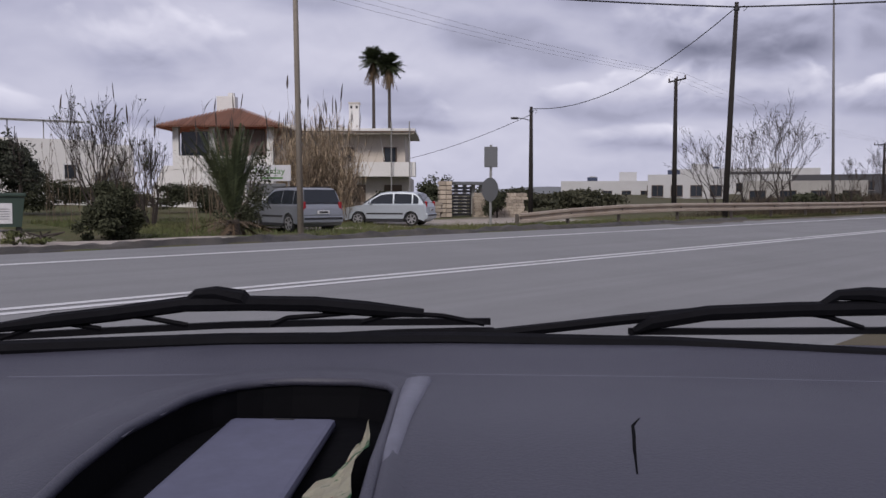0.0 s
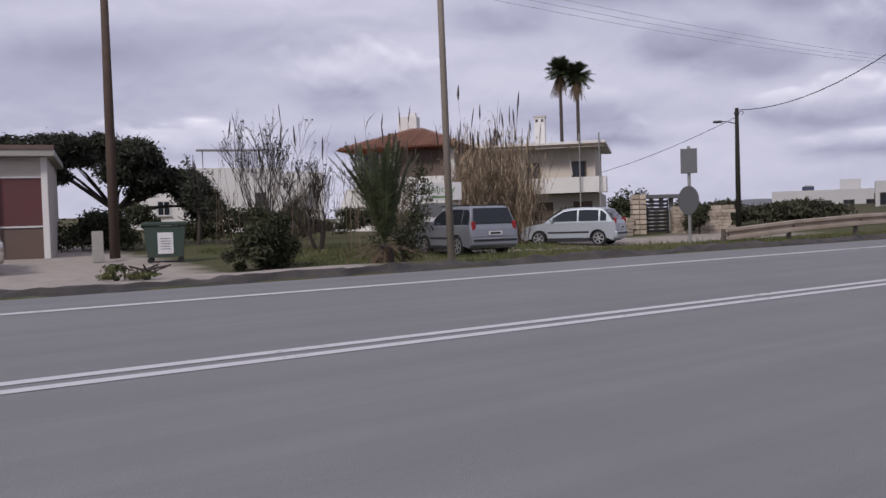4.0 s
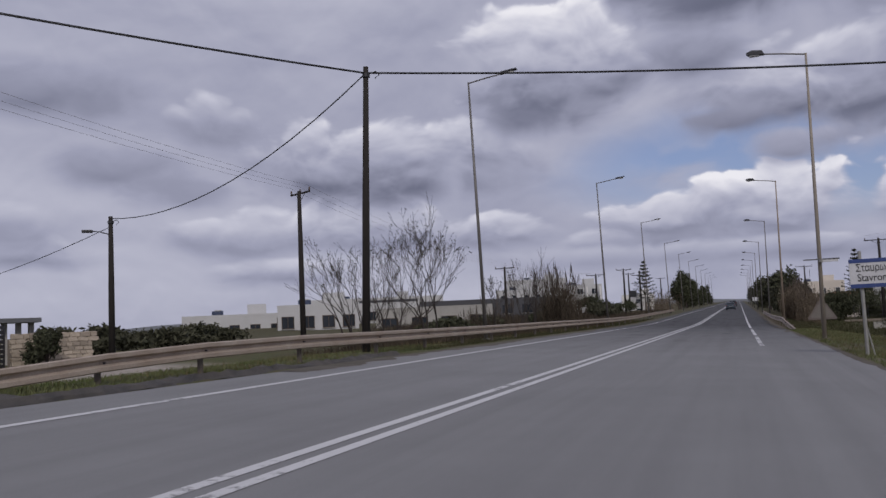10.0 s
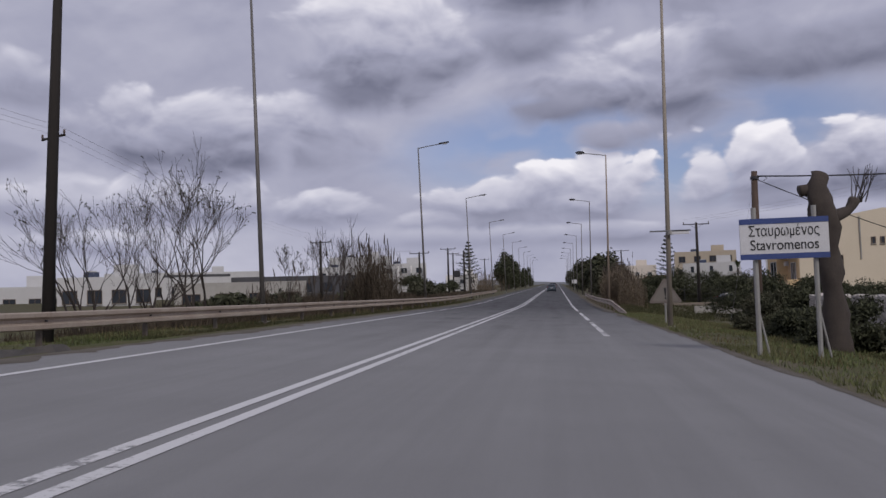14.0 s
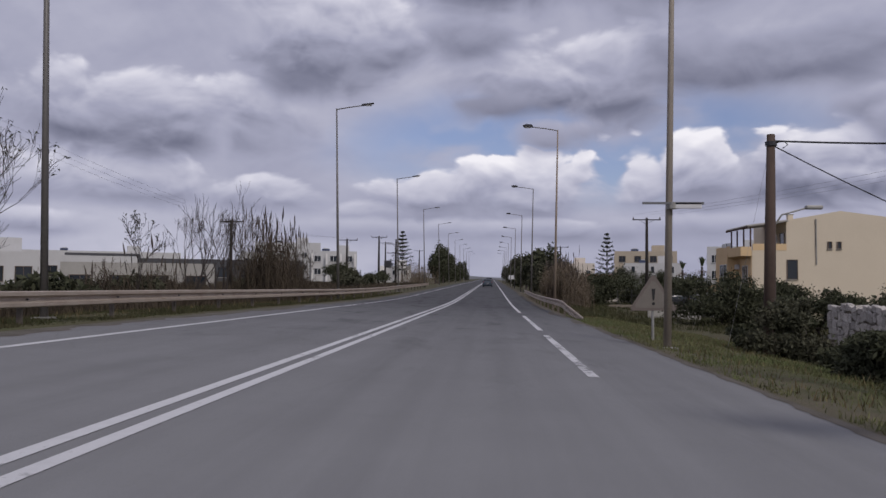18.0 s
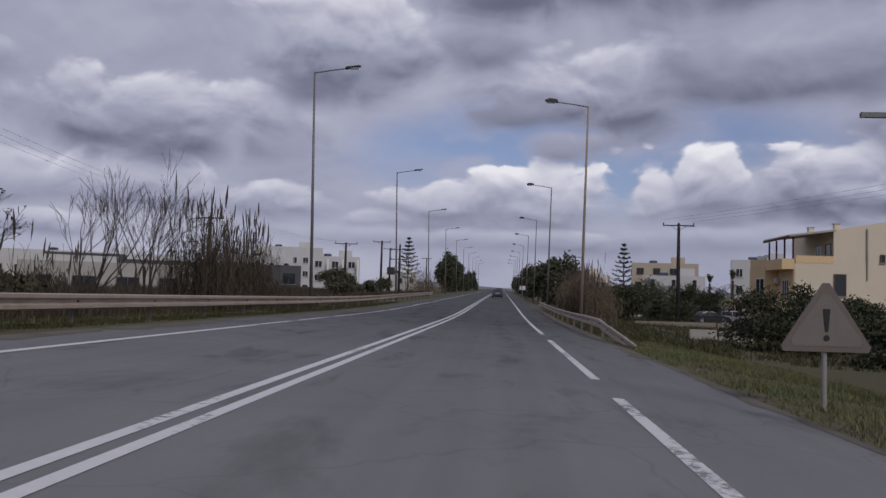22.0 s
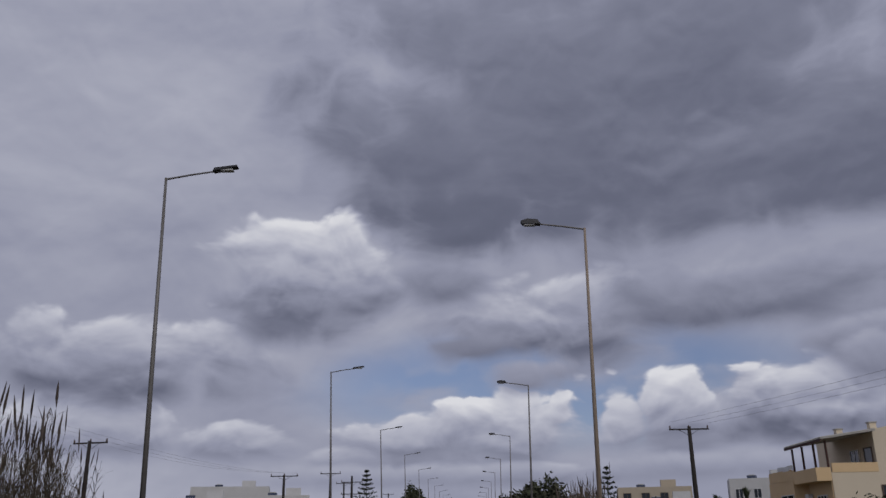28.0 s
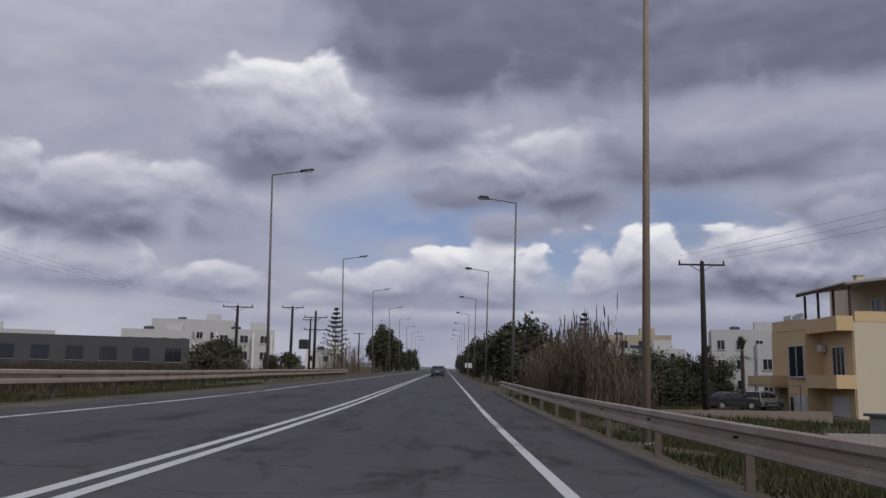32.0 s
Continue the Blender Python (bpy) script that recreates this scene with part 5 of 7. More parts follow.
part("chimney_pot", box((1.5, 4.5, 8.4), (0.4, 0.4, 0.3)), M["white"], wing)

# house far behind with an outside stair, and a long white block
st = block("house", "white low house with an outside stair", -60, 27, 72, 15, 8, 4.3, "white", ((1.3, 1.2, 1.0, 3, 1),), base=-1.8, gear=False)
for k in range(9):
    part("step", box((3.2 + k * 0.34, -0.6, 0.9 + k * 0.27), (0.36, 1.1, 0.3)), M["concrete"], st)
wb1 = block("house", "plain white house with a metal roof frame", -50.5, 24.2, 75, 6.2, 7, 4.4, "white", ((2.0, 1.1, 0.9, 2, 0),), base=-1.8, gear=False)
for x in (-2.2, 0, 2.2):
    part("roof_frame", tube([(x, 0.4, 4.3), (x, 0.4, 6.0)], 0.04, 6), M["galv"], wb1)
part("roof_frame", box((0, 0.6, 6.0), (5.2, 1.2, 0.06)), M["galv"], wb1)

# shop front across the yard
shop = thing("shop", "low shop with brown and dark red glazed panels in white frames", "shop", at=(-25.7, 8.35, ground_z(-25.7, 8.3)), yaw=78)
part("wall", box((-4.0, 3.2, 1.75), (8.0, 6.0, 3.5)), M["beige"], shop)
part("roof", box((-4.0, 3.0, 3.62), (8.5, 7.0, 0.22)), M["concrete"], shop)
for k in range(5):
    x = -0.12 - k * 1.55
    part("mullion", box((x, 0.12, 1.75), (0.2, 0.24, 3.5), 0, 0.01), M["white"], shop)
    if k < 4:
        part("panel", box((x - 0.78, 0.16, 0.55), (1.34, 0.06, 1.1)), M["panel_brown"], shop)
        part("panel", box((x - 0.78, 0.15, 1.95), (1.34, 0.05, 1.7)), M["panel_red" if k == 0 else "panel_brown"], shop, "dark glazed panel")
        part("panel", box((x - 0.78, 0.16, 3.1), (1.34, 0.06, 0.55)), M["beige"], shop)
part("roof_edge", box((-4.0, -0.5, 3.80), (8.5, 0.1, 0.14)), M["panel_brown"], shop, "brown roof edge")
for k in range(4):
    x = -0.9 - k * 1.55
    part("crossbar", box((x, 0.13, 1.12), (1.34, 0.1, 0.06)), M["frame_w"], shop)
    part("crossbar", box((x, 0.13, 2.82), (1.34, 0.1, 0.06)), M["frame_w"], shop)
bollard = thing("post", "short whitewashed concrete post", "post", at=(-22.4, 9.2, ground_z(-22.4, 9.2)), yaw=80)
part("shaft", box((0, 0, 0.5), (0.34, 0.3, 1.0), 0, 0.02), M["concrete"], bollard)

bin_ = thing("rubbish_bin", "dark green wheeled rubbish container with a white notice", "rubbish bin", at=(-20.85, 10.9, ground_z(-20.85, 10.9)), yaw=72)
bm = bmesh.new()
add_prism(bm, [(-0.52, 0.18), (0.52, 0.18), (0.62, 1.15), (-0.62, 1.15)], -0.42, 0.42)
part("tub", bm, M["green_bin"], bin_)
part("lid", box((0, 0, 1.22), (1.34, 0.98, 0.12), 0, 0.04), M["green_bin"], bin_)
part("notice", box((0.02, -0.43, 0.62), (0.46, 0.02, 0.66)), M["paper"], bin_, "white notice")
for k in range(5):
    part("notice_bar", box((0.02, -0.443, 0.44 + k * 0.08), (0.3, 0.006, 0.02)), M["sign_back"], bin_)
for sx in (-0.45, 0.45):
    for sy in (-0.35, 0.35):
        part("castor", tube([(sx, sy - 0.03, 0.09), (sx, sy + 0.03, 0.09)], 0.09, 10), M["tyre"], bin_)

# yard wall, gate and pergola
gateposts = ((-22.9, 34.2), (-22.6, 36.2))
for (x, y), hh in ((gateposts[0], 1.95), ):
    gp = thing("gate_pillar", "square rough stone gate pillar", "pillar", at=(x, y, ground_z(x, y)), yaw=50)
    part("core", box((0, 0, hh / 2), (0.62, 0.62, hh)), M["mortar"], gp)
    for r in range(8):
        for c in range(2):
            for sd in range(2):
                rr = random.Random(r * 10 + c * 3 + sd)
                o = box(((-0.16 + c * 0.33) if sd == 0 else -0.32, -0.32 if sd == 0 else (-0.16 + c * 0.33), 0.12 + r * hh / 8), (0.30, 0.1, 0.2) if sd == 0 else (0.1, 0.30, 0.2), 0, 0.02)
                part("stone", o, M["stone"], gp)


def stone_wall(label, a, b, h, base, course=0.17, thick=0.4, material="stone", ragged=0.0):
    """A wall of separate rough stones on a mortar core, from a to b."""
    (xa, ya), (xb, yb) = a, b
    L = math.hypot(xb - xa, yb - ya)
    yaw = math.degrees(math.atan2(yb - ya, xb - xa))
    t = thing("stone_wall", label, "wall", kind="structure", at=(xa, ya, base), yaw=yaw)
    part("core", box((L / 2, 0, h / 2 - 0.2), (L, thick - 0.08, h + 0.36)), M["mortar"], t)
    rnd = random.Random(int(xa * 7 + yb))
    shapes = []
    for k in range(6):
        bm = box((0, 0, 0), (1, 1, 1), 0, 0.12)
        for v in bm.verts:
            v.co += Vector((rnd.uniform(-0.07, 0.07) for _ in range(3)))
        me = bpy.data.meshes.new("stone")
        bm.to_mesh(me)
        bm.free()
        me.materials.append(M[material])
        shapes.append(me)
    z = 0.0
    side = -1
    count = 0
    while z < h:
        x = rnd.uniform(-0.1, 0)
        ch = course * rnd.uniform(0.8, 1.25)
        while x < L:
            w = rnd.uniform(0.18, 0.5)
            if count < 300:
                o = new("stone", rnd.choice(shapes))
                o.parent = t
                o.matrix_local = pose(x + w / 2, side * (thick / 2 - 0.06), z + ch / 2 + rnd.uniform(-0.4, 0.4) * ragged, 0, rnd.uniform(-4, 4) * (1 + 20 * ragged), 0) @ Matrix.Diagonal((w * 0.94, 0.16 + 0.5 * ragged * rnd.random(), ch * (0.92 + ragged * rnd.uniform(-1, 1.5)), 1))
                count += 1
            x += w
        z += ch
    return t


stone_wall("low wall of rough tan stones by the parked hatchback", (-24.6, 21.9), (-22.9, 33.6), 0.85, -0.98 + CAMBER * 23)
stone_wall("rough tan stone wall beside the gate", (-22.6, 36.2), (-21.6, 39.2), 1.25, -0.98 + CAMBER * 22)
gate = thing("gate", "dark slatted metal gate", "gate", at=(-22.85, 35.2, ground_z(-22.8, 35)), yaw=82)
for k in range(9):
    part("slat", box((0, 0, 0.15 + k * 0.18), (1.7, 0.04, 0.13)), M["dark_metal"], gate)
for s in (-1, 1):
    part("gate_frame", box((s * 0.87, 0, 0.85), (0.06, 0.06, 1.7)), M["dark_metal"], gate)
perg = thing("pergola", "small grey flat-topped canopy above the gate wall", "canopy", at=lev(-25.6, 39.2, -1.1), yaw=60)
for x in (-0.8, -0.25, 0.3, 0.8):
    part("column", box((x, 0, 0.95), (0.2, 0.2, 1.9)), M["concrete"], perg)
part("top", box((0, 0, 1.98), (2.1, 1.3, 0.2), 0, 0.02), M["sign_back"], perg)
hb = thing("billboard", "white and grey hoarding with green lettering on posts", "billboard", at=(-19.0, 20.0, ground_z(-19, 20)), yaw=46)
part("panel", box((0, 0, 2.15), (1.7, 0.06, 0.62), 0, 0.01), M["sign_white"], hb)
part("panel", box((-0.1, 0, 1.5), (1.5, 0.06, 0.5), 0, 0.01), M["sign_back"], hb)
part("panel", box((-0.45, -0.04, 0.85), (0.62, 0.05, 0.66), 0, 0.01), M["paper"], hb)
part("picture", box((-0.45, -0.07, 0.85), (0.46, 0.01, 0.46)), M["sign_back"], hb)
for x in (-0.75, 0.75):
    part("post", tube([(x, 0.06, -0.1), (x, 0.06, 2.44)], 0.04, 6), M["galv"], hb)
words("Holiday", 0.36, M["leaflet_g"], hb, (0.05, -0.035, 2.12), width=1.15)
part("text_bar", box((0.15, -0.036, 1.96), (0.8, 0.01, 0.07)), M["leaflet_g"], hb)

# hotels and blocks on the seaward side
block("apartment_block", "greyish white terraced apartment block", -72, 128, 32, 16, 10, 7.2, "white_shaded", ((1.0, 1.7, 1.6, 5, 1), (4.2, 1.7, 1.6, 5, 1)), base=-6.6, frame="frame")
block("apartment_block", "greyish white flat-roofed block with dark openings", -51, 116, 30, 11, 9, 6.8, "white_shaded", ((0.8, 1.7, 1.7, 4, 1), (3.9, 1.7, 1.7, 4, 1)), base=-4.8, frame="frame")
block("apartment_block", "long greyish white building behind bare trees", -62, 151, 26, 24, 9, 6.6, "white_shaded", ((0.8, 1.6, 1.9, 7, 1), (3.8, 1.6, 1.9, 7, 1)), base=-4.2, gear=False, frame="frame")
block("hall", "low weathered concrete hall with dark window bays", -36, 121, 20, 16, 10, 3.3, "concrete", ((0.8, 1.5, 2.2, 4, 1),), base=-1.7, gear=False, frame="frame")
gh = block("hall", "long dark grey unfinished two-storey block", -46, 182, 22, 29, 12, 6.6, "greyhall", ((0.6, 2.0, 2.2, 7, 1), (3.7, 1.9, 2.2, 7, 1)), base=-3.1, gear=False, frame="dark_metal")
part("canopy", box((2, -1.6, 2.0), (14, 3.2, 0.14)), M["white"], gh, "white canopy")
block("hall", "dark grey workshop with a white edge strip", -64, 172, 22, 12, 10, 6.0, "greyhall", (), base=-2.6, gear=False)
block("hotel", "greyish white hotel block with small windows", -48.5, 221, 14, 12, 12, 9.0, "white_shaded", ((1.2, 1.3, 1.2, 4, 0), (4.0, 1.3, 1.2, 4, 0), (6.7, 1.3, 1.2, 4, 0)), base=-2.6)
block("hotel", "large greyish white hotel with a raised stair tower", -51, 251, 12, 17, 14, 12.5, "white_shaded", ((2.0, 1.5, 1.4, 6, 1), (5.4, 1.5, 1.4, 6, 1), (8.8, 1.5, 1.4, 6, 1)), base=-2.4)
hw = block("hotel", "greyish white hotel wing with open pillared balconies", -34.6, 228, 12, 11, 12, 9.4, "white_shaded", ((1.2, 1.5, 1.6, 3, 1), (4.2, 1.5, 1.6, 3, 1), (7.2, 1.5, 1.6, 3, 1)), base=-1.8)
for k in range(4):
    part("pillar", box((-4.9 + k * 3.3, -1.4, 4.5), (0.35, 0.35, 9.2)), M["white"], hw)
block("house", "small white house beside the road trees", -24, 262, 8, 9, 8, 6.0, "white", ((1.0, 1.3, 1.2, 3, 1), (3.8, 1.3, 1.2, 3, 1)), base=-0.4)
block("apartment_block", "distant pale apartment row", -95, 235, 26, 40, 10, 10, "white_shaded", ((1.2, 1.5, 1.5, 9, 1), (4.6, 1.5, 1.5, 9, 1)), base=-5.0)

# yellow house on the landward side: front with balconies looks at the road, gable looks back along it
yh = thing("house", "pale yellow three-storey house with ochre balconies and tiled porch", "house", at=lev(34.0, 134.5, -0.5), yaw=0)
part("wall", box((8.0, 8.2, 3.5), (16.0, 16.4, 8.6)), M["yellow"], yh)
part("top_storey", box((10.05, 6.5, 9.2), (11.9, 12.9, 2.8)), M["yellow"], yh)
part("terrace_parapet", box((2.1, 0.05, 8.2), (4.0, 0.16, 0.8)), M["ochre"], yh)
part("gable", prism([(4.1, 10.6), (16.0, 10.6), (16.0, 11.9), (10.5, 12.6), (4.1, 11.45)], 0.05, 12.95), M["yellow"], yh)
part("front_wall", box((-0.05, 8.2, 3.4), (0.1, 16.2, 8.6)), M["ochre"], yh, "ochre painted front")
for y0, y1, dp in ((-0.2, 5.4, 1.5), (10.4, 16.0, 2.5)):
    balcony(yh, y1 - y0, dp, (-0.1, (y0 + y1) / 2, 2.7), -90, "ochre", 0.85)
balcony(yh, 5.6, 1.3, (-0.1, 2.6, 7.1), -90, "ochre", 0.95)
part("terrace_wall", box((-1.30, 7.6, 7.95), (0.16, 4.2, 0.9)), M["ochre"], yh)
part("terrace_wall", box((0.02, 13.0, 8.25), (0.16, 6.4, 1.0)), M["ochre"], yh)
for k in range(3):
    part("terrace_rail", box((-1.3 if k == 0 else 0.0, 7.4 + k * 2.6, 8.6 if k == 0 else 8.95), (0.05, 1.7, 0.4)), M["frame_w"], yh, "white metal railing panel")
part("bay", box((-0.72, 7.6, 3.35), (1.24, 4.2, 8.3)), M["ochre"], yh, "ochre bay between the balconies")
part("partition", box((-0.80, 5.42, 3.35), (1.40, 0.16, 8.3)), M["ochre"], yh)
window(yh, 3.2, 2.7, (-1.37, 7.6, 3.55), -90, "frame_w", 1)
window(yh, 2.2, 2.4, (-0.14, 2.4, 3.6), -90, "frame_w", 2)
window(yh, 1.6, 2.2, (-0.14, 11.4, 3.7), -90, "frame_w", 1)
part("garage_door", box((-0.13, 2.4, 0.9), (0.08, 2.8, 2.4)), M["frame_w"], yh, "grey-white roller shutter")
part("garage_door", box((-1.38, 6.9, 0.7), (0.08, 2.0, 2.7)), M["frame_w"], yh, "white panelled door")
window(yh, 0.9, 2.5, (-1.37, 8.8, -0.5), -90, "frame_w", 0)
window(yh, 1.8, 1.9, (4.06, 4.2, 8.1), -90, "frame_w", 1)
window(yh, 1.6, 1.9, (4.06, 1.4, 8.1), -90, "frame", 0)
for x, z, w, hh in ((4.75, 4.3, 1.3, 2.4), (9.2, 8.0, 0.5, 0.9), (10.3, 8.0, 0.5, 0.9)):
    window(yh, w, hh, (x, -0.04, z), 0, "frame", 0)
part("air_conditioner", box((-0.4, 4.9, 5.9), (0.4, 0.9, 0.6), 0, 0.03), M["sign_white"], yh)
part("drain_pipe", tube([(7.6, -0.08, 6.1), (7.6, -0.08, 11.6)], 0.09, 8), M["concrete"], yh)
part("porch_roof", prism([(-0.7, 10.62), (-0.7, 10.74), (4.2, 11.42), (4.2, 11.28)], -0.4, 8.8), M["concrete"], yh, "porch roof of weathered tiles")
for k in range(34):
    part("roof_tile", tube([(-0.72, -0.3 + k * 0.27, 10.76), (4.2, -0.3 + k * 0.27, 11.44)], 0.07, 5), M["concrete"], yh, "weathered pantile")
part("fascia", box((-0.66, 4.2, 10.56), (0.12, 9.2, 0.2)), M["awning"], yh, "dark timber fascia")
for y in (0.2, 3.0, 5.8, 8.4):
    part("porch_post", box((-0.1, y, 9.2), (0.16, 0.16, 2.7)), M["awning"], yh)
for x, y in ((4.6, 8.3), (5.6, 3.2)):
    part("chimney", box((x, y, 11.6), (0.6, 0.6, 1.5)), M["yellow"], yh)
    part("chimney_cap", box((x, y, 12.4), (0.75, 0.75, 0.1)), M["concrete"], yh)
tagged(part("garden_wall", box((20.5, 120.5, -1.2), (12, 0.35, 1.2), 14), M["mortar"]), "low brown stone garden wall beside the lawn", "wall", kind="structure")

block("apartment_block", "tan flat-roofed apartment block with roof gear", 39.3, 236, -8, 14.6, 12, 10.3, "tan", ((1.5, 1.4, 1.4, 5, 1), (4.9, 1.4, 1.4, 5, 1), (8.0, 1.5, 1.6, 4, 1)), base=1.2, frame="frame")
block("house", "white two-storey house with small windows", 36.5, 212, -10, 12, 9, 6.6, "white_shaded", ((1.2, 1.6, 0.9, 3, 0), (4.8, 1.5, 0.9, 3, 0)), base=1.2)
block("apartment_block", "white house with stacked balconies and a dark roof rim", 57, 222, -14, 13, 10, 11.6, "white_shaded", ((1.2, 1.8, 1.4, 4, 1), (4.8, 1.8, 1.4, 4, 1), (8.3, 1.8, 1.4, 4, 1)), base=1.2)
bb = block("house", "white building with a pale blue board on its roof edge", 58.5, 205, -16, 12, 9, 8.6, "white_shaded", ((1.0, 1.8, 1.5, 4, 1), (4.8, 1.8, 1.5, 4, 1)), base=1.0)
part("board", box((0, -0.2, 9.0), (6, 0.15, 1.6)), M["blue_sign"], bb)
block("house", "low grey house with a red roof edge far off", 24, 268, -4, 14, 9, 7.2, "cream", ((1.0, 1.4, 1.2, 4, 1), (4.2, 1.4, 1.2, 4, 1)), base=1.6)
hut = thing("hut", "small hut with a faded red tile roof among the reeds", "hut", at=(18.0, 150, ground_z(18.0, 150)), yaw=0)
part("wall", box((0, 1.5, 1.2), (4.6, 3.0, 2.8)), M["beige"], hut)
part("roof", prism([(-2.8, 2.6), (2.8, 2.6), (1.8, 3.7), (-1.8, 3.7)], -0.3, 3.3), M["tile"], hut)
stone_wall("wall of big pale field stones", (14.0, 58.6), (13.5, 48.0), 1.15, -0.65, 0.22, material="fieldstone", ragged=0.16)
cf = thing("house", "beige house front behind the pollarded tree", "house", at=lev(24.5, 68, -0.4), yaw=0)
part("wall", box((4, 4, 2.4), (8, 8, 5.6)), M["yellow"], cf)
window(cf, 1.2, 1.6, (1.0, -0.03, 1.6), 0, "frame", 1)
window(cf, 1.2, 1.6, (-0.03, 2.4, 1.6), -90, "frame", 1)
fw = tagged(part("garden_wall", box((16.6, 96, -1.0), (4.0, 0.3, 0.9)), M["concrete"]), "low whitewashed block wall in the field", "wall", kind="structure")

mb = thing("meter_cabinet", "small grey concrete cabinet with a flat lid on the lawn", "cabinet", at=(20.9, 102.3, ground_z(20.9, 102.3)), yaw=8)
part("body", box((0, 0.6, 0.40), (2.4, 1.2, 1.4), 0, 0.02), M["concrete"], mb)
part("door", box((-0.3, -0.02, 0.42), (1.1, 0.05, 1.15)), M["dark_metal"], mb, "dark metal door")
part("lid", box((0, 0.6, 1.16), (2.7, 1.5, 0.12), 0, 0.02), M["sign_back"], mb)
fn = thing("fence", "wire fence with grey posts behind the low wall", "fence", at=(16.0, 121.5, ground_z(20, 121.5)), yaw=14)
for k in range(7):
    part("post", tube([(k * 1.6, 0, 0), (k * 1.6, 0, 2.0)], 0.03, 6), M["dark_metal"], fn)
for zz in (1.0, 1.6, 2.15):
    part("rail", box((4.8, 0, zz - 0.18), (9.6, 0.02, 0.025)), M["dark_metal"], fn)

# hills at the end of the road
hv, hf = [], []
cols = 60
for k in range(cols + 1):
    a = radians(-40 + 80 * k / cols)
    for r, hh in ((1500, 0), (1700, 10 + 9 * noise.noise(Vector((k * 0.25, 0, 0)))), (2100, 17 + 15 * noise.noise(Vector((k * 0.17, 5, 0))) + 6 * math.cos(a * 3)), (2600, 0)):
        hv.append((r * math.sin(a), r * math.cos(a), 6 + hh if hh else -4))
hf = [(k * 4 + i, k * 4 + i + 1, (k + 1) * 4 + i + 1, (k + 1) * 4 + i) for k in range(cols) for i in range(3)]
tagged(raw("backdrop", hv, hf, M["hill"], smooth=True), "hazy low hills at the end of the road", "hills", kind="structure")

# ---- plants ----
def quads(centres, size, rnd, stretch=1.6, flat=0.0):
    """Leaf clumps: small folded quads with random turns, one island each."""
    c = np.asarray(centres, float)
    n = len(c)
    a = rnd.normal(size=(n, 3))
    a[:, 2] *= 1 - flat
    a /= np.linalg.norm(a, axis=1)[:, None]
    b = np.cross(a, rnd.normal(size=(n, 3)))
    b /= np.linalg.norm(b, axis=1)[:, None] + 1e-9
    s = size * rnd.uniform(0.6, 1.4, (n, 1))
    u, v = a * s * stretch, b * s
    vs = np.stack([c - u, c + v * 0.6, c + u, c - v * 0.6], 1).reshape(-1, 3)
    fs = np.arange(4 * n).reshape(-1, 4)
    return vs, fs


def limbs(bm, rnd, p, d, length, r, depth, tips, spread=0.5, up=0.15, sides=5, minr=0.006):
    n = 3
    pts, rad = [p], [r]
    for k in range(n):
        d = (d + Vector((rnd.gauss(0, 0.12), rnd.gauss(0, 0.12), rnd.gauss(0, 0.08) + up * 0.3))).normalized()
        p = p + d * (length / n)
        pts.append(p)
        rad.append(max(minr, r * (1 - 0.45 * (k + 1) / n)))
    add_tube(bm, pts, rad, sides if depth > 1 else 3, False)
    if depth == 0:
        tips.append(p)
        return
    kids = rnd.choice((2, 3, 3)) if depth > 1 else rnd.choice((2, 3, 4))
    for k in range(kids):
        side = Vector((rnd.gauss(0, 1), rnd.gauss(0, 1), rnd.gauss(0, 0.5))).normalized()
        nd_ = (d + side * spread * rnd.uniform(0.6, 1.3) + Vector((0, 0, up))).normalized()
        start = pts[-1] if k == 0 else pts[-1].lerp(pts[1], rnd.uniform(0, 0.75))
        limbs(bm, rnd, start, nd_, length * rnd.uniform(0.6, 0.85), rad[-1] * 0.8, depth - 1, tips, spread, up, sides, minr)


def bare_tree(x, y, h, seed, label, stems=3, depth=4, spread=0.5, lean=0.25, buds=True):
    rnd = random.Random(seed)
    z = ground_z(x, y)
    t = thing("bare_tree", label, "tree", at=(x, y, z))
    bm = bmesh.new()
    tips = []
    for k in range(stems):
        a = 2 * math.pi * k / stems + rnd.uniform(-0.4, 0.4)
        d = Vector((math.cos(a) * lean, math.sin(a) * lean, 1)).normalized()
        limbs(bm, rnd, Vector((0.12 * math.cos(a), 0.12 * math.sin(a), -0.1)), d, h * 0.36, 0.026 * h ** 0.5, depth, tips, spread)
    part("trunk", bm, M["twig"], t)
    if buds:
        nr = np.random.default_rng(seed)
        tp = np.array([tuple(q) for q in tips])
        tp = tp[nr.random(len(tp)) < 0.22]
        if len(tp):
            vs, fs = quads(np.repeat(tp, 3, 0) + nr.normal(0, 0.04, (len(tp) * 3, 3)), 0.035, nr)
            raw("leaves", vs, fs, M["leaf_dark"], t, "a few dark leaves left on the tips")
    return t


def crown_points(nr, n, blobs):
    out = []
    w = np.array([b[3] * b[4] * b[5] for b in blobs])
    for b, m in zip(blobs, np.maximum(1, (n * w / w.sum()).astype(int))):
        d = nr.normal(size=(m, 3))
        d /= np.linalg.norm(d, axis=1)[:, None]
        r = nr.random((m, 1)) ** 0.33
        r = 0.25 + 0.75 * r + 0.24 * nr.normal(size=(m, 1))
        out.append(d * r * np.array(b[3:6]) + np.array(b[0:3]))
    return np.concatenate(out)


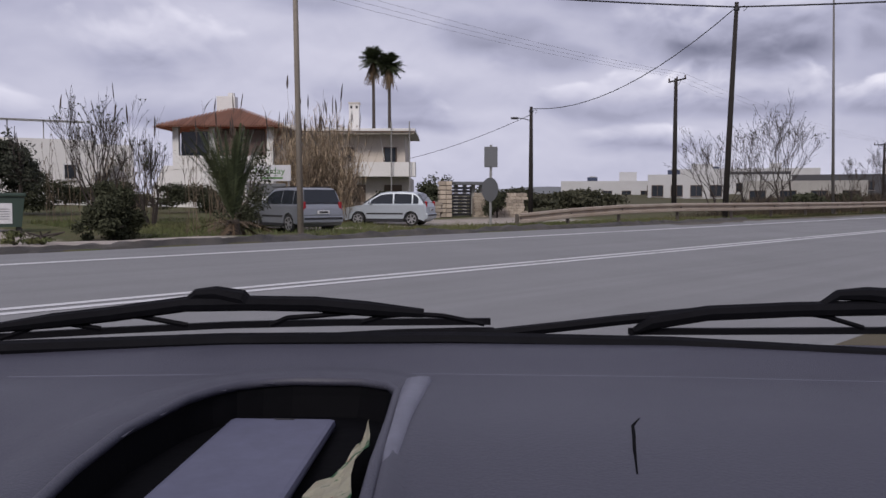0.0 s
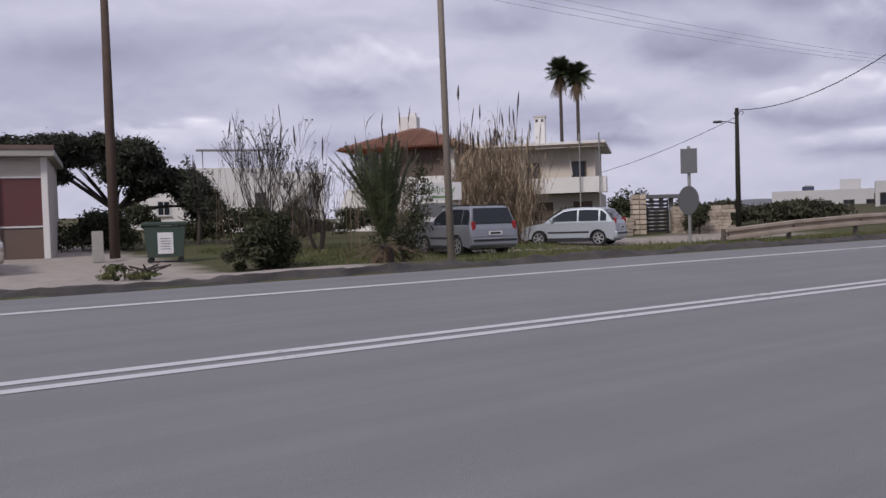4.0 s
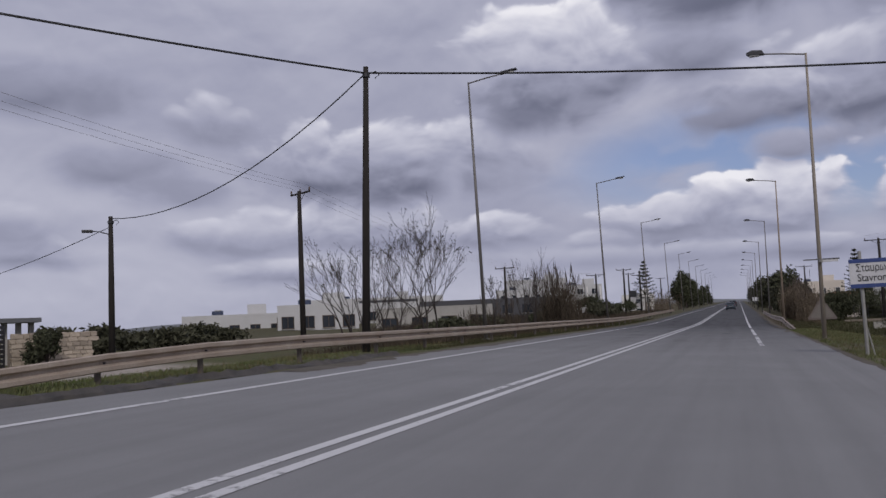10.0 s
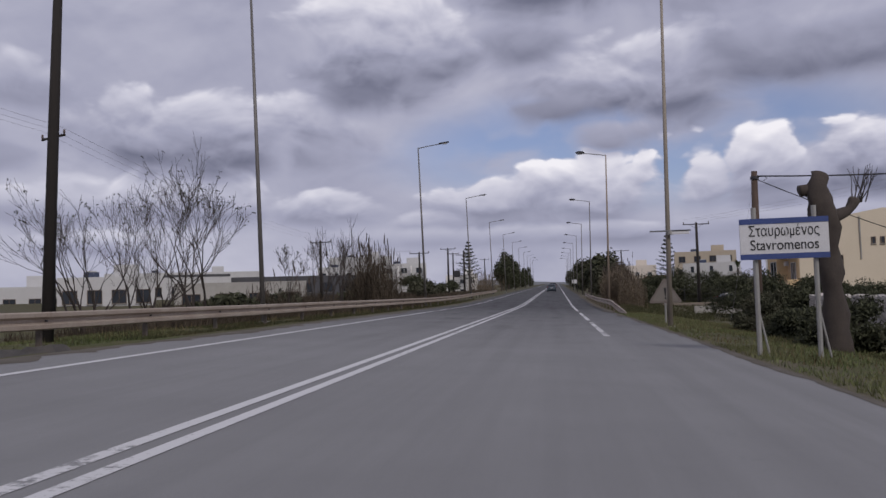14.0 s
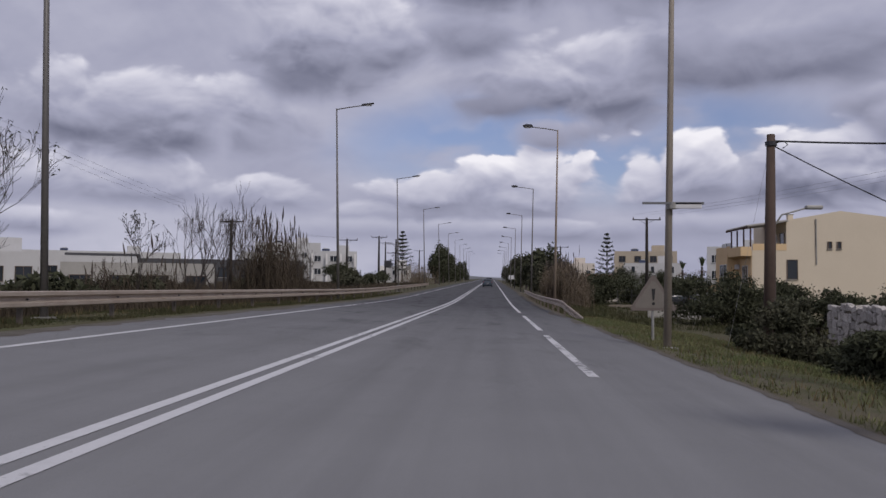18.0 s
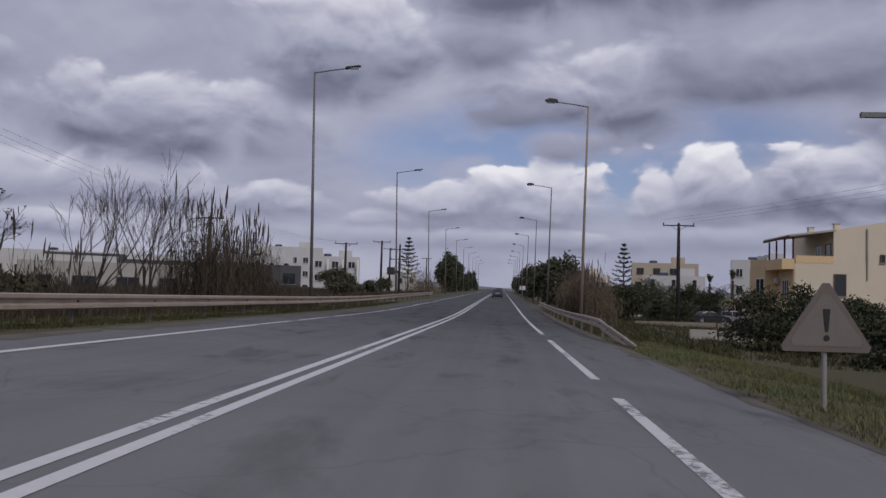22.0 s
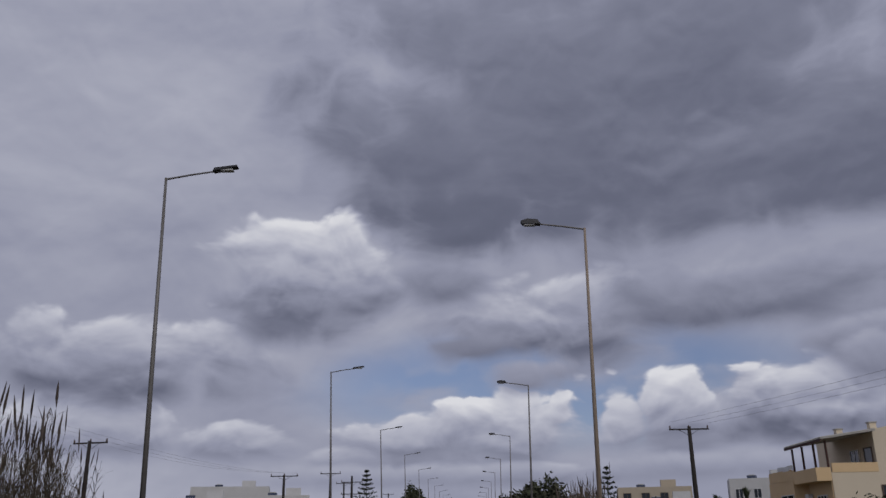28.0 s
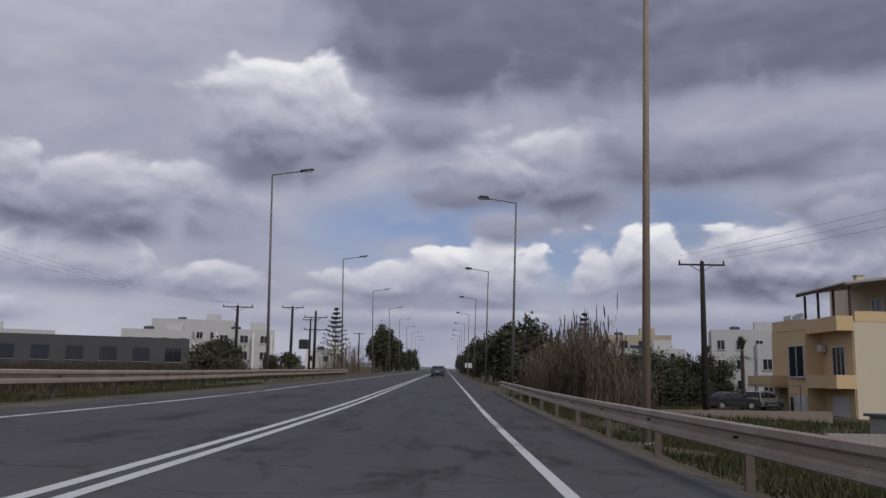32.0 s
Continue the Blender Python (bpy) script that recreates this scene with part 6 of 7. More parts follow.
def leafy(name, label, x, y, blobs, n, size, material, seed, trunk=(0.0, 0.0), category="tree", limbs_n=5):
    """A tree or bush: trunk, some limbs into the crown, and leaf clumps on ragged blobs (x, y, z, rx, ry, rz)."""
    rnd = random.Random(seed)
    nr = np.random.default_rng(seed)
    z = ground_z(x, y)
    t = thing(name, label, category, at=(x, y, z))
    bm = bmesh.new()
    th, tr = trunk
    base = Vector((0, 0, -0.1))
    fork = Vector((rnd.uniform(-0.1, 0.1), rnd.uniform(-0.1, 0.1), max(0.15, th)))
    add_tube(bm, [base, base.lerp(fork, 0.5) + Vector((0.05, 0, 0)), fork], [max(0.04, tr) * 1.25, max(0.04, tr), max(0.03, tr * 0.85)], 8)
    for b in blobs:
        for k in range(limbs_n):
            e = Vector(b[0:3]) + Vector((rnd.uniform(-0.7, 0.7) * b[3], rnd.uniform(-0.7, 0.7) * b[4], rnd.uniform(-0.5, 0.6) * b[5]))
            m = fork.lerp(e, 0.5) + Vector((rnd.gauss(0, 0.15), rnd.gauss(0, 0.15), 0.1))
            add_tube(bm, [fork, m, e], [max(0.025, tr * 0.5), max(0.015, tr * 0.3), 0.01], 5, False)
    part("trunk", bm, M["bark"], t)
    # break the big blobs into many small lumps so that the outline is uneven
    lumps = []
    for b in blobs:
        for k in range(9):
            d = Vector((rnd.gauss(0, 1), rnd.gauss(0, 1), rnd.gauss(0, 0.8))).normalized()
            q = rnd.uniform(0.5, 0.95)
            f = rnd.uniform(0.28, 0.5)
            lumps.append((b[0] + d.x * b[3] * q, b[1] + d.y * b[4] * q, b[2] + d.z * b[5] * q, b[3] * f, b[4] * f, b[5] * f))
    pts = crown_points(nr, n, lumps)
    pts = pts[pts[:, 2] > 0.02]
    vs, fs = quads(pts, size, nr)
    raw("crown", vs, fs, M[material], t)
    return t


def reeds(label, spots, n, h, seed, plume=0.35, leafy_=1.0, blade="reed", stem="reed_stem"):
    """Giant reeds: stems, long drooping leaves and plumes; spots are (x, y, radius)."""
    nr = np.random.default_rng(seed)
    t = thing("reed_bed", label, "reeds", kind="stuff", at=(0, 0, 0))
    sv, sf, lv, lf, pv, pf = [], [], [], [], [], []
    for k in range(n):
        cx, cy, cr_ = spots[int(nr.integers(len(spots)))]
        a, q = nr.random() * 6.283, nr.random() ** 0.6
        x, y = cx + cr_ * q * math.cos(a), cy + cr_ * q * math.sin(a)
        z = ground_z(x, y)
        hh = h * nr.uniform(0.5, 1.0) * (1.05 - 0.35 * q)
        dx, dy = nr.normal(0, 0.10), nr.normal(0, 0.10)
        bx, by = nr.normal(0, 0.06), nr.normal(0, 0.06)

        def at_(f):
            return np.array([x + dx * hh * f + bx * hh * f * f, y + dy * hh * f + by * hh * f * f, z + hh * f])
        r = 0.012
        o = len(sv)
        for f in (0, 0.5, 1.0):
            c = at_(f)
            rr = r * (1.1 - 0.75 * f)
            for i in range(3):
                sv.append((c[0] + rr * math.cos(2.09 * i), c[1] + rr * math.sin(2.09 * i), c[2]))
        for s_ in (0, 3):
            for i in range(3):
                sf.append((o + s_ + i, o + s_ + (i + 1) % 3, o + s_ + 3 + (i + 1) % 3, o + s_ + 3 + i))
        for i in range(int(nr.integers(5, 10) * leafy_)):
            f = nr.uniform(0.12, 0.95)
            c = at_(f)
            a2 = nr.random() * 6.283
            L = nr.uniform(0.3, 0.75)
            d = np.array([math.cos(a2), math.sin(a2), 0.0])
            w = np.array([-d[1], d[0], 0]) * 0.013
            m1, e1 = c + d * L * 0.32 + (0, 0, 0.26), c + d * L * 0.75 + (0, 0, nr.uniform(-0.2, 0.5))
            o = len(lv)
            lv += [tuple(c - w * 0.4), tuple(c + w * 0.4), tuple(m1 + w), tuple(m1 - w), tuple(e1)]
            lf += [(o, o + 1, o + 2, o + 3), (o + 3, o + 2, o + 4)]
        if hh > h * 0.62 and nr.random() < plume:
            c = at_(1.0)
            tip = c + np.array([nr.normal(0, 0.08), nr.normal(0, 0.08), nr.uniform(0.55, 0.95)])
            rr = nr.uniform(0.02, 0.042)
            o = len(pv)
            for f, q2 in ((0, 0.3), (0.35, 1.0), (0.75, 0.7), (1, 0.1)):
                cc = c + (tip - c) * f
                for i in range(5):
                    jit = nr.uniform(0.7, 1.3)
                    pv.append((cc[0] + rr * q2 * jit * math.cos(1.2566 * i), cc[1] + rr * q2 * jit * math.sin(1.2566 * i), cc[2]))
            for s_ in (0, 5, 10):
                for i in range(5):
                    pf.append((o + s_ + i, o + s_ + (i + 1) % 5, o + s_ + 5 + (i + 1) % 5, o + s_ + 5 + i))
    raw("stems", sv, sf, M[stem], t)
    raw("leaves", lv, lf, M[blade], t)
    if pv:
        raw("plumes", pv, pf, M["plume"], t, "dark feathery seed plumes")
    return t


def frond(vs, fs, base, yaw, rise_, length, droop, nr, leaflets=22, width=0.35, thick=0.02):
    """One frond: a bent rib with narrow leaflets swept forwards on both sides."""
    d = np.array([math.cos(yaw), math.sin(yaw), 0.0])
    side = np.array([-d[1], d[0], 0.0])
    up = np.array([0, 0, 1.0])

    def rib(f):
        return base + d * length * (f * math.cos(rise_) + 0.35 * droop * f * f) + up * length * (math.sin(rise_) * f - droop * f * f)
    for k in range(leaflets):
        f = 0.1 + 0.9 * k / leaflets
        c, t_ = rib(f), rib(f + 0.03) - rib(f)
        t_ = t_ / np.linalg.norm(t_)
        for s_ in (-1, 1):
            L = width * math.sin(math.pi * min(0.97, f * 0.75 + 0.2)) * nr.uniform(0.6, 1.3)
            tip = c + side * s_ * L * nr.uniform(0.45, 0.95) + t_ * L * nr.uniform(0.5, 0.95) + up * nr.uniform(-0.35, 0.2) * L
            w = t_ * thick
            o = len(vs)
            vs += [tuple(c - w), tuple(c + w), tuple(tip)]
            fs.append((o, o + 1, o + 2))
    o = len(vs)
    for f in (0.0, 0.5, 1.0):
        vs += [tuple(rib(f) - side * 0.02), tuple(rib(f) + side * 0.02)]
    fs += [(o, o + 1, o + 3), (o, o + 3, o + 2), (o + 2, o + 3, o + 5), (o + 2, o + 5, o + 4)]


def fan_palm(x, y, h, label, seed):
    nr = np.random.default_rng(seed)
    z = ground_z(x, y)
    t = thing("palm_tree", label, "palm tree", "tall palms behind the house", at=(x, y, z))
    part("trunk", tube([(0, 0, -0.2), (0.1, 0, h * 0.4), (0.05, 0, h)], [0.24, 0.15, 0.12], 10), M["bark"], t, smooth=True)
    vs, fs = [], []
    for k in range(110):
        frond(vs, fs, np.array([0.05, 0, h]), nr.random() * 6.283, nr.uniform(-0.6, 1.45), nr.uniform(1.0, 1.5), 0.22, nr, 14, 0.60, 0.06)
    raw("crown", vs, fs, M["leaf_palm"], t)
    vs, fs = [], []
    for k in range(60):
        frond(vs, fs, np.array([0.05, 0, h - 0.1]), nr.random() * 6.283, nr.uniform(-1.5, -1.05), nr.uniform(1.0, 2.2), 0.05, nr, 12, 0.26, 0.05)
    raw("dead_skirt", vs, fs, M["frond_dry"], t, "dry hanging fronds")
    return t


def date_palm(x, y, h, label, seed, n=46, L=2.0):
    nr = np.random.default_rng(seed)
    t = thing("palm_tree", label, "palm tree", at=(x, y, ground_z(x, y)))
    part("trunk", tube([(0, 0, -0.2), (0, 0, h * 0.5), (0, 0, h)], [0.24, 0.2, 0.16], 10), M["bark"], t)
    vs, fs = [], []
    for k in range(n):
        outer = k % 6 == 0
        frond(vs, fs, np.array([0, 0, h]), nr.random() * 6.283, nr.uniform(1.1, 1.35) if outer else nr.uniform(1.25, 1.54), L * (nr.uniform(0.85, 1.1) if outer else nr.uniform(0.5, 1.0)), 0.24 if outer else 0.10, nr, 40, 0.30, 0.022)
    raw("crown", vs, fs, M["leaf_palm"], t)
    vs, fs = [], []
    for k in range(24):
        frond(vs, fs, np.array([0, 0, h * 0.9]), nr.random() * 6.283, nr.uniform(-0.35, 0.3), 1.2, 0.3, nr, 16, 0.25)
    raw("dead_fronds", vs, fs, M["frond_dry"], t, "dry brown fronds at the foot")
    return t


def araucaria(x, y, h, label, seed):
    nr = np.random.default_rng(seed)
    t = thing("conifer", label, "tree", at=(x, y, ground_z(x, y)))
    part("trunk", tube([(0, 0, -0.2), (0, 0, h)], [0.22, 0.04], 8), M["bark"], t)
    pts = []
    for k in range(11):
        z = h * (0.25 + 0.72 * k / 10)
        r = (h - z) * 0.36 + 0.25
        for a in np.arange(6) * 1.047 + k * 0.5:
            for f in np.linspace(0.15, 1, 16):
                pts.append((r * f * math.cos(a), r * f * math.sin(a), z + 0.25 * r * f * f))
    pts = np.repeat(np.array(pts), 2, 0) + nr.normal(0, 0.10, (len(pts) * 2, 3))
    vs, fs = quads(pts, 0.14, nr)
    raw("crown", vs, fs, M["leaf_pine"], t)
    return t


def blades(label, boxes, n, h, material, seed, wid=0.012, name="grass"):
    """Grass: single bent blades scattered over stretches (x0, x1, y0, y1), thicker in patches."""
    nr = np.random.default_rng(seed)
    vs = []
    area = np.array([(b[1] - b[0]) * (b[3] - b[2]) for b in boxes])
    for b, m in zip(boxes, (n * area / area.sum()).astype(int)):
        gx, gy = np.linspace(b[0], b[1], max(3, int((b[1] - b[0]) / 0.4))), np.linspace(b[2], b[3], max(3, int((b[3] - b[2]) / 1.5)))
        gz = np.array([[ground_z(float(px), float(py)) for py in gy] for px in gx])
        gk = np.array([[noise.noise(Vector((px * 0.5, py * 0.5, seed))) for py in gy] for px in gx])
        x, y = nr.uniform(b[0], b[1], m), nr.uniform(b[2], b[3], m)
        fx, fy = (x - b[0]) / (b[1] - b[0]) * (len(gx) - 1), (y - b[2]) / (b[3] - b[2]) * (len(gy) - 1)
        ix, iy = np.minimum(fx.astype(int), len(gx) - 2), np.minimum(fy.astype(int), len(gy) - 2)
        fx, fy = fx - ix, fy - iy

        def look_up(g):
            return (g[ix, iy] * (1 - fx) + g[ix + 1, iy] * fx) * (1 - fy) + (g[ix, iy + 1] * (1 - fx) + g[ix + 1, iy + 1] * fx) * fy
        z, k1 = look_up(gz) - 0.03, look_up(gk)
        hh = h * nr.uniform(0.35, 1.0, m) * (1 + 0.9 * np.maximum(0, k1))
        a, w = nr.random(m) * 6.283, wid * nr.uniform(0.6, 1.6, m)
        lx, ly = nr.normal(0, 0.35, m) * hh, nr.normal(0, 0.35, m) * hh
        tri_ = np.stack([np.stack([x - w * np.cos(a), y - w * np.sin(a), z], 1), np.stack([x + w * np.cos(a), y + w * np.sin(a), z], 1), np.stack([x + lx, y + ly, z + hh], 1)], 1)
        vs.append(tri_[(k1 > -0.12) | (nr.random(m) > 0.8)])
    vs = np.concatenate(vs).reshape(-1, 3)
    return tagged(raw(name, vs, np.arange(len(vs)).reshape(-1, 3), M[material]), label, "grass", kind="stuff")


blades("green and straw-coloured grass on the near verge", [(6.05, 7.6, 22, 70), (7.6, 12.5, 24, 72)], 90000, 0.13, "grass", 3)
blades("dry yellowed grass on the near verge", [(6.4, 13, 24, 72)], 7000, 0.17, "straw", 4)
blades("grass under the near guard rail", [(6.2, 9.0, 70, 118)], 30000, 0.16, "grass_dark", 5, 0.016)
blades("green weeds on the far verge", [(-7.8, -6.1, 13, 40), (-11, -7.6, 14, 42)], 34000, 0.13, "grass", 6)
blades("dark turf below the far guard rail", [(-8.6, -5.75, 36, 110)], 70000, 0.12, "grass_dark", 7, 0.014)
blades("dry stalks along the far verge", [(-12, -6.6, 16, 105)], 4500, 0.22, "straw", 8)
blades("green turf round the parked cars", [(-26, -9.5, 13.5, 26)], 34000, 0.2, "grass", 9, 0.016)
blades("brown dead undergrowth behind the guard rail", [(-15, -8.2, 44, 90)], 30000, 0.7, "reed_dark", 10, 0.016)
blades("brown scrub and tall weeds before the grey hall", [(-34, -9, 92, 172)], 60000, 0.95, "reed_dark", 11, 0.03)
for k, (x, y, r) in enumerate(((-7.9, 6.5, 0.22), (-7.7, 6.9, 0.16))):
    leafy("weed_clump", "low green weed clump at the edge of the yard", x, y, [(0, 0, r * 0.5, r, r * 1.5, r * 0.55)], 700, 0.02, "grass", 400 + k, (0.06, 0.01), "weeds", 4)
blades("long grass in the field beside the near rail", [(9, 30, 74, 132)], 24000, 0.35, "grass_dark", 13, 0.03)

# by the villa
leafy("pine_tree", "wide dark umbrella pine behind the yard", -34, 12.4, [(0, -3.0, 4.3, 1.4, 1.5, 0.8), (0, -1.5, 4.3, 1.6, 1.8, 0.9), (0.3, 0.2, 4.0, 1.6, 1.8, 1.0), (0, 1.8, 3.4, 1.5, 1.6, 1.0), (0, 3.1, 2.6, 1.4, 1.4, 1.0), (0, 3.9, 1.8, 1.1, 1.1, 0.8), (0, -2.4, 3.5, 1.1, 1.1, 0.6), (0.4, 1.0, 2.9, 1.2, 1.4, 0.6)], 64000, 0.06, "leaf_pine", 21, (1.6, 0.2), "tree", 2)
leafy("bush", "dense dark evergreen bush behind the post", -30.5, 10.3, [(0, 0, 0.9, 1.2, 1.5, 1.0), (0.3, 1.8, 0.9, 1.2, 1.3, 0.9)], 14000, 0.05, "leaf_dark", 22, (0.3, 0.06), "bush")
leafy("conifer", "small dark open conifer", -31.1, 15.2, [(0, 0, 2.6, 0.75, 0.75, 1.3), (0.3, 0.5, 1.6, 0.8, 0.9, 0.6), (0, -0.3, 3.7, 0.35, 0.35, 0.6)], 1300, 0.05, "leaf_pine", 23, (1.6, 0.09), "tree", 7)
leafy("hedge", "long low dark green hedge", -33, 20.5, [(0, -3.5, 0.8, 0.8, 2.2, 0.8), (0, 0, 0.8, 0.8, 2.2, 0.8), (0, 3.2, 0.8, 0.8, 2.2, 0.8), (0.4, 6, 0.8, 0.8, 1.6, 0.8)], 22000, 0.05, "leaf_dark", 24, (0.2, 0.04), "hedge")
leafy("bush", "big dark rounded bush on the turf", -16.3, 12.4, [(0, 0, 0.7, 0.8, 0.95, 0.7), (-0.2, 0.4, 1.35, 0.5, 0.6, 0.55), (0.2, -0.7, 0.5, 0.6, 0.6, 0.5)], 18000, 0.04, "leaf_dark", 25, (0.3, 0.06), "bush")
leafy("bush", "dark open shrub beside the palm", -14.2, 15.6, [(0, 0, 1.5, 0.6, 0.7, 1.0), (0, 0.5, 2.2, 0.5, 0.5, 0.7), (0, -0.2, 0.6, 0.7, 0.7, 0.6)], 2600, 0.035, "leaf_dark", 26, (0.7, 0.06), "bush")
date_palm(-11.5, 13.5, 0.55, "bushy green date palm with dry fronds at its foot", 27, 64, 3.0)
reeds("tall dry reeds behind the dark bush", [(-24, 16.2, 1.5), (-24.6, 17.8, 1.3), (-24.8, 14.8, 1.0)], 45, 5.2, 28, 0.2, 0.8)
bare_tree(-24.0, 15.6, 4.6, 281, "slender bare shrub with many upright twigs", 9, 4, 0.26, 0.22)
bare_tree(-22.6, 17.0, 3.4, 282, "slender bare shrub with many upright twigs", 6, 4, 0.3, 0.25)
reeds("dense stand of tan dry reeds in front of the villa", [(-21.4, 23.6, 1.2), (-22.2, 25.2, 1.2), (-21.0, 24.5, 1.1), (-20.6, 22.5, 0.8), (-22.6, 26.6, 1.0)], 520, 5.6, 29, 0.22, 1.9, "reed_pale")
reeds("thin dry reeds beside the palm", [(-17.5, 16.6, 1.2), (-18.5, 18.0, 0.9), (-20.5, 19.8, 0.8)], 60, 4.6, 30, 0.3, 0.9)
reeds("sparse dry reeds by the low houses", [(-37, 20.5, 2.2), (-37.5, 24, 1.6)], 60, 4.4, 31, 0.1, 0.8)
bare_tree(-23.0, 21.2, 3.2, 32, "low tangle of pale bare branches", 4, 3, 0.8, 0.6, False)
fan_palm(-46.0, 49.9, 12.3, "tall slim fan palm with a dry skirt", 33)
fan_palm(-45.1, 50.9, 11.9, "tall slim fan palm with a dry skirt", 34)
leafy("bush", "dark shrub against the gate wall", -21.3, 36.6, [(0, 0, 0.8, 0.55, 0.7, 0.7), (0, 0.2, 1.3, 0.4, 0.5, 0.4)], 2600, 0.06, "leaf_dark", 35, (0.3, 0.05), "bush")
for k, (x, y, r) in enumerate(((-24.5, 28.5, 0.8), (-24.8, 31.0, 0.7), (-25.2, 26.0, 0.8), (-30.5, 41.2, 1.3), (-27.5, 38.0, 0.9))):
    leafy("bush", "dark garden shrub behind the stone wall", x, y, [(0, 0, r, r, r, r * 0.9)], 1800, 0.07, "leaf_dark", 36 + k, (0.3, 0.05), "bush", 3)
for k, (x, y, w) in enumerate(((-30, 48, 3.0), (-34, 54, 3.2), (-27, 52, 2.2), (-32, 62, 3.0), (-39, 70, 3.5))):
    leafy("bush", "low dark scrub in the field behind the wall", x, y, [(0, 0, 0.7, w, 1.4, 0.8)], 2600, 0.10, "leaf_olive", 45 + k, (0.3, 0.05), "bush", 3)

# behind the far guard rail
bare_tree(-12.9, 46.1, 5.2, 51, "bare multi-stemmed tree with a few dark leaves", 5, 4, 0.55, 0.45)
bare_tree(-12.3, 49.0, 5.4, 52, "bare slender tree with a few dark leaves", 3, 4, 0.5, 0.35)
bare_tree(-11.3, 51.2, 6.4, 53, "bare dark multi-stemmed tree", 4, 5, 0.5, 0.3)
bare_tree(-11.0, 60.5, 3.8, 54, "small bare tree with a knobbly crown", 1, 5, 0.7, 0.2)
bare_tree(-10.6, 70.5, 5.2, 55, "bare grey shrub among the reeds", 5, 4, 0.35, 0.3, False)
bare_tree(-10.6, 66.2, 4.6, 56, "bare grey shrub beside the reeds", 4, 4, 0.35, 0.35, False)
reeds("sparse dark dry stalks behind the guard rail", [(-11.0, 62.5, 0.9), (-11.0, 64.5, 0.9), (-11.2, 66.5, 0.9)], 55, 2.6, 580, 0.5, 0.3, "reed_dark", "reed_dark")
bare_tree(-15.5, 56.5, 4.2, 57, "bare shrub behind the guard rail", 4, 4, 0.5, 0.5, False)
reeds("tan reed bed with dark plumes by the guard rail", [(-9.3, 72, 1.5), (-9.6, 75, 1.8), (-9.8, 78.5, 1.8), (-10.4, 82, 1.7), (-11.5, 85, 1.5)], 560, 4.7, 58, 0.45, 1.5, "reed_dark", "reed_dark")
reeds("brown scrubby reeds further along the rail", [(-11, 88, 1.6), (-12, 66, 1.6), (-12, 61, 1.6)], 260, 2.0, 59, 0.1, 1.6, "reed_dark", "reed_dark")
for k, (x, y, w, h_) in enumerate(((-12.5, 57, 2.6, 1.0), (-13, 63, 2.8, 1.0), (-13, 88, 3, 1.3), (-14, 132, 3.0, 1.6), (-21, 160, 4.0, 2.4), (-16, 140, 3.2, 1.8), (-17, 172, 3.4, 2.0))):
    leafy("bush", "brown-green scrub behind the far rail", x, y, [(0, 0, h_ * 0.7, w * 0.6, w, h_ * 0.8)], 3800, 0.10, "leaf_olive" if k % 2 else "leaf_dark", 60 + k, (0.3, 0.05), "bush", 4)
reeds("orange-brown reeds by the power poles", [(-13, 195, 3), (-13, 205, 3), (-12, 215, 3)], 300, 5.5, 70, 0.2, 2.0)
araucaria(-21.4, 257, 14, "tall thin araucaria by the road", 71)
for k, (x, y, h_) in enumerate(((-12, 250, 9), (-12.5, 268, 11), (-12, 284, 11), (-12.5, 300, 10), (-12, 330, 9), (-13, 365, 9), (-13, 410, 9), (-13, 460, 10), (-13, 520, 10))):
    leafy("tree", "dark evergreen tree beside the road", x, y, [(0, 0, h_ * 0.55, 2.6, 3.0, h_ * 0.42), (0.4, 2, h_ * 0.4, 2.2, 2.6, h_ * 0.3)], 3600, 0.22, "leaf_dark", 72 + k, (h_ * 0.25, 0.2), "tree", 3)

# near side
st_ = thing("pollarded_tree", "thick pollarded dark trunk with cut stubs", "tree", at=(8.95, 39.7, ground_z(8.95, 39.7)))


def gnarled(pts, radii, seed, sides=18):
    """A lumpy limb: a finely stepped tube pushed in and out by noise."""
    fine, rad = [], []
    for a in range(len(pts) - 1):
        for f in (0, 0.25, 0.5, 0.75):
            fine.append(Vector(pts[a]).lerp(Vector(pts[a + 1]), f))
            rad.append(radii[a] + (radii[a + 1] - radii[a]) * f)
    bm = tube(fine + [Vector(pts[-1])], rad + [radii[-1]], sides)
    for v in bm.verts:
        q = v.co * 3.1 + Vector((seed, 0, 0))
        v.co += Vector((noise.noise(q), noise.noise(q + Vector((9, 0, 0))), 0.5 * noise.noise(q + Vector((0, 9, 0))))) * 0.11
    return bm


part("trunk", gnarled([(0.2, 0.3, -0.2), (0.12, 0.2, 1.2), (0.06, 0.1, 2.4), (-0.05, 0, 3.2), (-0.2, 0, 3.75), (-0.12, 0, 4.1)], [0.34, 0.24, 0.24, 0.30, 0.24, 0.19], 1), M["bark"], st_, smooth=True)
part("stub", gnarled([(0.0, 0, 3.0), (0.45, 0, 3.2), (0.65, 0.1, 3.45)], [0.17, 0.14, 0.11], 2, 12), M["bark"], st_, smooth=True)
part("stub", gnarled([(-0.15, 0, 3.6), (-0.45, 0, 3.72), (-0.58, 0, 3.70)], [0.15, 0.13, 0.13], 3, 12), M["bark"], st_, smooth=True)
bm = bmesh.new()
rr = random.Random(5)
tips_ = []
for k in range(9):
    limbs(bm, rr, Vector((0.7 + rr.uniform(-0.1, 0.2), 0.1, 3.4)), Vector((rr.uniform(0.1, 0.7), rr.uniform(-0.4, 0.4), 1)).normalized(), 0.5, 0.018, 1, tips_, 0.4)
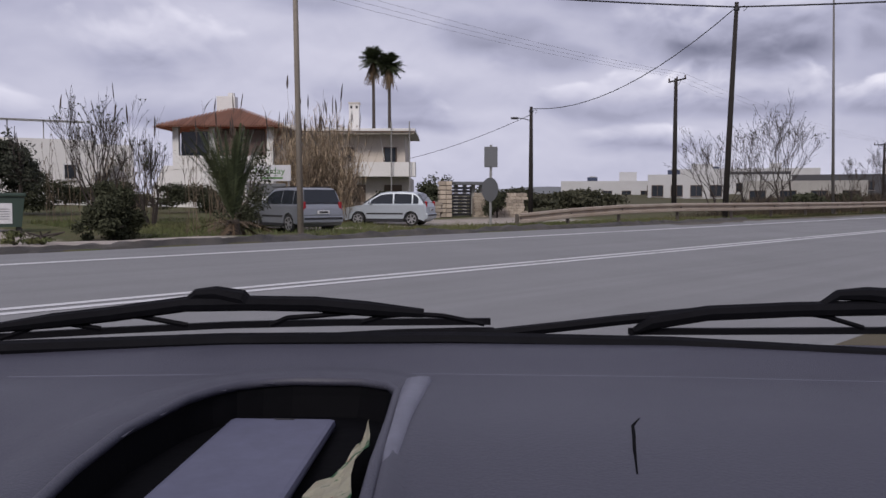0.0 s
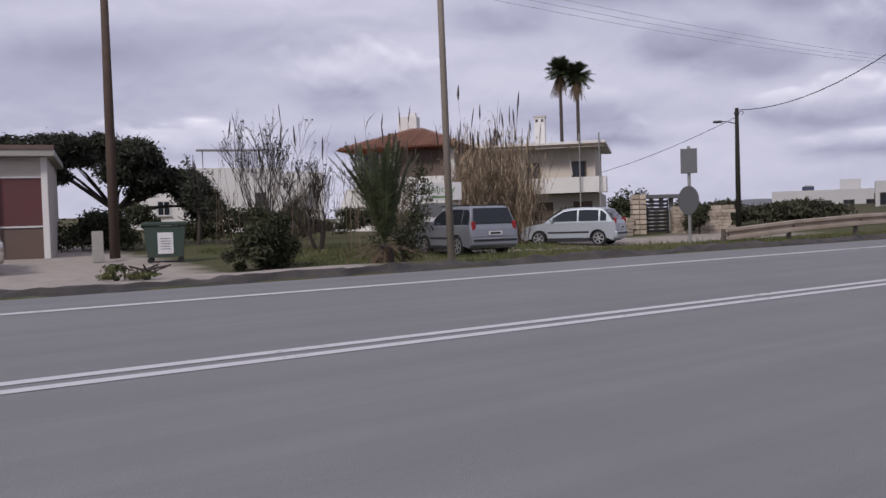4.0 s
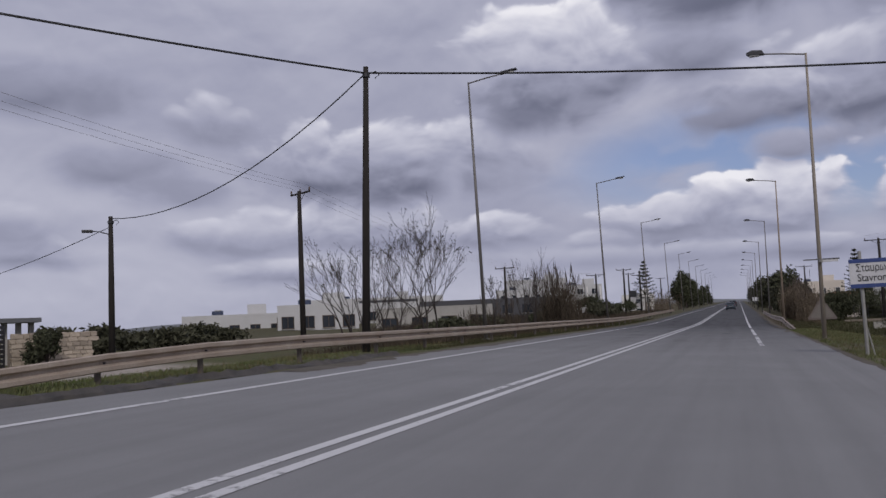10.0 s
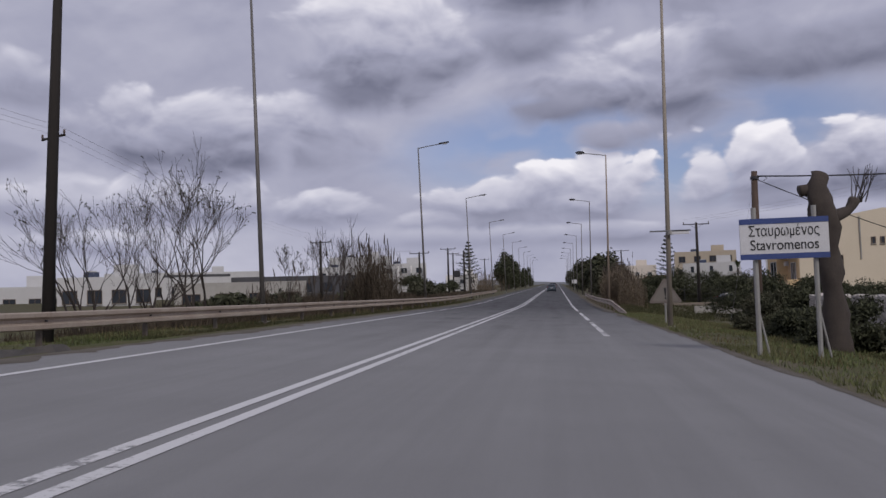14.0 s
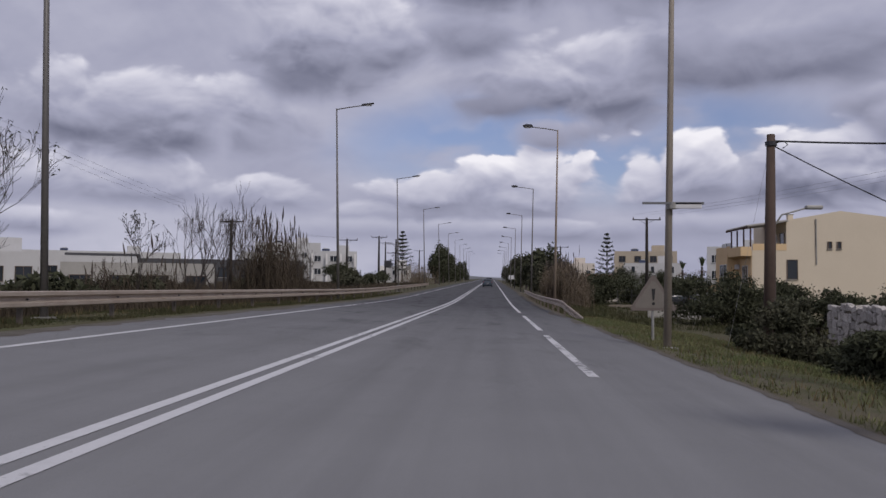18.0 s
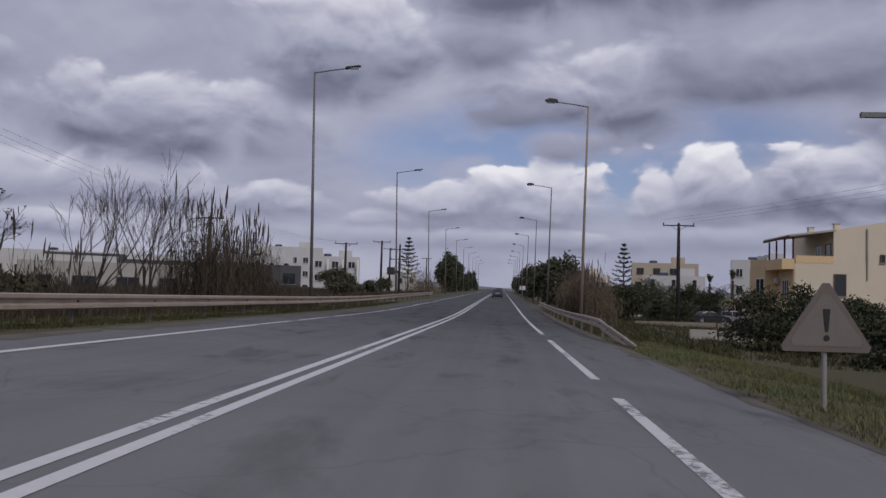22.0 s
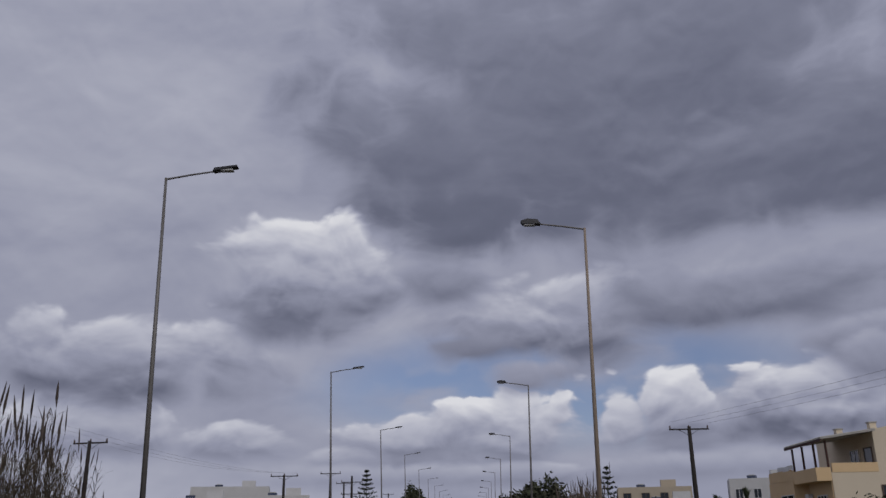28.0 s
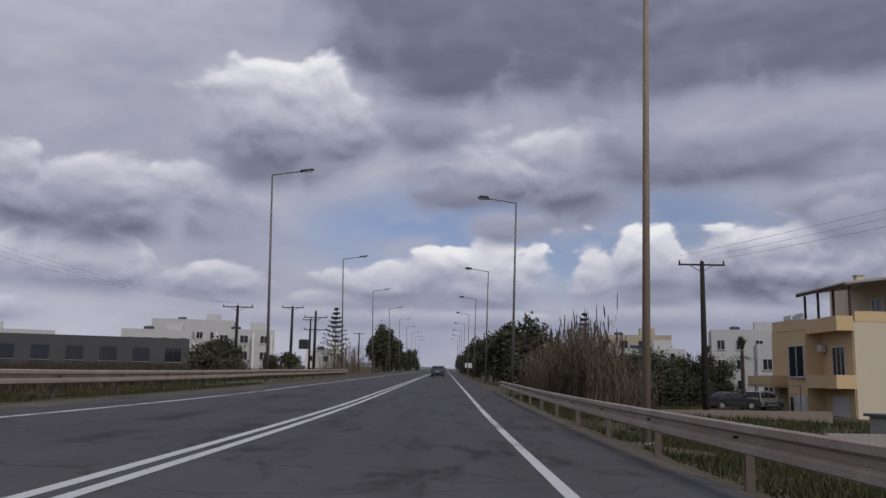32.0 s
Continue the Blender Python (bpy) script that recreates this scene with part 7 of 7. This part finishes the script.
part("shoots", bm, M["twig"], st_, "thin bare shoots")
NEAR = ((10.6, 53.0, 1.25, 1.55), (11.4, 49.6, 1.15, 1.2), (9.9, 41.8, 1.3, 1.4), (11.3, 38.8, 1.6, 1.6), (9.6, 45.0, 0.9, 1.0), (16.5, 55.5, 1.6, 2.3), (17.0, 51.5, 1.6, 2.2), (16.4, 59.5, 1.5, 2.2), (11.0, 57.0, 0.9, 0.9))
for k, (x, y, r, h_) in enumerate(NEAR):
    r, h_ = r * 0.9, h_ * 0.78
    leafy("bush", "dark green roadside bush on the verge", x, y, [(0, 0, h_ * 0.62, r, r, h_ * 0.62), (r * 0.3, r * 0.4, h_ * 0.9, r * 0.6, r * 0.6, h_ * 0.45)], 11000, 0.038, "leaf_dark" if k % 3 else "leaf_olive", 100 + k, (0.3, 0.05), "bush", 4)
for k, (x, y, r, h_) in enumerate(((17.5, 86, 3.4, 2.6), (22, 92, 3.6, 2.4), (16.5, 137, 4.2, 3.6), (21.5, 139, 3.8, 3.2), (14, 126, 3.4, 2.6), (26, 150, 3.5, 3.0), (30, 160, 3.5, 3.4), (20, 76, 2.5, 1.8))):
    leafy("bush", "large dark green bush in the field", x, y, [(0, 0, h_ * 0.6, r, r * 0.8, h_ * 0.6), (r * 0.4, 0, h_ * 0.85, r * 0.5, r * 0.5, h_ * 0.5)], 12000, 0.075, "leaf_dark", 120 + k, (0.4, 0.08), "bush", 4)
reeds("tall tan reed bed with plumes beside the near rail", [(9.4, 108, 1.5), (9.8, 112, 1.9), (10.2, 116, 2.0), (10.4, 122, 2.0), (10.6, 128, 2.2), (10.8, 135, 2.2)], 1500, 4.5, 140, 0.2, 2.4)
reeds("lower tan reeds near the rail", [(9.6, 103, 1.2), (10.5, 104.5, 1.2)], 130, 3.0, 141, 0.2, 1.6)
for k, (x, y, h_) in enumerate(((10.5, 146, 6), (10.5, 156, 7), (10.5, 168, 7), (10.5, 180, 8), (10, 196, 8), (10, 214, 8), (10, 240, 8), (10, 270, 8), (10, 305, 9), (10, 350, 9), (10, 400, 9), (10.5, 460, 10), (10.5, 520, 10))):
    leafy("tree", "dark evergreen tree on the near roadside", x, y, [(0, 0, h_ * 0.5, 2.2, 3.4, h_ * 0.45), (0.3, 3, h_ * 0.4, 2.0, 3.0, h_ * 0.34)], 3400, 0.2, "leaf_dark" if k % 2 else "leaf_olive", 150 + k, (h_ * 0.25, 0.2), "tree", 3)
araucaria(31.5, 246, 15, "araucaria standing over the houses", 170)
for k, (x, y, h_) in enumerate(((33.5, 170, 5.2), (34.2, 160, 5.6))):
    date_palm(x, y, h_, "dark palm in front of the white houses", 171 + k, 34, 1.8)
car("car", "black car parked by the garden wall", SEDAN, (26.6, 141, ground_z(26.6, 141)), 8, M["carblack"])
car("car", "white van parked in front of the yellow house", SUV, (30.6, 144.5, ground_z(30.6, 144.5)), 40, M["white"])

# ---- the car that carries the camera, as it stands when it pulls out ----
EYE0, HEAD0 = (8.634, 0.437, 1.093), 43.19
rig = thing("car_interior", "dark grey dashboard and cowl of a car with parked wipers", "car interior", at=EYE0, yaw=HEAD0)
# the cubby's outline, right of the instrument hood, in metres right of and ahead of the seat
CUB = [(-0.235, 0.30), (-0.232, 0.42), (-0.231, 0.465), (-0.232, 0.527), (-0.228, 0.60), (-0.211, 0.692), (-0.197, 0.722), (-0.181, 0.743), (-0.160, 0.755), (-0.135, 0.762), (-0.073, 0.757), (-0.047, 0.739), (-0.038, 0.717), (-0.039, 0.624), (-0.043, 0.539), (-0.046, 0.42), (-0.05, 0.30)]


def cub_dist(u, v):
    """Signed distance to the cubby's outline, positive inside."""
    inside, best = False, 9.0
    n_ = len(CUB)
    for i in range(n_):
        (xa, ya), (xb, yb) = CUB[i], CUB[(i + 1) % n_]
        if (ya > v) != (yb > v) and u < (xb - xa) * (v - ya) / (yb - ya) + xa:
            inside = not inside
        ex, ey = xb - xa, yb - ya
        k = max(0.0, min(1.0, ((u - xa) * ex + (v - ya) * ey) / (ex * ex + ey * ey)))
        best = min(best, math.hypot(u - xa - k * ex, v - ya - k * ey))
    return best if inside else -best


def dash_top(u, v):
    """Height of the dashboard's upper skin below the eye."""
    w = -0.165 + 0.013 * smooth01(v, 0.78, 0.88) - 0.055 * smooth01(0.64 - v, 0.0, 0.36) * (1 if u > -0.03 else 0.4)
    w += 0.035 * smooth01(-u, 0.30, 0.42) * smooth01(0.80 - v, 0.0, 0.25)
    w -= 0.05 * smooth01(abs(u), 0.45, 0.75)
    return w


us = list(np.arange(-0.78, 0.781, 0.009))
vs_ = list(np.arange(0.30, 0.893, 0.009))
dv, top_f = [], []
for v in vs_:
    for u in us:
        d = cub_dist(u, v)
        w = dash_top(u, v) + 0.004 * (smooth01(d, -0.05, -0.03) - smooth01(d, -0.012, -0.002))
        dv.append((u, v - 0.07 * u * u, w))
nu = len(us)
for j in range(len(vs_) - 1):
    for i in range(nu - 1):
        if cub_dist(us[i] + 0.0045, vs_[j] + 0.0045) < 0.002:
            top_f.append((j * nu + i, j * nu + i + 1, (j + 1) * nu + i + 1, (j + 1) * nu + i))
raw("dashboard", dv, top_f, M["dash"], rig, smooth=True)
# the tray: rounded rim, walls that narrow downwards, floor; inner shade painted as near-black
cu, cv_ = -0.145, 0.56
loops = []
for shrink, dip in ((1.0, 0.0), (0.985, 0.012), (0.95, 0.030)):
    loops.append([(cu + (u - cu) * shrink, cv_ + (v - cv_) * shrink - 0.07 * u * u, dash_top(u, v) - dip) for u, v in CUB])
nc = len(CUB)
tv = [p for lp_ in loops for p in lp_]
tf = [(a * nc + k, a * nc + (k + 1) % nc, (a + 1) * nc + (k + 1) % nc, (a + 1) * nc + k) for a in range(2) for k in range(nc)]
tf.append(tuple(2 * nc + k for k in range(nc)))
raw("cubby", tv, tf, M["cubby"], rig, "open storage tray, coloured near-black for the shade inside")
part("cubby_rim", tube(loops[0], 0.0045, 8), M["dash"], rig, smooth=True)
# lower face of the dashboard, down to the floor
low = [(-0.78, 0.30 - 0.07 * 0.61), (0.78, 0.30 - 0.07 * 0.61), (0.78, 0.85), (-0.78, 0.85)]
part("lower_panel", prism(low, -1.36, -0.27, "z"), M["dash"], rig)
bm = bmesh.new()
strip = []
for (ua, va), (ub, vb_) in (((-0.034, 0.735), (-0.009, 0.745)), ((-0.036, 0.70), (-0.014, 0.70)), ((-0.037, 0.62), (-0.021, 0.635)), ((-0.041, 0.54), (-0.028, 0.55)), ((-0.043, 0.45), (-0.033, 0.454)), ((-0.045, 0.36), (-0.037, 0.36))):
    um, vm = (ua + ub) / 2, (va + vb_) / 2
    strip.append([bm.verts.new((u, v, dash_top(0.0, v) + 0.0045 + lift)) for u, v, lift in ((ua, va, -0.002), (ua * 0.8 + um * 0.2, va, 0.0035), (um, vm, 0.0045), (ub * 0.8 + um * 0.2, vb_, 0.003), (ub, vb_, -0.002))])
for a, b in zip(strip, strip[1:]):
    for k in range(4):
        bm.faces.new((a[k], a[k + 1], b[k + 1], b[k]))
part("trim_strip", bm, M["trim_highlight"], rig, "paler grey edge of the tray", smooth=True)
part("airbag_seam", tube([(u, v, dash_top(u, v) + 0.0002) for u, v in ((0.147, 0.630), (0.138, 0.612), (0.136, 0.60), (0.130, 0.57), (0.124, 0.535))], [0.0005, 0.0011, 0.0013, 0.0012, 0.0006], 6), M["cubby"], rig)
# highlight along the dashboard's slight step, painted as a thin paler line
part("crease", tube([(u, v, dash_top(u, v) - 0.0008) for u, v in ((-0.40, 0.775), (-0.2, 0.789), (0.0, 0.790), (0.22, 0.778), (0.40, 0.757), (0.6, 0.72))], 0.0012, 6), M["trim_highlight"], rig, smooth=True)
cowl_pts = [(-0.75, 0.80, -0.16), (-0.43, 0.845, -0.151), (-0.223, 0.885, -0.150), (0.009, 0.893, -0.150), (0.239, 0.88, -0.153), (0.42, 0.845, -0.158), (0.75, 0.80, -0.17)]
part("cowl_seal", tube(cowl_pts, 0.009, 8), M["rubber"], rig)
bm = bmesh.new()
a_ = [bm.verts.new((u, v, w - 0.004)) for u, v, w in cowl_pts]
b_ = [bm.verts.new((u * 1.02, v + 0.13, w - 0.045)) for u, v, w in cowl_pts]
for k in range(len(a_) - 1):
    bm.faces.new((a_[k], a_[k + 1], b_[k + 1], b_[k]))
bmesh.ops.solidify(bm, geom=bm.faces[:], thickness=0.01)
part("cowl_panel", bm, M["plastic"], rig)
part("instrument_hood", tube([(-0.62, 0.30, -0.20), (-0.55, 0.40, -0.165), (-0.48, 0.50, -0.175), (-0.45, 0.56, -0.2)], [0.09, 0.10, 0.07, 0.03], 14), M["dash"], rig, smooth=True)


def wiper(name, label, blade, spine, hump, arches, arm):
    """A wiper at rest: rubber, sprung frame, its yokes and the arm, along points ahead of the seat."""
    D = 0.93
    w = part(name, tube([(u, D, z) for u, z in arm], [0.006] * len(arm), 7), M["rubber"], rig, label)
    bm = bmesh.new()
    for k in range(len(blade) - 1):
        (ua, za), (ub, zb) = blade[k], blade[k + 1]
        add_prism(bm, [(ua, za), (ub, zb), (ub, zb + 0.007), (ua, za + 0.007)], D - 0.004, D + 0.004)
    part("rubber_blade", bm, M["rubber"], w)
    part("frame", tube([(u, D - 0.004, z) for u, z in spine], [0.004] + [0.0085] * (len(spine) - 2) + [0.005], 8), M["rubber"], w)
    part("joint", tube([(u, D - 0.004, z) for u, z in hump], [0.004, 0.006, 0.008, 0.010, 0.008][:len(hump)], 8), M["rubber"], w)
    for ar in arches:
        part("yoke", tube([(u, D - 0.003, z) for u, z in ar], 0.003, 6), M["rubber"], w)
    return w


wiper("wiper", "black wiper with a sprung blade", [(-0.52, -0.158), (-0.363, -0.149), (-0.238, -0.143), (-0.114, -0.140), (0.052, -0.139)],
      [(-0.52, -0.146), (-0.424, -0.134), (-0.362, -0.127), (-0.281, -0.116), (-0.207, -0.115), (-0.139, -0.116), (-0.083, -0.121), (-0.021, -0.126)],
      [(-0.281, -0.114), (-0.269, -0.105), (-0.247, -0.104), (-0.219, -0.110), (-0.213, -0.116)],
      [[(-0.189, -0.139), (-0.170, -0.131), (-0.139, -0.129), (-0.083, -0.124)], [(-0.089, -0.136), (-0.065, -0.129), (-0.033, -0.127), (0.0, -0.129), (0.045, -0.138)], [(-0.487, -0.155), (-0.449, -0.142), (-0.424, -0.136), (-0.375, -0.143)], [(-0.36, -0.128), (-0.33, -0.130), (-0.28, -0.139)]],
      [(-0.14, -0.155), (-0.052, -0.150), (0.029, -0.148), (0.056, -0.148)])
wiper("wiper", "black wiper with a sprung blade", [(0.204, -0.150), (0.32, -0.150), (0.487, -0.149), (0.62, -0.150)],
      [(0.209, -0.146), (0.227, -0.136), (0.289, -0.126), (0.314, -0.125), (0.382, -0.122), (0.486, -0.120), (0.60, -0.130)],
      [(0.407, -0.121), (0.431, -0.106), (0.462, -0.105), (0.486, -0.108), (0.50, -0.118)],
      [[(0.221, -0.147), (0.246, -0.134), (0.295, -0.129)], [(0.38, -0.124), (0.42, -0.130), (0.46, -0.142)]],
      [(0.050, -0.150), (0.134, -0.141), (0.196, -0.134), (0.289, -0.125)])
part("pivot_stop", tube([(0.209, 0.93, -0.168), (0.209, 0.93, -0.152)], 0.009, 10), M["rubber"], rig)
part("pivot_stop", tube([(-0.27, 0.93, -0.168), (-0.27, 0.93, -0.155)], 0.007, 10), M["rubber"], rig)

hm = pose(*EYE0[:2], 0, 0, 0, HEAD0)
ph = thing("phone", "grey smartphone lying face down in the dashboard tray", "phone", at=tuple(hm @ Vector((-0.139, 0.585, EYE0[2] - 0.1935))), yaw=HEAD0 - 2.5)
part("body", box((0, 0, 0.0045), (0.0885, 0.245, 0.009), 0, 0.0042), M["phone"], ph)
part("ear_slot", box((0.002, 0.116, 0.0092), (0.016, 0.0022, 0.0008)), M["plastic"], ph)
lf_ = thing("leaflet", "crumpled green and cream leaflet in the tray", "leaflet", at=tuple(hm @ Vector((-0.056, 0.565, EYE0[2] - 0.193))), yaw=HEAD0)
bm = bmesh.new()
rows_ = []
for j in range(11):
    wide = 0.004 + 0.042 * (1 - j / 10) ** 0.9
    rows_.append([bm.verts.new((-wide * (1 - i / 4) + 0.003 * math.sin(j * 1.1), -0.12 + 0.225 * j / 10, 0.002 + 0.016 * (i / 4) ** 1.5 + 0.003 * math.sin(j * 1.7 + i * 1.3))) for i in range(5)])
for a, b in zip(rows_, rows_[1:]):
    for k in range(4):
        bm.faces.new((a[k], a[k + 1], b[k + 1], b[k]))
bmesh.ops.solidify(bm, geom=bm.faces[:], thickness=0.0008)
part("sheet", bm, M["leaflet"], lf_)
